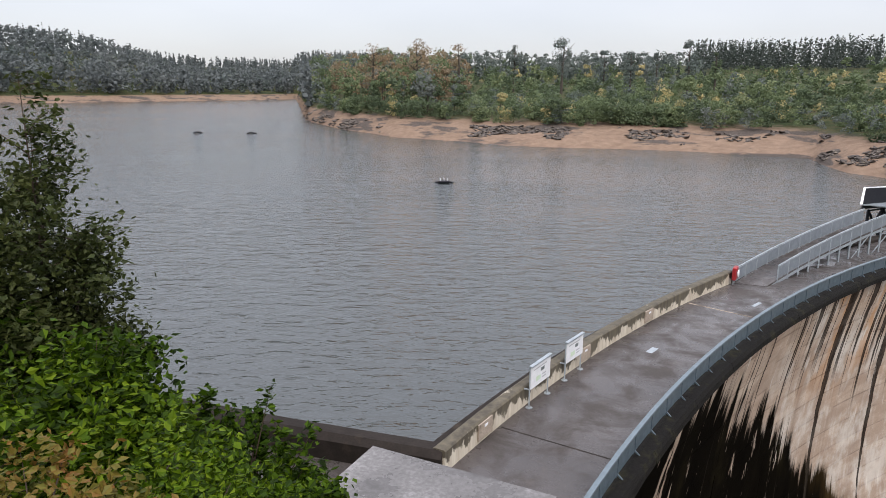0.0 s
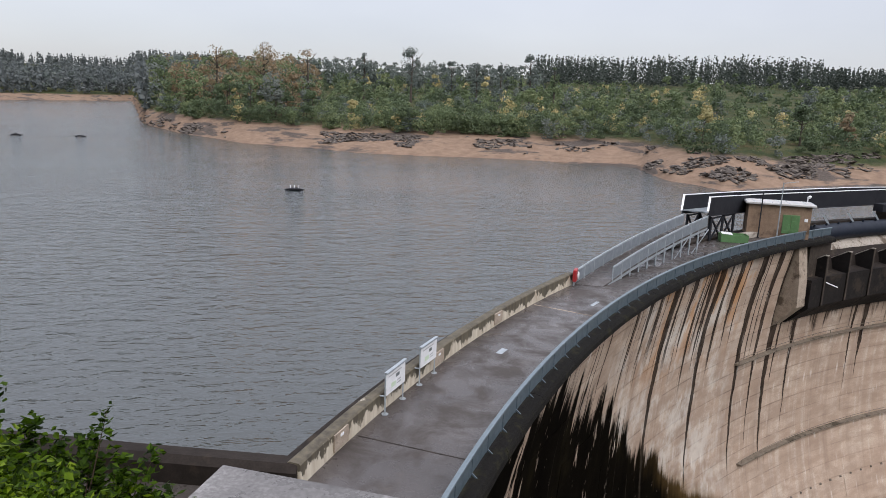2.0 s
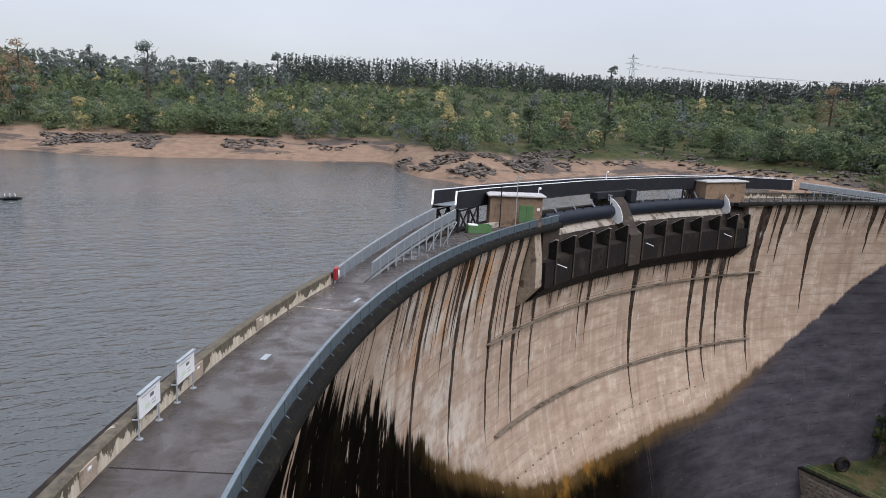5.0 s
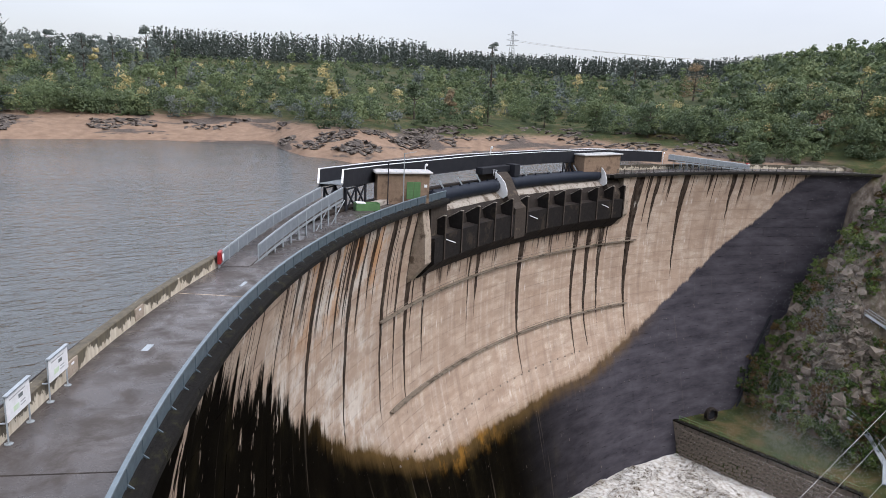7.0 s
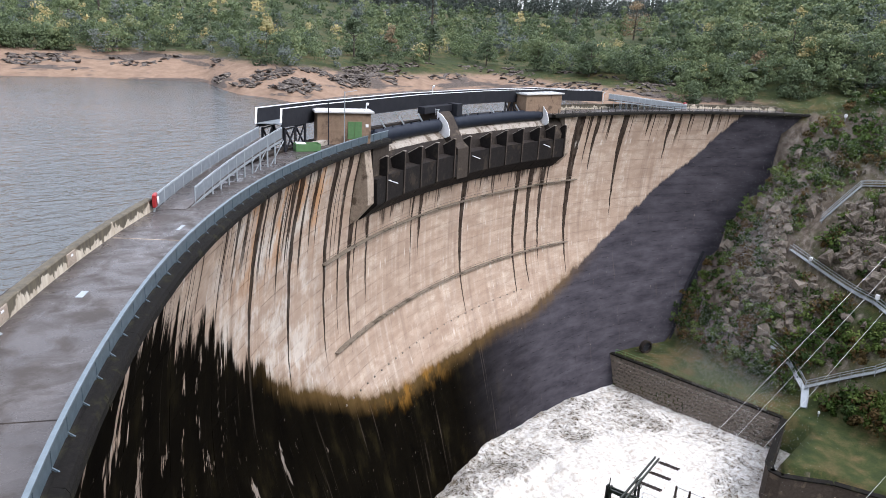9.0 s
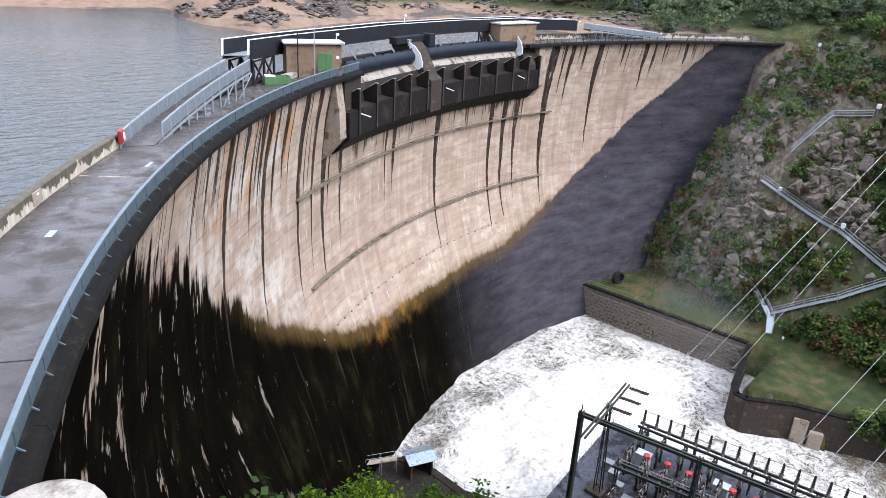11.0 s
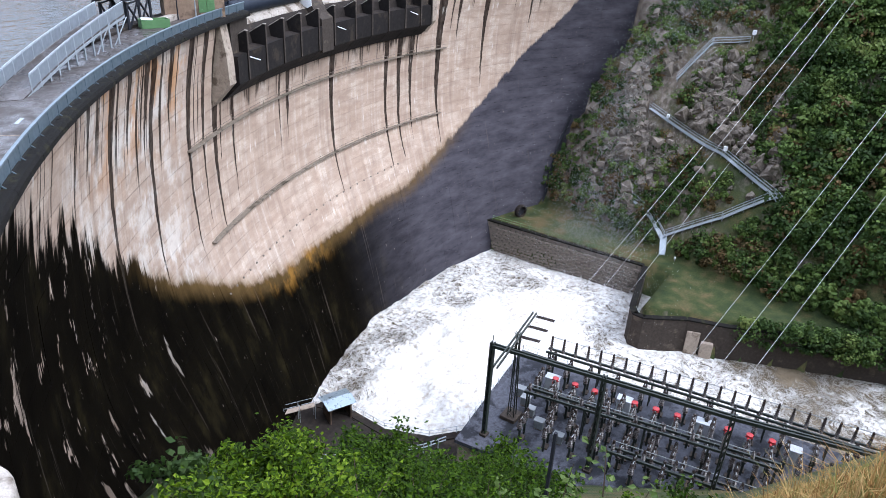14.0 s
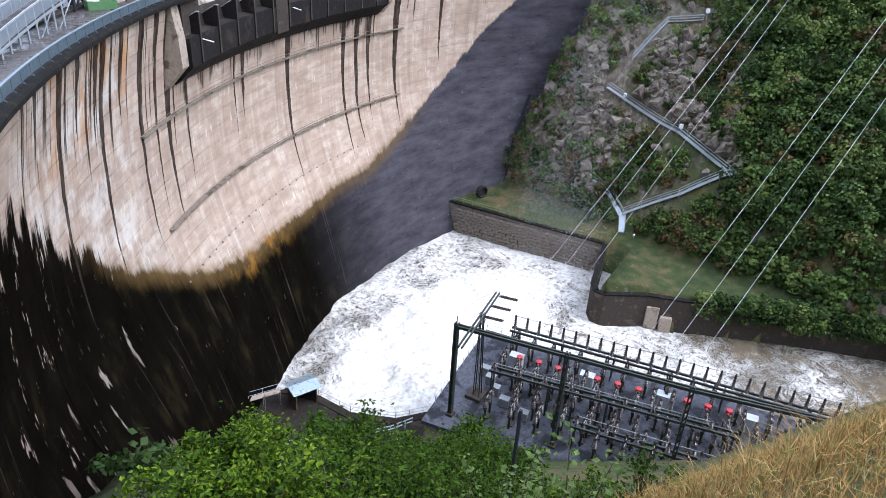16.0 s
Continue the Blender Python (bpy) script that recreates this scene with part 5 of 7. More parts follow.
def insulator_into(bm, at, h, r=0.17, sheds=7):
    prof = [(r * 0.6, 0)]
    for i in range(sheds):
        z = h * (i + 0.2) / sheds
        prof += [(r * 0.5, z), (r * (1.1 - 0.5 * i / sheds), z + h * 0.03), (r * 0.5, z + h * 0.09)]
    prof += [(r * 0.45, h), (r * 0.2, h * 1.05)]
    lathe_into(bm, prof, at, 7)


gantry = thing("gantry", "dark green steel switchyard gantry with four posts", "gantry")
posts = [(0, 0.0), (12.4, 0.6), (25.1, 1.2), (38.0, 2.6)]
for a, b in posts:
    bm = bmesh.new()
    for da in (-0.16, 0.16):
        bar_into(bm, Y(a + da, b), Y(a + da, b, 13.1), 0.13, 0.55)
    for i in range(12):
        bar_into(bm, Y(a - 0.16, b, 0.6 + i), Y(a + 0.16, b, 1.1 + i), 0.05, 0.2)
    part("post", bm, M_POLE, gantry)
    bm = bmesh.new()
    box_into(bm, (0.9, 0.9, 0.35), Matrix.Translation(Y(a, b, 0.17)), 0.04)
    part("footing", bm, M_PIER, gantry)
for (a, b), (c_, d) in zip(posts, posts[1:]):
    bm = bmesh.new()
    for o in (-0.22, 0.22):
        bar_into(bm, Y(a, b + o, 12.7), Y(c_, d + o, 12.7), 0.17, 0.36)
    for i in range(9):
        f0 = i / 9
        bar_into(bm, Y(a + (c_ - a) * f0, b + (d - b) * f0 - 0.2, 12.75), Y(a + (c_ - a) * (f0 + 0.11), b + (d - b) * (f0 + 0.11) + 0.2, 12.75), 0.06)
    part("beam", bm, M_POLE, gantry)
bm = bmesh.new()
bar_into(bm, Y(0, 0, 13.0), Y(0, 0, 14.0), 0.08)
part("spike", bm, M_POLE, gantry)

line_mast = thing("line_mast", "steel line mast with a slanting crossarm and hanging insulators", "mast")
bm = bmesh.new()
for da, db in ((-0.4, -0.4), (0.4, -0.4), (0.4, 0.4), (-0.4, 0.4)):
    bar_into(bm, Y(1.6 + da, 4.6 + db), Y(2.3 + da * 0.35, 1.6 + db * 0.35, 14.2), 0.12)
for i in range(13):
    s = 1 if i % 2 else -1
    k0, k1 = i / 13, (i + 1) / 13
    for db in (-0.4, 0.4):
        bar_into(bm, Y(1.6 + 0.7 * k0 - 0.4 * s, 4.6 - 3 * k0 + db * (1 - 0.6 * k0), 14.2 * k0), Y(1.6 + 0.7 * k1 + 0.4 * s, 4.6 - 3 * k1 + db * (1 - 0.6 * k1), 14.2 * k1), 0.06)
part("lattice", bm, M_POLE, line_mast)
bm = bmesh.new()
for o in (-0.2, 0.2):
    bar_into(bm, Y(2.5 + o, -5.2, 14.0), Y(2.3 + o, 6.4, 14.2), 0.14, 0.26)
part("crossarm", bm, M_POLE, line_mast)
bm = bmesh.new()
box_into(bm, (2.2, 2.0, 0.5), Matrix.Translation(Y(1.5, 4.6, 0.25)), 0.05)
part("footing", bm, M_PIER, line_mast)
LINE_ENDS = []
for ac in (6.0, 3.6, 1.2):
    for o in (0, 0.28):
        bm = bmesh.new()
        p0, p1 = Y(2.6 + o * 0.2, ac + o, 14.0), Y(4.6 + o * 0.2, ac + 0.6 + o, 13.7)
        tube_into(bm, [p0 + (p1 - p0) * (i / 12) for i in range(13)], [0.05 if i % 2 else 0.13 for i in range(13)], 6)
        part("insulator_string", bm, M_PORC, line_mast, "dark porcelain insulator string")
    LINE_ENDS.append(Y(4.7, ac + 0.75, 13.7))


def bus_row(name, across0, across1, a0, a1, h, spacing, ins_h, label):
    """A run of paired rails on legs, with post insulators standing on it."""
    t = thing(name, label, "busbar", "busbar rows")
    slope = (across1 - across0) / (a1 - a0)
    for o in (-0.45, 0.45):
        bm = bmesh.new()
        bar_into(bm, Y(a0, across0 + o, h), Y(a1, across1 + o, h), 0.22, 0.3)
        part("rail", bm, M_POLE, t)
    n = int((a1 - a0) / 6.2)
    for i in range(n + 1):
        a = a0 + 0.4 + (a1 - a0 - 0.8) * i / n
        for o in (-0.45, 0.45):
            bm = bmesh.new()
            bar_into(bm, Y(a, across0 + slope * (a - a0) + o), Y(a, across0 + slope * (a - a0) + o, h - 0.1), 0.16)
            part("leg", bm, M_POLE, t)
        bm = bmesh.new()
        bar_into(bm, Y(a, across0 + slope * (a - a0) - 0.45, 0.4), Y(a, across0 + slope * (a - a0) + 0.45, h - 0.4), 0.07)
        part("brace", bm, M_POLE, t)
    a = a0 + 0.5
    tops = []
    while a < a1:
        bm = bmesh.new()
        p = Y(a, across0 + slope * (a - a0), h + 0.1)
        insulator_into(bm, p, ins_h, 0.26)
        part("post_insulator", bm, M_PORC, t)
        tops.append(p + Vector((0, 0, ins_h + 0.08)))
        a += spacing
    bm = bmesh.new()
    tube_into(bm, [p - Vector((0, 0, 0.16)) for p in tops], 0.05, 5)
    part("tube_bus", bm, M_BUS, t)
    return t


bus_row("far_busbar", 15.6, 16.7, 1.8, 43.0, 3.4, 1.62, 2.2, "long dark busbar frame with post insulators by the river")
bus_row("middle_busbar", 5.1, 6.9, 2.8, 31.0, 4.4, 3.1, 0.9, "paired dark steel busbar beams on legs")
bus_row("near_busbar", 1.6, 3.0, 14.0, 44.0, 3.2, 3.3, 1.3, "dark busbar frame on the near side of the yard")


def breaker(along, across):
    """A circuit breaker: frame, dark column and red head."""
    t = yard_thing("circuit_breaker", "circuit breaker with red head on a dark porcelain column", "breaker", "circuit breakers", along, across)
    bm = bmesh.new()
    box_into(bm, (0.9, 0.9, 0.2), Matrix.Translation((0, 0, 0.1)), 0.03)
    part("plinth", bm, M_PIER, t)
    bm = bmesh.new()
    for x in (-0.3, 0.3):
        for y in (-0.3, 0.3):
            bar_into(bm, (x, y, 0.2), (x, y, 1.3), 0.08)
    box_into(bm, (0.8, 0.8, 0.1), Matrix.Translation((0, 0, 1.3)))
    part("stand", bm, M_POLE, t)
    bm = bmesh.new()
    insulator_into(bm, (0, 0, 1.35), 1.2, 0.24, 8)
    part("column", bm, M_PORC, t)
    bm = bmesh.new()
    lathe_into(bm, [(0.16, 2.45), (0.27, 2.5), (0.27, 2.85), (0.40, 2.88), (0.40, 3.0), (0.16, 3.06)], sides=12)
    tube_into(bm, [(-0.1, -0.75, 2.7), (0, 0.5, 2.7)], 0.13, 8)
    tube_into(bm, [(-0.42, 0, 2.6), (0.42, 0, 2.6)], 0.10, 8)
    part("head", bm, M_RED, t, "glossy red breaker head")
    return t


b0 = breaker(4.7, 10.9)
for a, c_ in ((7.2, 11.1), (9.7, 11.1), (14.6, 11.4), (17.1, 11.6), (19.6, 11.8), (25.2, 12.4), (27.6, 12.6), (30.0, 12.9)):
    m = pose(0, 0, 0, 0, 0, YAW)
    m.translation = Y(a, c_)
    copy_thing(b0, m)


def cabinet(along, across, w, d, h, mat, label, group):
    t = yard_thing("control_cabinet", label, "cabinet", group, along, across)
    bm = bmesh.new()
    box_into(bm, (w, d, h), Matrix.Translation((0, 0, 0.15 + h / 2)), 0.03)
    part("case", bm, mat, t)
    bm = bmesh.new()
    box_into(bm, (w + 0.15, d + 0.15, 0.08), Matrix.Translation((0, 0, h + 0.19)), 0.02)
    part("lid", bm, mat, t)
    bm = bmesh.new()
    box_into(bm, (w * 0.9, d * 0.9, 0.15), Matrix.Translation((0, 0, 0.075)))
    part("base", bm, M_CON, t)
    bm = bmesh.new()
    for k in (-1, 1):
        box_into(bm, (w * 0.42, 0.03, h * 0.85), Matrix.Translation((k * w * 0.23, -d / 2 - 0.012, 0.15 + h / 2)), 0.01)
    part("door", bm, mat, t)
    return t


for a, c_ in ((4.0, 12.2), (13.2, 12.7), (22.6, 13.4), (32.4, 14.0)):
    cabinet(a, c_, 1.7, 1.1, 1.9, M_PALEBOX, "pale grey control cabinet standing on the switchyard slab", "pale cabinets")
for a, c_ in ((2.2, 7.6), (3.4, 6.0), (5.2, 4.4), (8.0, 3.2), (1.0, 9.0)):
    cabinet(a, c_, 1.1, 0.8, 1.1, M_EQUIP, "small dark grey equipment box on the slab", "grey boxes")


def disconnector(along, across, h=2.2):
    """A pole-mounted switch: three dark posts on a frame with a folding blade."""
    t = yard_thing("disconnector", "disconnector switch with paired dark insulators on a steel stand", "switch", "disconnectors", along, across)
    bm = bmesh.new()
    for y in (-0.8, 0.8):
        bar_into(bm, (0, y, 0), (0, y, h), 0.24)
    bar_into(bm, (0, -1.4, h), (0, 1.4, h), 0.36, 0.26)
    bar_into(bm, (0, -0.8, 0.3), (0, 0.8, h - 0.2), 0.06)
    part("stand", bm, M_POLE, t)
    for y in (-1.1, 0.0, 1.1):
        bm = bmesh.new()
        insulator_into(bm, (0, y, h + 0.08), 1.35, 0.33, 6)
        part("insulator", bm, M_PORC, t)
    bm = bmesh.new()
    tube_into(bm, [(0, -1.15, h + 1.05), (0.05, 0, h + 1.15), (0, 1.15, h + 1.05)], 0.05, 5)
    part("blade", bm, M_BUS, t)
    bm = bmesh.new()
    box_into(bm, (0.7, 0.9, 0.18), Matrix.Translation((0, 0, 0.09)), 0.02)
    part("footing", bm, M_PIER, t)
    return t


d0 = disconnector(5.0, 8.4)
rnd = random.Random(12)
spots = [(7.4, 8.5), (9.8, 8.6), (14.8, 8.9), (17.2, 9.0), (19.7, 9.2), (25.2, 9.6), (27.6, 9.7), (30.0, 9.9), (5.4, 13.8), (8.0, 14.0), (14.9, 14.4), (17.4, 14.6), (20.2, 14.7), (25.4, 15.0), (28.0, 15.0),
         (6.5, 4.6), (9.0, 4.4), (11.5, 4.4), (15.5, 4.6), (18.0, 4.7), (20.5, 4.9), (24.0, 5.0), (27.0, 5.2), (30.0, 5.4), (33.5, 6.0), (36.0, 6.2), (17.0, 1.2), (20.0, 1.3), (23.0, 1.5), (11.8, 8.7), (22.4, 9.3), (33.0, 10.2), (36.0, 10.5), (11.5, 14.2), (22.8, 14.8), (31.0, 15.0), (4.0, 1.8), (7.0, 1.8), (10.0, 1.9), (26.5, 1.7), (30.0, 2.0), (34.0, 2.4), (13.0, 6.6), (23.5, 7.2), (34.5, 13.5), (37.5, 13.2), (39.5, 9.0), (6.2, 7.0), (8.6, 6.9), (11.0, 10.2), (13.2, 10.4), (16.0, 7.2), (18.4, 7.4), (21.4, 11.0), (23.6, 11.6), (26.4, 7.8), (28.8, 8.0), (31.6, 12.0), (12.6, 2.8), (15.2, 2.9), (18.6, 3.0), (21.8, 3.1), (3.0, 14.4), (38.6, 15.6), (41.0, 15.4), (40.5, 12.0), (2.8, 10.2)]
for a, c_ in spots:
    m = pose(0, 0, 0, 0, 0, YAW + rnd.choice((0, 0, 180)) + rnd.uniform(-1, 1))
    m.translation = Y(a, c_)
    copy_thing(d0, m)
# droppers between the rows
for i, (a, c_) in enumerate(spots[:24]):
    w = thing("jumper_cable", "thin slack grey jumper cable between switch and busbar", "cable", "jumper cables")
    q0 = Y(a, c_ + 1.1, 3.3)
    q1 = Y(a + 0.2, 15.9 if c_ > 10 else 6.0, 5.0 if c_ > 10 else 5.3)
    bm = bmesh.new()
    tube_into(bm, [q0 + (q1 - q0) * s - Vector((0, 0, 0.8 * s * (1 - s))) for s in [k / 6 for k in range(7)]], 0.025, 4)
    part("strand", bm, M_BUS, w)
fence = thing("roof_fence", "thin galvanised railing along the power house roof edge", "railing", "", "structure")
for p, q in ((Y(-2.4, 1.0), Y(-2.4, 18.3)), (Y(-2.4, 18.3), Y(4.0, 18.5))):
    n = int((q - p).length / 1.7)
    for i in range(n + 1):
        bm = bmesh.new()
        c_ = p + (q - p) * (i / n)
        bar_into(bm, c_, c_ + Vector((0, 0, 1.1)), 0.05)
        part("post", bm, M_GALV, fence)
    bm = bmesh.new()
    for h in (0.55, 1.1):
        tube_into(bm, [p + Vector((0, 0, h)), q + Vector((0, 0, h))], 0.03, 5)
    part("bar", bm, M_GALV, fence)
pit = thing("cable_pit", "rusty sunken cable pit on the switchyard slab", "pit", "", "", Y(24.5, 4.2, 0.0))
pit.rotation_euler.z = radians(YAW)
bm = bmesh.new()
for sx in (-1, 1):
    box_into(bm, (0.25, 2.0, 0.5), Matrix.Translation((sx * 1.9, 0, 0.25)), 0.02)
    box_into(bm, (3.55, 0.25, 0.5), Matrix.Translation((0, sx * 0.88, 0.25)), 0.02)
part("kerb", bm, M_BROWNCON, pit)

# ---- overhead lines ----
AIMS = ((117.1, 14.7, -0.4), (117.3, 13.2, -0.3), (117.5, 10.7, 0.0), (118.0, -2.2, -0.6), (117.9, -3.8, -5.8), (117.9, -5.5, -11.1))
CABLES = [(LINE_ENDS[0], 0), (Y(3.2, 15.6, 5.1), 1), (Y(6.6, 15.7, 5.1), 2), (Y(18.0, 16.0, 5.2), 3), (Y(21.5, 16.1, 5.2), 4), (Y(25.0, 16.2, 5.2), 5)]
M_WIRE = plain("bright_conductor", (0.66, 0.66, 0.66), (0.58, 0.58, 0.58), 2, 0.4, 0.3)
for start, k in CABLES:
    cable = thing("overhead_line", "thin bright overhead conductor climbing the far bank", "power line", "overhead lines")
    aim = Vector(AIMS[k])
    end = start + (aim - start) * 2.3
    bm = bmesh.new()
    tube_into(bm, [start + (end - start) * s - Vector((0, 0, 2.0 * s * (1 - s))) for s in [i / 14 for i in range(15)]], 0.019, 5)
    part("conductor", bm, M_WIRE, cable)

# ---- right bank ----
bankwall = thing("retaining_wall", "dark rubble-stone retaining wall along the tail water", "wall", "", "structure")
WALL = [(122.9, 67), (123.4, 50), (124.0, 32.3), (108.0, 29.0), (105.6, 27.6), (105.4, 25.6), (107.2, 22.8), (109.6, 19.3), (111.6, 13), (116.8, 1.4), (123.5, -18), (128, -60), (146, -140)]
for i, (p, q) in enumerate(zip(WALL, WALL[1:])):
    p, q = Vector((*p, -60.5)), Vector((*q, -60.5))
    run_along("wall_run", [p, q], rect(-0.8, 0.0, 0, 10.9), M_STONE if i < 2 else M_PIER, bankwall)
    run_along("coping", [p, q], rect(-0.95, 0.12, 10.902, 11.15), M_LIP, bankwall)
rail = thing("bank_railing", "thin green railing on the retaining wall", "railing", "", "structure")
p, q = Vector((123.0, 66, TERRACE + 0.15)), Vector((124.0, 33.0, TERRACE + 0.15))
for i in range(16):
    bm = bmesh.new()
    c = p + (q - p) * (i / 15) + Vector((0.5, 0, 0))
    bar_into(bm, c, c + Vector((0, 0, 1.05)), 0.06)
    part("post", bm, M_GREEN, rail)
bm = bmesh.new()
for h in (0.55, 1.05):
    tube_into(bm, [p + Vector((0.5, 0, h)), q + Vector((0.5, 0, h))], 0.035, 5)
part("bar", bm, M_GREEN, rail)
# rubble courses of the wall's river face, one stone each
rnd = random.Random(8)
stones = []
for k in range(3):
    bm = bmesh.new()
    box_into(bm, (0.16, 1.5, 0.62), None, 0.06)
    for vtx in bm.verts:
        vtx.co += Vector((rnd.uniform(-0.02, 0.02), rnd.uniform(-0.09, 0.09), rnd.uniform(-0.05, 0.05)))
    me = bpy.data.meshes.new("stone")
    bm.to_mesh(me)
    bm.free()
    me.materials.append(M_STONE)
    stones.append(me)
for row in range(9):
    y = 64.5 - rnd.uniform(0, 1)
    while y > 33.2:
        o = new("stone", stones[rnd.randrange(3)])
        o.parent = bankwall
        o.location = (123.4 + (50 - y) * 0.033 - 0.86 + rnd.uniform(-0.03, 0.03), y, -56.2 + 0.72 * row + rnd.uniform(-0.04, 0.04))
        y -= 1.62 + rnd.uniform(-0.05, 0.25)
outlet = thing("outlet_block", "pale concrete outlet block on the river wall", "outlet", "", "", (110.9, 17.6, -55.6))
bm = bmesh.new()
box_into(bm, (2.6, 2.2, 5.0), pose(0, 0.6, 1.6, 0, 0, 18), 0.1)
box_into(bm, (2.4, 2.0, 3.6), pose(0.3, -1.9, 0.8, 0, 0, 18), 0.1)
part("block", bm, M_CON, outlet)
portal = thing("gallery_portal", "round black gallery opening in a concrete ring at the dam's foot", "portal", "", "", (129.3, 62.3, TERRACE))
bm = bmesh.new()
lathe_into(bm, [(1.25, -0.6), (1.45, -0.5), (1.45, 0.3), (1.15, 0.4), (1.1, -0.3)], sides=18)
o = part("ring", bm, M_DARKCON, portal)
o.matrix_basis = pose(0, 0, 1.3, 90, 0, -20)
# solid black disc paints the darkness inside the tunnel mouth
bm = bmesh.new()
lathe_into(bm, [(1.12, -0.2), (1.12, -0.1)], sides=18)
o = part("opening", bm, M_BLACK, portal, "black disc standing in for the dark inside the tunnel mouth")
o.matrix_basis = pose(0, 0, 1.3, 90, 0, -20)
# black tube follows the dark line at the dam's right foot
bm = bmesh.new()
tube_into(bm, [P(27.2, face_dr(-31) - 0.4, -31), P(24.6, face_dr(-38) - 0.4, -38), P(23.1, face_dr(-44) - 0.4, -44), P(21.7, face_dr(-49.4) - 0.4, -49.4)], 0.35, 6)
part("abutment_tube", bm, M_BLACK, dam, "black tube along the line where the dam meets the rock")


def stairs(pts, label, half=0.55):
    """A stepped steel path with handrails that follows the slope."""
    t = thing("steel_stairs", label, "stairs", "bank stairs")
    for (ax, ay), (bx, by) in zip(pts, pts[1:]):
        n = max(3, int(math.hypot(bx - ax, by - ay) / 1.6))
        line = []
        for i in range(n + 1):
            x, y = ax + (bx - ax) * i / n, ay + (by - ay) * i / n
            line.append(Vector((x, y, ground_height(x, y) + 0.55)))
        for i in range(1, n):
            line[i].z = max(line[i].z, 0.5 * (line[i - 1].z + line[i + 1].z))
        run_along("flight", line, rect(-half, half, -0.12, 0.0), M_GALV, t)
        for o in (-half, half):
            run_along("handrail", line, rect(o - 0.04, o + 0.04, 0.95, 1.05), M_GALV, t)
            run_along("knee_rail", line, rect(o - 0.03, o + 0.03, 0.48, 0.54), M_GALV, t)
        d = Vector((by - ay, ax - bx, 0)).normalized()
        for p in line:
            for o in (-half, half):
                bm = bmesh.new()
                bar_into(bm, p + d * o - Vector((0, 0, 0.6)), p + d * o + Vector((0, 0, 1.05)), 0.06)
                part("post", bm, M_GALV, t)
    return t


stairs(STAIRS[0:2], "galvanised steel steps up from the river lawn")
stairs(((133.2, 32.2), (136.8, 37.1), (138.3, 43.0)), "galvanised steel steps climbing beside the dam")
stairs(STAIRS[1:4], "galvanised steel stair slanting up the rocky bank")
stairs(STAIRS[3:6], "galvanised steel stair slanting up the rocky bank")
stairs(((139.7, 14.5), (138.4, 12.4)), "short galvanised steel stair on the bank")
stairs(STAIRS[6:9], "galvanised steel stair near the top of the bank", 0.25)
for x, y, s in ((145.4, 26.4, 1.0), (163.0, 29.4, 1.0), (149.2, 40.0, 0.8), (168.5, 44.5, 0.7), (129.8, 28.0, 0.5)):
    h = ground_height(x, y)
    b = thing("floodlight_box", "white box floodlight fixed on the bank", "lamp", "bank floodlights", "", (x, y, h))
    bm = bmesh.new()
    bar_into(bm, (0, 0, -0.3), (0, 0, 1.4 * s), 0.09)
    part("post", bm, M_GALV, b)
    bm = bmesh.new()
    box_into(bm, (0.8 * s, 0.7 * s, 0.9 * s), Matrix.Translation((0, 0, 1.75 * s)), 0.05)
    part("head", bm, M_WHITE, b)

# ---- left foot of the dam: quay and shed ----
QUAY = [(59.5, 57.5), (60.9, 52.4), (60.6, 46.5), (63.1, 40.6), (67.7, 36.8), (69.5, 31.5)]
quay = thing("quay", "dark wet concrete quay at the dam's foot", "quay", "", "structure")
run_along("quay_wall", [Vector((*p, -60)) for p in QUAY], rect(-0.2, 1.0, 0, 6.4), M_DARKCON, quay)
bm = bmesh.new()
bm.faces.new([bm.verts.new((x, y, -53.75)) for x, y in QUAY + [(58, 31), (40, 45), (52, 64)]])
part("quay_floor", bm, M_DARKCON, quay)
qrail = thing("quay_railing", "thin galvanised railing on the quay edge", "railing", "", "structure")
for (ax, ay), (bx, by) in zip(QUAY[1:], QUAY[2:]):
    p, q = Vector((ax, ay, -53.6)), Vector((bx, by, -53.6))
    n = max(2, int((q - p).length / 1.8))
    for i in range(n + 1):
        bm = bmesh.new()
        c = p + (q - p) * (i / n)
        bar_into(bm, c, c + Vector((0, 0, 1.1)), 0.06)
        part("post", bm, M_GALV, qrail)
    bm = bmesh.new()
    for h in (0.55, 1.1):
        tube_into(bm, [p + Vector((0, 0, h)), q + Vector((0, 0, h))], 0.035, 5)
    part("bar", bm, M_GALV, qrail)
shed = thing("pump_shed", "small shed with a pale blue sheet-metal roof at the dam's foot", "shed", "", "", (58.9, 53.6, -53.7))
shed.rotation_euler.z = radians(-24)
bm = bmesh.new()
for x in (-1.55, 1.55):
    box_into(bm, (0.15, 2.6, 2.9), Matrix.Translation((x, 0, 1.45)))
box_into(bm, (3.1, 0.15, 2.9), Matrix.Translation((0, 1.25, 1.45)))
part("wall", bm, M_BROWNCON, shed, "dark boarded wall")
for y, tilt, w in ((-0.95, 0, 1.9), (0.95, 12, 1.7)):
    bm = bmesh.new()
    box_into(bm, (4.3, w, 0.08), None, 0.02)
    for i in range(11):
        bar_into(bm, (-2.05 + 0.41 * i, -w / 2, 0.06), (-2.05 + 0.41 * i, w / 2, 0.06), 0.05)
    o = part("roof_sheet", bm, M_TIN, shed)
    o.matrix_basis = pose(0, y, 3.25 - (0.2 if tilt else 0.12), -tilt if tilt else 10)
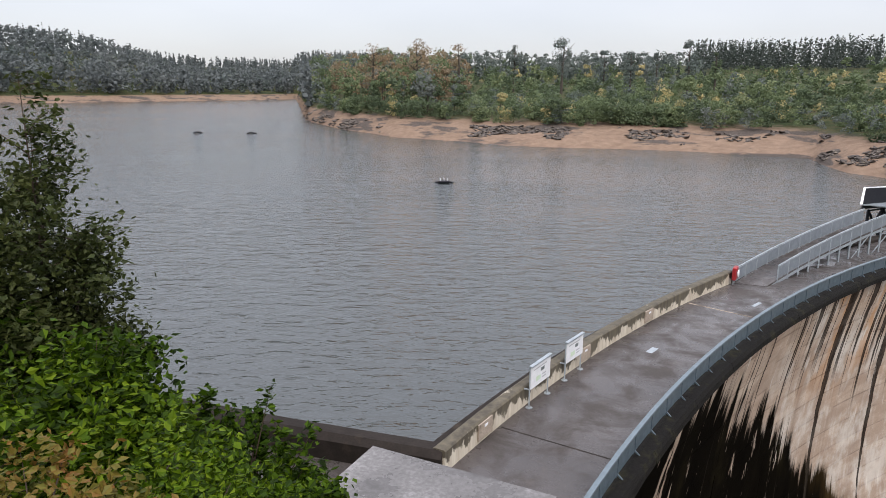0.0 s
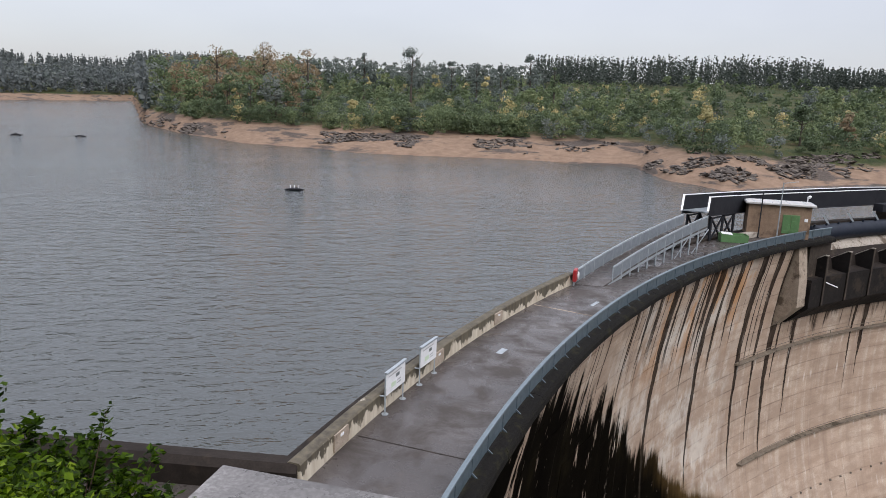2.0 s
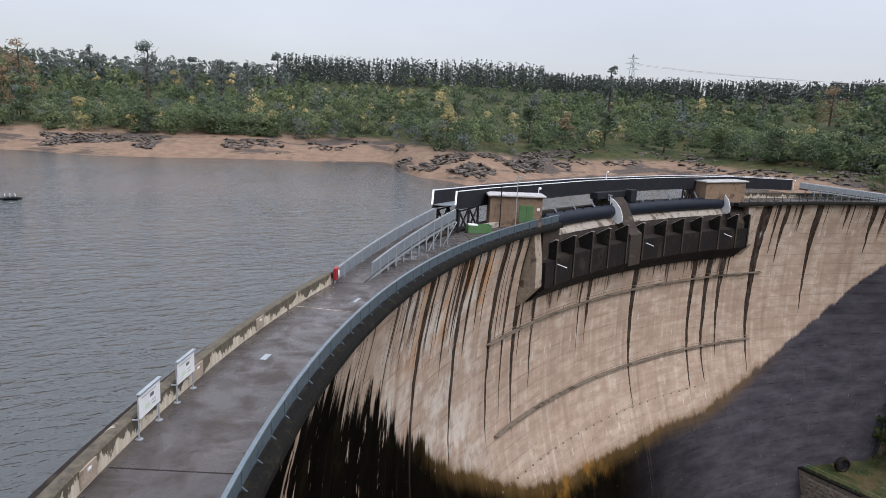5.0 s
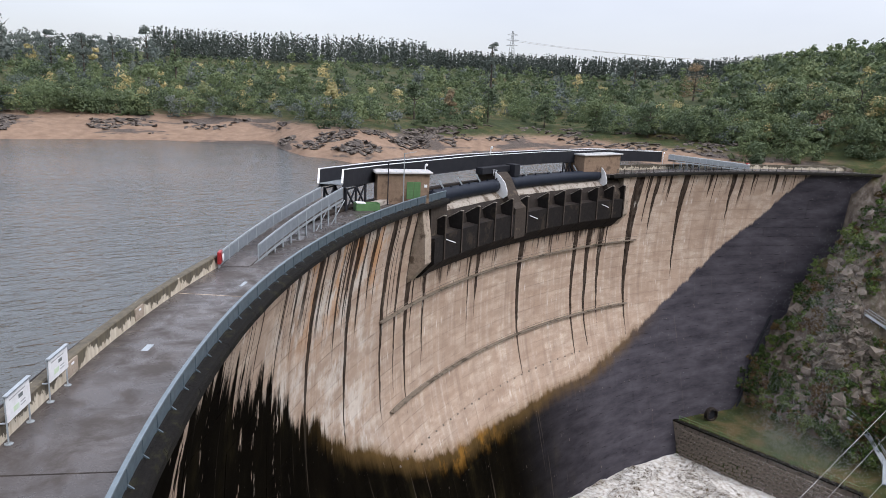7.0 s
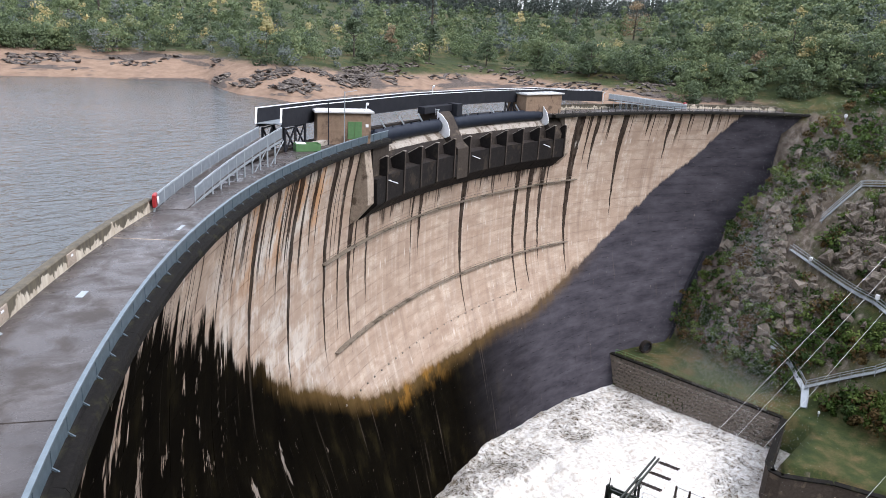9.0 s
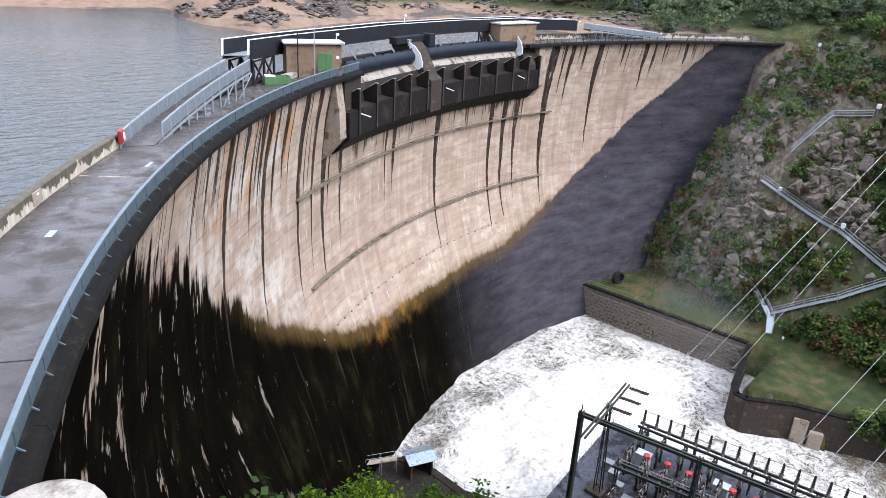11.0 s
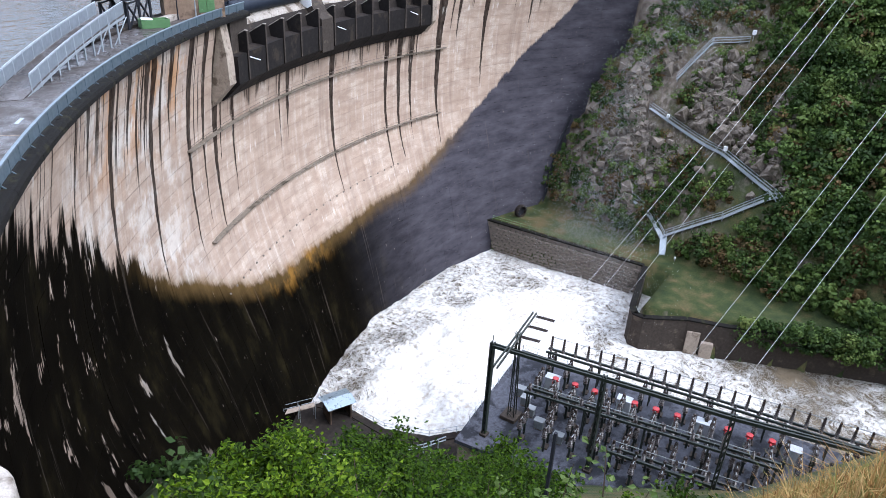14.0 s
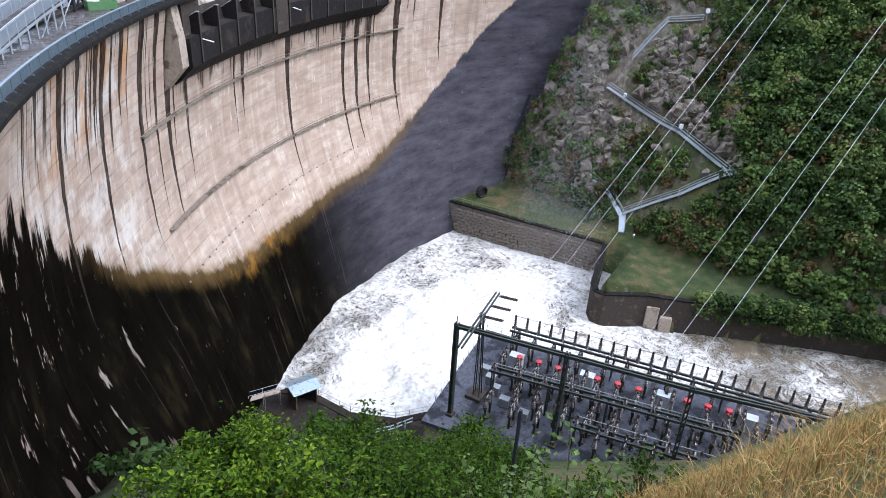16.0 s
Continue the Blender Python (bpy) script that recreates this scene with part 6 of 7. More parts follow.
for x in (-1.5, 1.5):
    bm = bmesh.new()
    bar_into(bm, (x, -1.2, 0), (x, -1.2, 2.95), 0.14)
    part("post", bm, M_BROWNCON, shed)
plank = thing("gangway", "grey plank gangway with rails against the dam face", "gangway", "", "", (54.8, 57.0, -51.4))
plank.rotation_euler.z = radians(-30)
bm = bmesh.new()
box_into(bm, (4.6, 0.9, 0.12), None, 0.02)
part("deck", bm, M_CON, plank)
bm = bmesh.new()
for y in (-0.42, 0.42):
    tube_into(bm, [(-2.2, y, 0.9), (2.2, y, 0.9)], 0.03, 5)
    for x in (-2.2, 0, 2.2):
        bar_into(bm, (x, y, -2.2), (x, y, 0.9), 0.06)
part("rails", bm, M_GALV, plank)
prail = thing("path_railing", "pale wooden handrail along the overgrown foot path", "railing", "", "structure")
PTS = [(40.0, 48.5), (44.0, 44.2), (48.6, 39.0), (53.3, 35.0), (56.0, 33.6)]
line = [Vector((x, y, -45.6)) for x, y in PTS]
for h in (0.0, 0.5):
    run_along("rail_bar", [v + Vector((0, 0, h)) for v in line], rect(-0.05, 0.05, 0.4, 0.5), M_GALV, prail)
for p, q in zip(line, line[1:]):
    for s in (0.0, 0.33, 0.66):
        bm = bmesh.new()
        c = p + (q - p) * s
        bar_into(bm, c - Vector((0, 0, 3.0)), c + Vector((0, 0, 1.0)), 0.1)
        part("post", bm, M_GALV, prail)

# ---- pylon far behind the forest ----
pyl = thing("pylon", "grey lattice power pylon above the distant forest", "pylon", "", "", (468.0, 451.0, ground_height(468, 451)))
top = 66.0 - ground_height(468, 451)
bm = bmesh.new()
for sx, sy in ((-1, -1), (1, -1), (1, 1), (-1, 1)):
    bar_into(bm, (3.0 * sx, 3.0 * sy, -1), (0.25 * sx, 0.25 * sy, top), 0.3)
for i in range(9):
    k0, k1 = i / 9, (i + 1) / 9
    w0, w1 = 3.0 - 2.75 * k0, 3.0 - 2.75 * k1
    bar_into(bm, (-w0, -w0, top * k0), (w1, -w1, top * k1), 0.18)
    bar_into(bm, (w0, -w0, top * k0), (-w1, -w1, top * k1), 0.18)
part("mast", bm, M_EQUIP, pyl)
for h, w in ((top - 3.5, 4.5), (top - 8.0, 6.0), (top - 12.5, 5.0)):
    bm = bmesh.new()
    bar_into(bm, (-w, 0, h), (w, 0, h), 0.3)
    bar_into(bm, (-w, 0, h), (0, 0, h + 1.6), 0.2)
    bar_into(bm, (w, 0, h), (0, 0, h + 1.6), 0.2)
    o = part("crossarm", bm, M_EQUIP, pyl)
    o.rotation_euler.z = radians(-40)
for k, w in enumerate((-5.5, 5.5)):
    wire = thing("overhead_line", "thin pale overhead conductor far above the forest", "power line", "distant lines")
    s, e = Vector((468 + w * 0.77, 451 - w * 0.64, 58.0)), Vector((560 + w * 0.77, 150 - w * 0.64, 44.0))
    bm = bmesh.new()
    tube_into(bm, [s + (e - s) * t - Vector((0, 0, 26 * t * (1 - t))) for t in [i / 12 for i in range(13)]], 0.16, 4)
    part("conductor", bm, M_WIRE, wire)

# ---- woods ----
M_BARK = plain("grey_bark", (0.085, 0.07, 0.055), (0.05, 0.042, 0.034), 2.0, 0.9, 0, 0.6, 0.02)
# green and needle tones hold some grey or lightening put in for haze
M_LEAF = leafy("mixed_green_leaves", (0.0798, 0.1033, 0.0586), (0.1121, 0.1490, 0.0751), (0.1558, 0.1977, 0.0970), (0.2157, 0.2434, 0.1231), patch=0.03)
M_LEAFDARK = leafy("dark_green_leaves", (0.0636, 0.0845, 0.0516), (0.0826, 0.1143, 0.0647), (0.1178, 0.1550, 0.0822), patch=0.05)
M_LEAFGOLD = leafy("yellowing_leaves", (0.215, 0.213, 0.105), (0.371, 0.332, 0.161), (0.526, 0.435, 0.218))
M_LEAFRUST = leafy("rusty_autumn_leaves", (0.122, 0.113, 0.074), (0.226, 0.173, 0.108), (0.330, 0.232, 0.142))
M_NEEDLE = leafy("spruce_needles", (0.0420, 0.0532, 0.0495), (0.0630, 0.0784, 0.0690), (0.0900, 0.1064, 0.0900))
# leaf green turned blue-grey, with distance haze put into the colour
M_LEAFGREY = leafy("haze_grey_leaves", (0.080, 0.100, 0.094), (0.124, 0.149, 0.136), (0.178, 0.198, 0.177), patch=0.02)


M_BANKLEAF = leafy("bright_bank_leaves", (0.0264, 0.0496, 0.0115), (0.0540, 0.0944, 0.0207), (0.0960, 0.1440, 0.0345), (0.1500, 0.1829, 0.0517), patch=0.10)
M_BANKDARK = leafy("dark_bank_leaves", (0.0132, 0.0283, 0.0069), (0.0276, 0.0531, 0.0126), (0.0540, 0.0885, 0.0207), patch=0.10)
M_TAN = leafy("withered_bank_shrubs", (0.045, 0.036, 0.014), (0.085, 0.060, 0.024), (0.135, 0.088, 0.035), patch=0.1)
# distance haze is put into these pale grey leaf tones
M_MIST = leafy("haze_paled_leaves", (0.085, 0.100, 0.100), (0.125, 0.142, 0.142), (0.165, 0.180, 0.175), patch=0.01)


def cards(rng, centres, size, flat=0.5, out=None):
    """Leaf sprays: a pointed quad at each centre, turned at random or roughly outwards."""
    n = len(centres)
    size = np.broadcast_to(np.asarray(size, float), (n,)) * rng.uniform(0.7, 1.3, n)
    d = rng.normal(size=(n, 3))
    d[:, 2] *= flat
    d /= np.linalg.norm(d, axis=1)[:, None]
    e = np.cross(d, rng.normal(size=(n, 3)))
    if out is not None:
        face = out + rng.normal(size=(n, 3)) * 0.38
        d = np.cross(face, d)
        d /= np.linalg.norm(d, axis=1)[:, None]
        e = np.cross(face, d)
    e /= np.linalg.norm(e, axis=1)[:, None]
    d, e = d * size[:, None], e * (size * rng.uniform(0.35, 0.6, n))[:, None]
    return np.stack([centres - d * 0.6, centres + e, centres + d * 0.6, centres - e], 1)


def crown_points(rng, n, h, w, low=0.25, lobes=9):
    """Points over the surface of a lumpy crown, denser outside."""
    zc = rng.uniform(low, 0.9, lobes)
    zc[0] = 0.88
    rad = 0.5 * w * np.sqrt(np.clip(1 - ((zc - 0.5) / 0.62) ** 2, 0.08, 1))
    ang = rng.uniform(0, 6.283, lobes)
    off = rad * rng.uniform(0.25, 0.75, lobes)
    off[0] *= 0.2
    c = np.stack([off * np.cos(ang), off * np.sin(ang), zc * h], 1)
    lr = w * rng.uniform(0.17, 0.30, lobes)
    k = rng.integers(0, lobes, n)
    p = rng.normal(size=(n, 3))
    p /= np.linalg.norm(p, axis=1)[:, None]
    p *= (rng.uniform(0.35, 1.0, n) ** 0.45)[:, None]
    p[:, 2] = np.where(p[:, 2] < -0.3, p[:, 2] * 0.5, p[:, 2])
    return c[k] + p * lr[k][:, None] * np.array([1, 1, 0.85]), p + np.array([0, 0, 0.25])


def spruce_points(rng, n, h, w):
    z = h * (1 - rng.uniform(0, 1, n) ** 0.62 * 0.93)
    tier = 0.75 + 0.25 * np.cos(z / h * 55)
    r = 0.5 * w * (1 - z / h) ** 0.85 * tier * rng.uniform(0.45, 1.0, n) + 0.05
    a = rng.uniform(0, 6.283, n)
    return np.stack([r * np.cos(a), r * np.sin(a), z - 0.12 * r], 1), None


def wood_into(bm, rng, h, w, bare=0.3, limbs=7, r=None):
    """A tapered trunk with limbs."""
    r = r or 0.022 * h
    lean = rng.normal(0, 0.02 * h, 2)
    spine = [Vector((lean[0] * t * t, lean[1] * t * t, h * 0.93 * t - 0.3 * (t == 0))) for t in (0, 0.25, 0.5, 0.75, 1.0)]
    tube_into(bm, spine, [r * 1.25, r, r * 0.75, r * 0.45, r * 0.12], 6)
    for i in range(limbs):
        t = rng.uniform(bare, 0.85)
        a = rng.uniform(0, 6.283)
        base = Vector((lean[0] * t * t, lean[1] * t * t, h * 0.93 * t))
        ln = w * rng.uniform(0.28, 0.45)
        tip = base + Vector((math.cos(a) * ln, math.sin(a) * ln, ln * rng.uniform(0.4, 1.0)))
        mid = (base + tip) / 2 + Vector((0, 0, -0.08 * ln))
        tube_into(bm, [base, mid, tip], [r * 0.4, r * 0.25, r * 0.06], 5)


def tree(name, seed, at, h, w, leaf, n, size, label, low=0.25, group="", bare=0.3, lobes=9, kind="broad"):
    rng = np.random.default_rng(seed)
    t = thing(name, label, "tree", group, "", at)
    bm = bmesh.new()
    wood_into(bm, rng, h, w, bare, 8)
    part("trunk", bm, M_BARK, t)
    pts, out = spruce_points(rng, n, h, w) if kind == "spruce" else crown_points(rng, n, h, w, low, lobes)
    quads("crown", cards(rng, pts, size, 0.5, out), leaf, t)
    return t


def place(brg, d):
    x, y = d * math.sin(radians(brg)), d * math.cos(radians(brg))
    return Vector((x, y, ground_height(x, y) - 0.15))


class Stand:
    """Gathers a whole wood into one body of loose leaf sprays."""

    def __init__(self, seed):
        self.rng, self.rows = np.random.default_rng(seed), []

    def broad(self, p, h, w, n, size, low=0.12, lobes=7):
        pts, out = crown_points(self.rng, n, h, w, low, lobes)
        self.rows.append(cards(self.rng, pts, size, 0.5, out) + np.asarray(p)[None, None])

    def spruce(self, p, h, w, n, size):
        self.rows.append(cards(self.rng, spruce_points(self.rng, n, h, w)[0], size, 0.35) + np.asarray(p)[None, None])

    def stem(self, p, h, r):
        q = np.array([[-r, 0, -0.5], [r, 0, -0.5], [r * 0.3, 0, h], [-r * 0.3, 0, h]])
        s = q[:, [1, 0, 2]]
        self.rows.append(np.stack([q, s]) + np.asarray(p)[None, None])

    def build(self, name, material, label, category):
        return tagged(quads(name, np.concatenate(self.rows), material), label, category, "", "stuff")


def shore_woods():
    rng = np.random.default_rng(21)
    green, dark, gold, rust, grey, needle = (Stand(s) for s in (1, 2, 3, 4, 5, 6))
    stems, leafy_bank, dark_bank, mist, tan = Stand(7), Stand(8), Stand(9), Stand(10), Stand(11)
    # scrub and young trees behind the shore, from the headland round to the right abutment
    for _ in range(2950):
        brg = rng.uniform(-10.2, 82)
        s = 14 + 380 * rng.uniform(0, 1) ** 1.9
        d = lerp(brg, SHORE) + s
        p = place(brg, d)
        if brg > 66 and s < 40 and p.x < 190 and rng.uniform() < 0.4:
            continue
        if 27 < brg < 56 and s < 34 and rng.uniform() < 0.75:
            continue
        far = d > 330
        tall = rng.uniform()
        if brg < 2 and s > 26:
            h = rng.uniform(9, 15) + (6 * rng.uniform() if s > 45 else 0)
            w = h * rng.uniform(0.45, 0.65)
            if h > 12:
                stems.stem(p, h * 0.8, 0.16)
        elif brg > 64:
            h = rng.uniform(7, 12) if s > 22 else rng.uniform(4, 8)
            w = h * rng.uniform(0.6, 0.85)
        elif tall > 0.97 - 0.30 * smooth01(noise.noise((p.x * 0.016, p.y * 0.016, 15)) * 2.5):
            h, w = rng.uniform(7.5, 12.5), rng.uniform(5, 9)
        elif s > 60 and noise.noise((p.x * 0.012, p.y * 0.012, 17)) > 0.28:
            continue
        else:
            h, w = rng.uniform(2.5, 6.0) + 1.2 * (s < 45), rng.uniform(4.0, 7.5)
        n = int((70 if far else 170 if d > 245 else 250) * (1 + (h > 8) * 0.7))
        size = (0.9 if far else 0.55 if d > 245 else 0.42) * (1.2 if h > 8 else 1.0)
        pick = rng.uniform()
        patch = 0.5 + 0.5 * noise.noise((p.x * 0.02, p.y * 0.02, 11))
        if brg < 2 and -9 < brg and pick < 0.42 and s > 40:
            st = rust
        elif pick < 0.035:
            st = gold
        elif pick < 0.30 + 0.3 * patch:
            st = dark
        elif pick < 0.88:
            st = green
        else:
            st = grey
        st.broad(p, h, w, n, size)
    # tall wood right of the pylon and over the right abutment
    for _ in range(330):
        brg, s = rng.uniform(62, 88), rng.uniform(50, 330)
        p = place(brg, lerp(brg, SHORE) + s)
        h = rng.uniform(10, 15)
        (dark if rng.uniform() < 0.6 else green).broad(p, h, h * rng.uniform(0.45, 0.6), 150, 1.0, 0.15)
    # trees down to the end of the crest road
    for _ in range(90):
        brg, d = rng.uniform(63.5, 84), rng.uniform(172, 200)
        p = place(brg, d)
        if math.hypot(p.x - CX, p.y - CY) < RL + 9.5:
            continue
        h = rng.uniform(4.0, 9.0)
        (dark if rng.uniform() < 0.5 else green).broad(p, h, h * rng.uniform(0.7, 0.95), 420, 0.42, 0.05)
    # spruce plantation on the ridge
    for _ in range(1900):
        brg, d = rng.uniform(19, 74), rng.uniform(560, 760)
        p = place(brg, d)
        h = rng.uniform(15, 20.5) * (1.0 + 0.25 * smooth01((40 - abs(brg - 34)) / 20) - 0.35 * (brg > 39.5))
        needle.spruce(p, h, h * 0.30, 50, 1.35)
    # dark wood behind the headland
    for _ in range(420):
        brg, d = rng.uniform(-9.5, 20), rng.uniform(400, 620)
        h = rng.uniform(10, 17)
        if rng.uniform() < 0.22:
            needle.spruce(place(brg, d), h, h * 0.34, 46, 1.3)
        else:
            grey.broad(place(brg, d), h, h * 0.5, 80, 1.2, 0.2)
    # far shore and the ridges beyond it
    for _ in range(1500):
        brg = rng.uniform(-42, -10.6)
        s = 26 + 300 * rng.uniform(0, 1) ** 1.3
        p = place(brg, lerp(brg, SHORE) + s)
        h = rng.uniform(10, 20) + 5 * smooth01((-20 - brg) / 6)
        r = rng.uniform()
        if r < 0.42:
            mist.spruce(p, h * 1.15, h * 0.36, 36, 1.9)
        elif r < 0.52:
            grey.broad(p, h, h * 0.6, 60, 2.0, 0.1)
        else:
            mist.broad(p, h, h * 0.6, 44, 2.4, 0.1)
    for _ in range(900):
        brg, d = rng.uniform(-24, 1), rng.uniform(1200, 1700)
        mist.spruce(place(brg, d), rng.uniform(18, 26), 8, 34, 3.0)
    # river bank hedge and the wooded right slope below the dam
    for _ in range(3300):
        y = rng.uniform(-30, 62) if rng.uniform() < 0.72 else rng.uniform(8, 62)
        x = lerp(y, BACK) + 1 + 75 * rng.uniform(0, 1) ** 1.2
        wooded = smooth01((22 - y + 0.25 * (x - 140)) / 16)
        if off_stairs(x, y) < 2.2:
            continue
        z = ground_height(x, y)
        if (z > -1 and rng.uniform() < 0.3) or (math.hypot(x - CX, y - CY) > RL - 2.5 and y > 20):
            continue
        if rng.uniform() < wooded:
            h = rng.uniform(3.5, 8.0)
            if x - lerp(y, BACK) < 6:
                h *= 0.5
            n, size, w = 170, 0.56, h * rng.uniform(0.75, 1.0)
        else:
            h, n, size = rng.uniform(0.8, 3.4), 110, 0.46
            w = h * rng.uniform(1.1, 1.7)
        r = rng.uniform()
        st = tan if r < (0.05 if wooded > 0.5 else 0.2) else dark_bank if r < 0.55 else leafy_bank
        st.broad((x, y, z - 0.2), h, w, n, size, 0.05)
    for _ in range(150):
        y = rng.uniform(-24, 11)
        x = lerp(y, ((-60, 128.0), (-18, 123.8), (1.4, 117.2), (13, 113.0))) + rng.uniform(-1.4, 1.6)
        (dark_bank if rng.uniform() < 0.7 else leafy_bank).broad((x, y, TERRACE - 2.6), rng.uniform(3.0, 5.0), rng.uniform(2.5, 4.4), 150, 0.40, 0.0)
    green.build("scrub", M_LEAF, "dense green scrub and young trees on the banks", "scrub")
    dark.build("scrub", M_LEAFDARK, "dense dark green scrub and trees on the banks", "scrub")
    gold.build("scrub", M_LEAFGOLD, "yellowing young trees among the scrub", "scrub")
    rust.build("autumn_trees", M_LEAFRUST, "rusty autumn trees on the wooded banks", "trees")
    grey.build("distant_trees", M_LEAFGREY, "greyish green distant broadleaf woods", "trees")
    leafy_bank.build("scrub", M_BANKLEAF, "bright green shrubs and small trees on the gorge side", "scrub")
    dark_bank.build("scrub", M_BANKDARK, "dark green shrubs and small trees on the gorge side", "scrub")
    tan.build("scrub", M_TAN, "withered brownish shrubs on the gorge side", "scrub")
    mist.build("distant_trees", M_MIST, "far-shore woods in haze-paled leaf colours", "trees")
    needle.build("spruce_forest", M_NEEDLE, "dark distant spruce forest on the ridges", "forest")
    stems.build("stems", M_BARK, "slender bare stems of the headland wood", "trees")


shore_woods()
# trees that stand out against the sky or the scrub
for i, (brg, d, el, w, leaf, low, lab) in enumerate((
        (1.3, 275, 3.5, 8.0, M_LEAFRUST, 0.3, "tall thinning birch with rusty leaves"), (-2.0, 285, 3.9, 12, M_LEAFRUST, 0.2, "broad rusty autumn tree on the headland"), (-5.5, 300, 3.4, 13, M_LEAFRUST, 0.15, "broad autumn tree on the headland"),
        (5.6, 330, 3.5, 4.5, M_LEAFGREY, 0.55, "slender tall tree with a small crown"), (9.3, 320, 3.9, 10, M_LEAFGREY, 0.5, "tall open-crowned tree above the scrub"), (12.5, 350, 2.95, 6.5, M_LEAFGREY, 0.45, "slender tree above the scrub"),
        (14.5, 350, 2.95, 6.0, M_LEAFGREY, 0.35, "slender tree above the scrub"), (16.4, 350, 2.9, 3.6, M_LEAFGREY, 0.5, "thin sparse tree above the scrub"), (18.7, 300, 3.8, 6.0, M_LEAFGREY, 0.6, "tall bare-stemmed tree with a tufted crown"),
        (44.6, 330, 4.0, 5.0, M_LEAFGREY, 0.35, "slender tall tree before the plantation"), (60.0, 330, 2.8, 11, M_LEAFRUST, 0.3, "orange autumn tree at the wood's edge"), (55.6, 380, 3.0, 4.0, M_LEAFGREY, 0.4, "thin dark tree above the wood"),
        (20.6, 330, 2.9, 3.0, M_LEAFDARK, 0.3, "narrow dark tree above the scrub"))):
    p = place(brg, d)
    h = EYE + d * math.tan(radians(el)) - p.z
    tree("tree", 40 + i, p, h, w * 1.15, leaf, 1000, 0.55, lab, low * 0.6, "", low, 14)
for i, (brg, d, h, w, leaf, lab) in enumerate((
        (32.0, 196, 9.0, 5.0, M_LEAFGOLD, "yellow-leaved young tree on the shore"), (4.6, 226, 8.0, 4.5, M_LEAFGOLD, "yellow-leaved young tree on the shore"), (-2.2, 250, 6.0, 4.0, M_LEAFGOLD, "small yellow tree on the shore"),
        (38.6, 205, 11.0, 7.0, M_LEAFDARK, "dark green tree on the lake shore"), (44.5, 215, 10.5, 6.5, M_LEAFDARK, "dark green tree on the lake shore"), (41.5, 212, 9.0, 4.5, M_LEAFRUST, "brownish young tree on the lake shore"),
        (30.8, 190, 5.0, 5.0, M_LEAF, "rounded green bush on the shore"), (34.0, 188, 5.0, 4.5, M_LEAF, "rounded green bush on the shore"), (49.0, 222, 9.0, 7.0, M_LEAFDARK, "dark green tree on the lake shore"),
        (53.0, 212, 9.0, 7.0, M_LEAF, "green tree on the lake shore"), (57.0, 200, 9.0, 7.5, M_LEAFDARK, "dark green tree on the lake shore"), (61.0, 200, 8.0, 6.0, M_LEAFDARK, "dark green tree by the dam's end"),
        (64.8, 205, 8.0, 8.0, M_LEAF, "green tree by the dam's end"), (67.5, 212, 13.0, 11.0, M_LEAF, "large green tree by the dam's end"), (71.0, 205, 14.0, 11.0, M_LEAFDARK, "large dark green tree by the dam's end"),
        (73.5, 200, 11.0, 8.0, M_LEAF, "green tree by the dam's end"), (76.0, 196, 12.0, 10.0, M_LEAFDARK, "large dark green tree by the dam's end"), (69.0, 198, 7.0, 5.5, M_LEAFRUST, "brownish young tree by the dam's end"))):
    tree("tree", 80 + i, place(brg, d), h, w, leaf, 900, 0.50, lab, 0.15, "", 0.2, 10)
# dark rocks on the drawn-down shore
rock_rng = random.Random(31)
shards = []
for k in range(5):
    bm = bmesh.new()
    bmesh.ops.create_icosphere(bm, subdivisions=1, radius=1.0)
    for vtx in bm.verts:
        vtx.co *= 0.75 + 0.5 * noise.noise(vtx.co * 1.3 + Vector((7 * k, 0, 0)))
        vtx.co.z *= 0.34
    shards.append(bm)
M_ROCK = mossy_concrete("slaty_rock", (0.13, 0.112, 0.10), (0.05, 0.042, 0.038), (0.21, 0.175, 0.14), 0.3, 1.2)
bank = bmesh.new()
for b0, b1, n, s0, s1 in ((-10.9, -5, 420, 0.5, 16), (2, 10, 620, 6, 20), (14.5, 19, 260, 3, 18), (21, 26, 120, 10, 22), (28.0, 42, 1300, 4, 24), (42, 66, 620, 8, 26), (24.0, 26.0, 6, -4, 1), (11, 14, 14, 12, 20)):
    for _ in range(n):
        brg, s = rock_rng.uniform(b0, b1), rock_rng.uniform(s0, s1)
        d = lerp(brg, SHORE) + s - 9
        x, y = d * math.sin(radians(brg)), d * math.cos(radians(brg))
        if noise.noise((x * 0.10, y * 0.10, 33)) < -0.05:
            continue
        size = rock_rng.uniform(0.25, 1.15)
        m = Matrix.Translation((x, y, ground_height(x, y) + 0.1 * size)) @ Euler((rock_rng.uniform(-0.4, 0.4), rock_rng.uniform(-0.4, 0.4), rock_rng.uniform(0, 6.28))).to_matrix().to_4x4() @ Matrix.Diagonal((size * rock_rng.uniform(1, 2), size, size, 1))
        src = shards[rock_rng.randrange(5)]
        vs = [bank.verts.new(m @ vtx.co) for vtx in src.verts]
        src.verts.index_update()
        for fc in src.faces:
            bank.faces.new([vs[q.index] for q in fc.verts])
tagged(part("shore_rocks", bank, M_ROCK), "dark slaty rocks scattered on the clay shore", "rocks", "", "stuff")
flakes = []
for k in range(6):
    bm = bmesh.new()
    box_into(bm, (2.0, 1.6, 1.6), None, 0.28)
    for vtx in bm.verts:
        vtx.co += Vector([rock_rng.uniform(-0.28, 0.28) for _ in range(3)])
    bm.verts.index_update()
    flakes.append(bm)
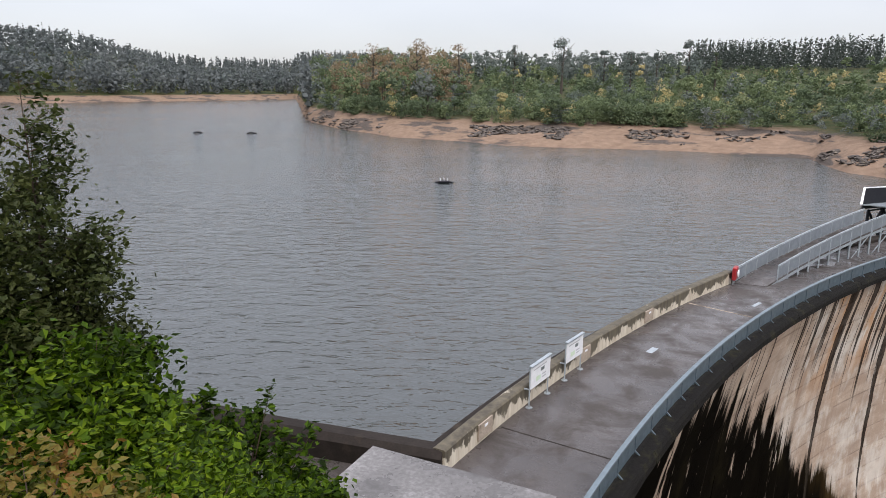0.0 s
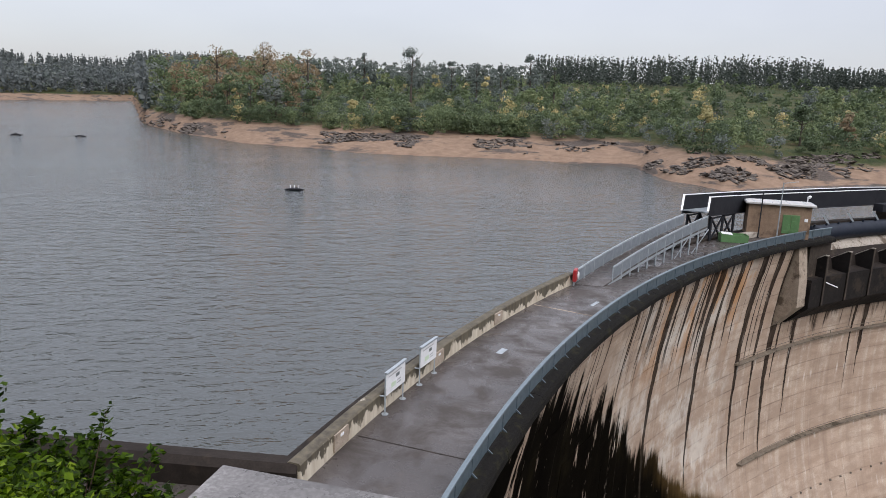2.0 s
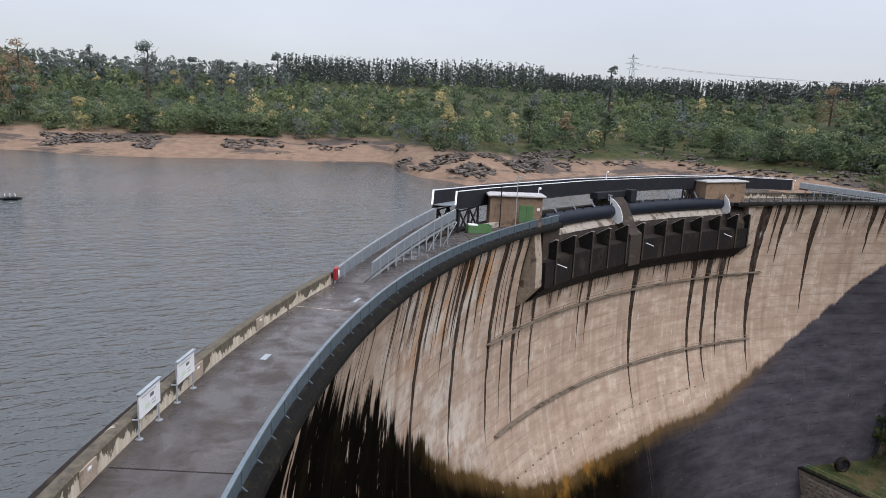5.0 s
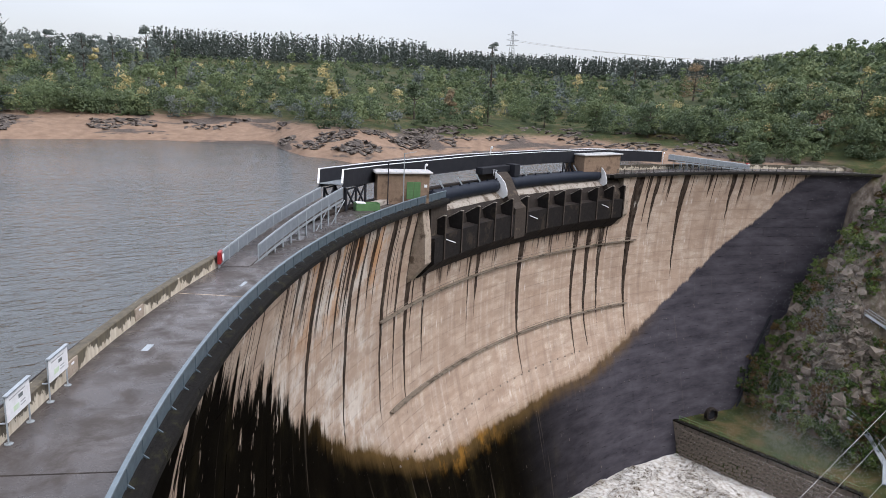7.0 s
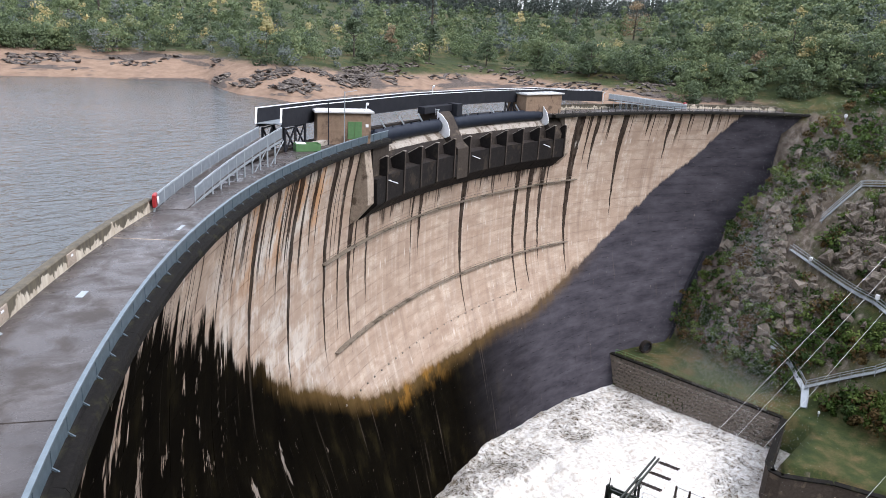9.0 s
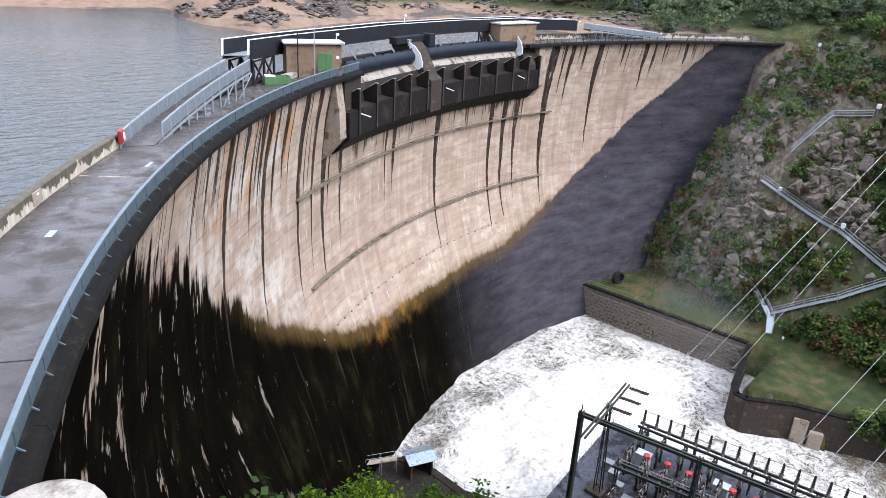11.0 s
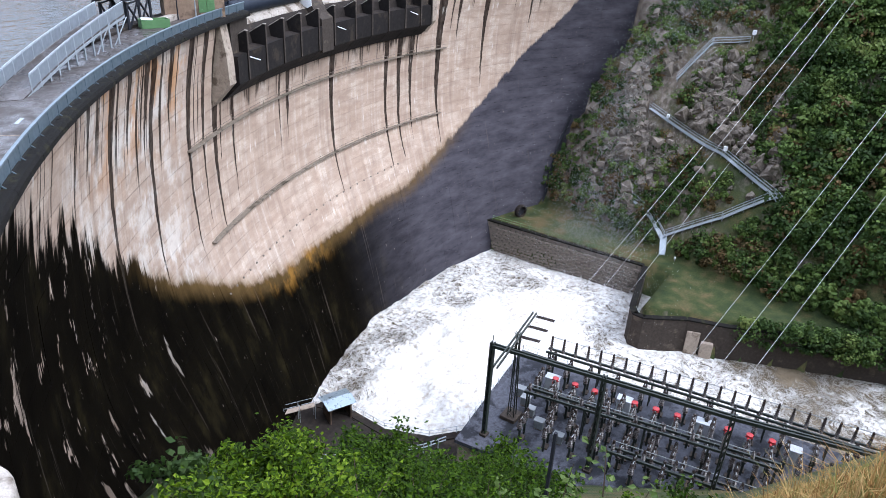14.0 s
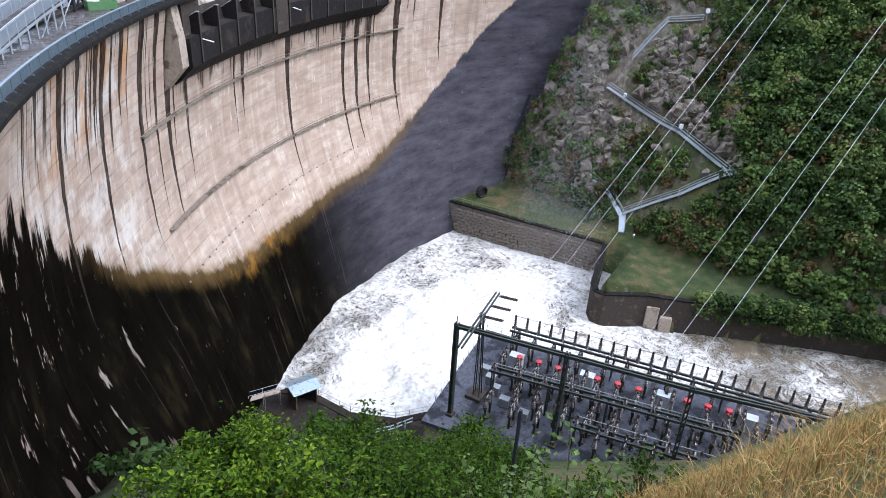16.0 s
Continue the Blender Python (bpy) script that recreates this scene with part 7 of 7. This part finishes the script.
CLIFFS = ((157, 51, 8), (152, 46, 5), (155, 33, 6), (152, 22, 6), (145, 17, 4), (150, 30, 4), (146, 41, 5), (141, 46, 4))
crags = bmesh.new()
for _ in range(3000):
    cx, cy, cr = CLIFFS[rock_rng.randrange(len(CLIFFS))]
    x, y = rock_rng.gauss(cx, cr * 0.6), rock_rng.gauss(cy, cr * 0.6)
    if x < lerp(y, BACK) + 3 or off_stairs(x, y) < 1.4 or math.hypot(x - CX, y - CY) > RL - 3.5 or noise.noise((x * 0.16, y * 0.16, 20)) < -0.12:
        continue
    size = rock_rng.uniform(0.3, 1.25) * (1.6 if rock_rng.random() < 0.15 else 1.0)
    m = Matrix.Translation((x, y, ground_height(x, y) - 0.2 * size)) @ Euler((rock_rng.uniform(-0.3, 0.3), rock_rng.uniform(0.5, 1.0), rock_rng.uniform(-0.5, 0.5))).to_matrix().to_4x4() @ Matrix.Diagonal((size * rock_rng.uniform(1, 1.9), size * 0.8, size * 0.7, 1))
    src = flakes[rock_rng.randrange(6)]
    vs = [crags.verts.new(m @ vtx.co) for vtx in src.verts]
    for fc in src.faces:
        crags.faces.new([vs[q.index] for q in fc.verts])
for bmx in flakes:
    bmx.free()
M_CRAG = mossy_concrete("pale_crag_rock", (0.25, 0.215, 0.18), (0.10, 0.082, 0.066), (0.05, 0.046, 0.028), 0.25, 0.5)
tagged(part("crags", crags, M_CRAG), "pale broken rock outcrops on the steep bank", "rocks", "", "stuff")
for bmx in shards:
    bmx.free()

# ---- plants close to the camera ----
# wide leaf-to-leaf tones: leaf colour, plus painted contrast of lit leaves and shaded gaps
M_NEAR = leafy("fresh_hazel_leaves", (0.006, 0.014, 0.0014), (0.020, 0.040, 0.0025), (0.055, 0.105, 0.004), (0.150, 0.215, 0.014), rough=0.45, shine=0.16, patch=0.9, each=0.6)
M_NEARDARK = leafy("dark_hazel_leaves", (0.005, 0.012, 0.0016), (0.014, 0.030, 0.0025), (0.034, 0.070, 0.004), (0.072, 0.125, 0.008), rough=0.45, shine=0.14, patch=0.9, each=0.6)
M_NEARGOLD = leafy("turning_bramble_leaves", (0.072, 0.092, 0.020), (0.156, 0.136, 0.026), (0.211, 0.095, 0.026), rough=0.45, patch=1.2)
M_DRY = leafy("dry_straw_grass", (0.03, 0.019, 0.008), (0.14, 0.070, 0.024), (0.30, 0.165, 0.055), (0.09, 0.105, 0.025), (0.40, 0.265, 0.110), (0.20, 0.115, 0.040), rough=0.7, shine=0.12, patch=0.8, each=0.55)
M_STEM = plain("brown_twigs", (0.07, 0.045, 0.03), (0.045, 0.03, 0.02), 6.0, 0.8)
M_WEED = leafy("pale_weed_leaves", (0.040, 0.075, 0.018), (0.085, 0.130, 0.032), (0.150, 0.190, 0.06), rough=0.45, patch=2.0)


def leaves(rng, centres, size, droop=0.25):
    """Single pointed leaves, each folded along its midrib: two quads a leaf."""
    n = len(centres)
    size = size * rng.uniform(0.6, 1.3, n)
    d = rng.normal(size=(n, 3))
    d[:, 2] = d[:, 2] * 0.45 - droop
    d /= np.linalg.norm(d, axis=1)[:, None]
    up = rng.normal(size=(n, 3)) * 0.55 + np.array([0, 0, 1.0])
    e = np.cross(d, up)
    e /= np.linalg.norm(e, axis=1)[:, None]
    f = np.cross(e, d)
    d, e, f = d * size[:, None], e * size[:, None] * 0.36, f * size[:, None] * 0.12
    base, mid, tip = centres - d * 0.5, centres - f, centres + d * 0.55
    one = np.stack([base, centres + e - d * 0.1, tip, mid], 1)
    two = np.stack([base, mid, tip, centres - e - d * 0.1], 1)
    return np.concatenate([one, two], 1).reshape(-1, 4, 3)


def bush(seed, at, h, w, n, size, material, label, airy=0.0, group="foreground bushes"):
    """A leafy shrub: arching stems and single leaves along and around them."""
    rng = np.random.default_rng(seed)
    t = thing("bush", label, "bush", group, "", at)
    bm = bmesh.new()
    tips = []
    for i in range(16):
        a, r = rng.uniform(0, 6.283), 0.5 * w * math.sqrt(rng.uniform(0.02, 1))
        top = Vector((math.cos(a) * r, math.sin(a) * r, h * rng.uniform(0.55, 1.05) * (1 - 0.35 * (2 * r / w) ** 2)))
        pts = [Vector((top.x * 0.1, top.y * 0.1, -0.3)), Vector((top.x * 0.45, top.y * 0.45, top.z * 0.55)), top]
        tube_into(bm, pts, [0.022, 0.015, 0.004], 5)
        tips.append((pts[1], top))
    part("branchwork", bm, M_STEM, t)
    k = rng.integers(0, len(tips), n)
    f = rng.uniform(0, 1.05, n) ** 0.7
    p = np.array([np.asarray(tips[i][0]) * (1 - q) + np.asarray(tips[i][1]) * q for i, q in zip(k, f)])
    p += rng.normal(size=(n, 3)) * (w * (0.10 - 0.05 * airy) * (1.15 - 0.75 * f))[:, None]
    quads("foliage", leaves(rng, p, size), material, t)
    return t


def on_ray(brg, d):
    x, y = d * math.sin(radians(brg)), d * math.cos(radians(brg))
    return Vector((x, y, ground_height(x, y)))


# beside the left abutment: (bearing, distance, height of the top, width, leaves, leaf length, material, airy)
for i, (brg, d, top, w, n, size, mt, airy) in enumerate((
        (-33, 12.5, 9.8, 4.4, 3600, 0.19, M_NEAR, 0), (-28.5, 13.2, 9.5, 4.0, 3400, 0.18, M_NEARDARK, 0), (-25, 11.2, 9.2, 3.4, 3000, 0.16, M_NEAR, 0), (-21.5, 12.2, 8.45, 3.0, 2300, 0.16, M_NEARDARK, 0.4),
        (-17.6, 11.8, 8.80, 2.4, 1100, 0.15, M_NEARDARK, 0.9), (-16.0, 12.0, 8.25, 2.6, 1300, 0.15, M_NEARDARK, 0.6), (-20, 9.6, 8.4, 3.2, 2800, 0.15, M_NEAR, 0), (-14.2, 10.6, 7.55, 2.8, 2200, 0.14, M_NEAR, 0.2),
        (-27, 8.4, 9.0, 3.2, 2600, 0.12, M_NEAR, 0), (-33, 8.0, 9.2, 3.0, 2400, 0.12, M_NEARGOLD, 0), (-23, 7.2, 8.6, 2.6, 2200, 0.11, M_NEAR, 0), (-16.5, 8.2, 7.9, 2.6, 2200, 0.12, M_NEARDARK, 0), (-39, 10, 9.6, 3.6, 2000, 0.16, M_NEAR, 0))):
    p = on_ray(brg, d)
    bush(200 + i, p, max(1.0, top - p.z), w, n, size, mt, "turning yellow-green bramble bush on the bank" if mt is M_NEARGOLD else "leafy green hazel bush on the bank above the dam", airy)


def birch(at, h, w, seed):
    """The tall thin tree by the lake: upswept fine branches with sparse small leaves."""
    rng = np.random.default_rng(seed)
    t = thing("birch_tree", "tall airy birch with sparse olive-green leaves by the lake", "tree", "", "", at)
    bm = bmesh.new()
    pts = []
    for s in range(4):
        lean = Vector((rng.uniform(-0.6, 0.6), rng.uniform(-0.5, 0.5), 0)) * (0.3 + s * 0.3)
        hh = h * (1.0 - 0.11 * s)
        spine = [Vector((lean.x * q * 2, lean.y * q * 2, hh * q - 0.4 * (q == 0))) for q in (0, 0.2, 0.4, 0.6, 0.8, 1.0)]
        tube_into(bm, spine, [0.10, 0.085, 0.065, 0.045, 0.025, 0.006], 6)
        for i in range(26):
            q = rng.uniform(0.22, 0.97)
            base = spine[0].lerp(spine[-1], q)
            a = rng.uniform(0, 6.283)
            ln = w * 0.5 * (1.05 - q) ** 0.6 * rng.uniform(0.5, 1.15)
            tip = base + Vector((math.cos(a) * ln, math.sin(a) * ln, ln * rng.uniform(0.1, 0.75)))
            mid = base.lerp(tip, 0.5) + Vector((0, 0, 0.10 * ln))
            tube_into(bm, [base, mid, tip], [0.022, 0.013, 0.003], 4)
            for _ in range(int(90 + 170 * (q < 0.62))):
                f = rng.uniform(0.25, 1.05)
                pts.append(np.asarray(base.lerp(tip, f)) + rng.normal(size=3) * 0.26)
    part("trunk", bm, M_STEM, t)
    quads("crown", leaves(rng, np.array(pts), 0.19, 0.4), M_BIRCH, t)


M_BIRCH = leafy("olive_birch_leaves", (0.022, 0.034, 0.011), (0.043, 0.057, 0.017), (0.072, 0.082, 0.025), rough=0.45, patch=0.5)
p = on_ray(-30.0, 22)
birch(p, 14.0 - p.z, 6.0, 301)
p = on_ray(-33.5, 20.5)
birch(p, 11.0 - p.z, 5.0, 302)
p = on_ray(-27.0, 21)
bush(303, p, 7.6 - p.z, 3.2, 2600, 0.17, M_NEARDARK, "dark leafy hazel bush at the lake edge")
p = on_ray(-31.5, 19)
bush(304, p, 9.0 - p.z, 4.6, 4200, 0.18, M_NEARDARK, "dark leafy hazel bush at the lake edge")
# below the viewpoint: (bearing, distance, height, width, leaves, leaf length, material)
for i, (brg, d, h, w, n, size, mt) in enumerate((
        (33, 12.0, 0.6, 2.0, 800, 0.15, M_NEAR), (38.5, 13.0, 1.7, 2.6, 2200, 0.15, M_NEAR), (42.5, 12.5, 2.2, 2.8, 2400, 0.14, M_NEAR), (47, 14, 1.5, 3.0, 2400, 0.14, M_NEARDARK),
        (52.5, 15, 1.4, 3.2, 2600, 0.12, M_NEARDARK), (57.5, 15, 1.5, 3.2, 2600, 0.11, M_NEARDARK), (62, 14, 1.7, 3.0, 2600, 0.10, M_NEARDARK), (66, 13, 1.6, 2.6, 2200, 0.10, M_NEARDARK), (70.5, 11, 1.5, 2.2, 1600, 0.10, M_NEARDARK),
        (36.5, 8.5, 0.8, 2.0, 1300, 0.12, M_NEAR), (43, 8.5, 1.3, 2.2, 1700, 0.11, M_NEAR), (50, 9, 1.2, 2.3, 1800, 0.11, M_NEAR), (57, 9, 1.2, 2.3, 1800, 0.10, M_NEARDARK), (64, 8.6, 1.2, 2.0, 1500, 0.09, M_NEARDARK),
        (20.3, 11.0, 3.4, 1.3, 420, 0.16, M_NEAR), (74.5, 8.0, 0.5, 1.6, 1100, 0.07, M_NEARDARK), (79, 7.4, 0.45, 1.5, 1100, 0.06, M_NEAR), (84, 7.0, 0.4, 1.4, 900, 0.06, M_NEARDARK), (47, 22, 3.0, 5.0, 3000, 0.2, M_NEARDARK), (56, 24, 3.0, 5.5, 3000, 0.2, M_NEARDARK), (64, 24, 2.8, 5.0, 2600, 0.2, M_NEARDARK), (40, 24, 2.6, 5.0, 2600, 0.2, M_NEAR))):
    p = on_ray(brg, d)
    bush(320 + i, p, h, w, n, size, mt, "leafy green bush on the slope below the viewpoint" if mt is M_NEAR else "dark green bush on the slope below the viewpoint", 0.0, "slope bushes")
# scrub lower down the slope, over the foot path
slope = Stand(77)
for _ in range(420):
    x, y = slope.rng.uniform(8, 56), slope.rng.uniform(-12, 52)
    if math.hypot(x, y) < 19 or math.hypot(x - CX, y - CY) > RL - 4 or ground_height(x, y) < -51 or x > 2.6 * max(y, 0.1) or (x > 53 and -20 < y < 33):
        continue
    slope.broad((x, y, ground_height(x, y) - 0.2), slope.rng.uniform(0.8, 2.0), slope.rng.uniform(1.8, 3.4), 150, 0.30, 0.05)
slope.build("slope_scrub", M_BANKDARK, "dense low green scrub on the slope below", "scrub")


def grass_bank():
    """Long dry grass on the shoulder beside the camera, leaning with the slope."""
    rng = np.random.default_rng(55)
    n = 62000
    q = 0.9 + 8.1 * rng.uniform(0, 1, n) ** 0.8
    e = 6.4 - 5.95 * rng.uniform(0, 1, n) ** 1.1
    x, y = 0.58 * e + 0.815 * q, 0.815 * e - 0.58 * q
    ok = np.hypot(x, y) > 1.9
    x, y, e, q = x[ok], y[ok], e[ok], q[ok]
    n = len(x)
    z = np.array([ground_height(a, b) for a, b in zip(x, y)]) - 0.02
    tuft = np.array([0.5 + 0.5 * noise.noise((a * 1.6, b * 1.6, 40)) for a, b in zip(x, y)])
    h = 0.66 * rng.uniform(0.16, 0.42, n) * (0.2 + 1.6 * np.clip(tuft * 2 - 0.5, 0, 1)) * np.clip(0.25 + (q - 0.9) / 3.2, 0.25, 1.0) * np.clip(1.0 - 0.28 * (e - 1.6), 0.3, 1.0) * rng.choice([0.7, 1.0, 1.5, 1.9], n, p=[0.34, 0.34, 0.28, 0.04])
    a = rng.normal(0.35, 1.0, n)
    lean = rng.uniform(0.25, 0.95, n)
    dx, dy = np.cos(a) * lean * h, np.sin(a) * lean * h
    base = np.stack([x, y, z], 1)
    mid = base + np.stack([dx * 0.35, dy * 0.35, h * 0.62], 1)
    tip = base + np.stack([dx, dy, h * (0.95 - 0.45 * lean)], 1)
    wv = np.stack([-np.sin(a), np.cos(a), 0 * a], 1) * 0.0027 * rng.uniform(0.5, 1.5, n)[:, None]
    one = np.stack([base - wv, base + wv, mid + wv * 0.8, mid - wv * 0.8], 1)
    two = np.stack([mid - wv * 0.8, mid + wv * 0.8, tip + wv * 0.1, tip - wv * 0.1], 1)
    tagged(quads("dry_grass", np.concatenate([one, two], 1).reshape(-1, 4, 3), M_DRY), "long dry straw-coloured grass on the bank's shoulder", "grass", "", "stuff")


grass_bank()


def spray():
    """Fine droplets drifting up from the stilling basin along the bank."""
    rng = np.random.default_rng(91)
    rows = []
    for (x, y, z), (sx, sy, sz), n in (((136, 46, -38), (5, 6, 7), 30000), ((143, 48, -22), (4, 4, 7), 14000), ((152, 40, -10), (7, 7, 5), 15000), ((126, 44, -47), (5, 7, 3.5), 20000), ((112, 38, -51), (9, 6, 2.0), 14000), ((160, 40, -1), (9, 9, 4), 12000)):
        n = int(1.8 * n)
        p = rng.normal(size=(n, 3)) * np.array([sx, sy, sz]) + np.array([x, y, z])
        wisp = np.array([noise.noise((a * 0.14, b * 0.14, c * 0.10)) for a, b, c in p])
        p = p[wisp > rng.uniform(-0.5, 0.3, n)]
        rows.append(p[np.hypot(p[:, 0] - CX, p[:, 1] - CY) < RL - 9])
    p = np.concatenate(rows)
    tagged(quads("spray", cards(rng, p, 0.040, 1.0), M_SPRAY), "thin white spray drifting up from the tail water", "spray", "", "stuff")


M_SPRAY = plain("water_droplets", (0.80, 0.82, 0.84), (0.74, 0.76, 0.78), 1.0, 0.4)
spray()


def weed(seed, at, h, label, lean):
    """A tall stalk with pairs of pale leaves."""
    rng = np.random.default_rng(seed)
    t = thing("weed_stalk", label, "plant", "tall weeds", "", at)
    spine = [Vector((lean[0] * s * s, lean[1] * s * s, h * s)) for s in (0, 0.25, 0.5, 0.75, 1.0)]
    bm = bmesh.new()
    tube_into(bm, spine, [0.010, 0.009, 0.007, 0.005, 0.002], 5)
    part("stalk", bm, M_STEM, t)
    c = []
    for s in np.linspace(0.3, 1.0, 13):
        k = min(3, int(s * 4))
        p = np.asarray(spine[k].lerp(spine[k + 1], s * 4 - k))
        for _ in range(4):
            c.append(p + rng.normal(size=3) * np.array([0.06, 0.06, 0.02]))
    quads("foliage", leaves(rng, np.array(c), 0.055, 0.1), M_WEED, t)


for i, (brg, d, h) in enumerate(((66.5, 4.6, 1.3), (69, 4.3, 1.0), (71.5, 4.4, 1.5), (74, 4.0, 0.9), (76.5, 3.9, 1.1), (72.5, 3.6, 0.8), (79, 3.6, 0.75))):
    weed(400 + i, on_ray(brg, d), h, "tall weed with pale green leaves on the slope", (0.12 * math.sin(i * 2.1), 0.12 * math.cos(i * 1.7)))
post = thing("fence_stake", "thin dark fence stake among the weeds", "stake", "", "", on_ray(70.2, 6.0))
bm = bmesh.new()
bar_into(bm, (0, 0, -0.3), (0.02, 0.0, 2.1), 0.035)
part("stake", bm, M_BLACK, post)

build_face()
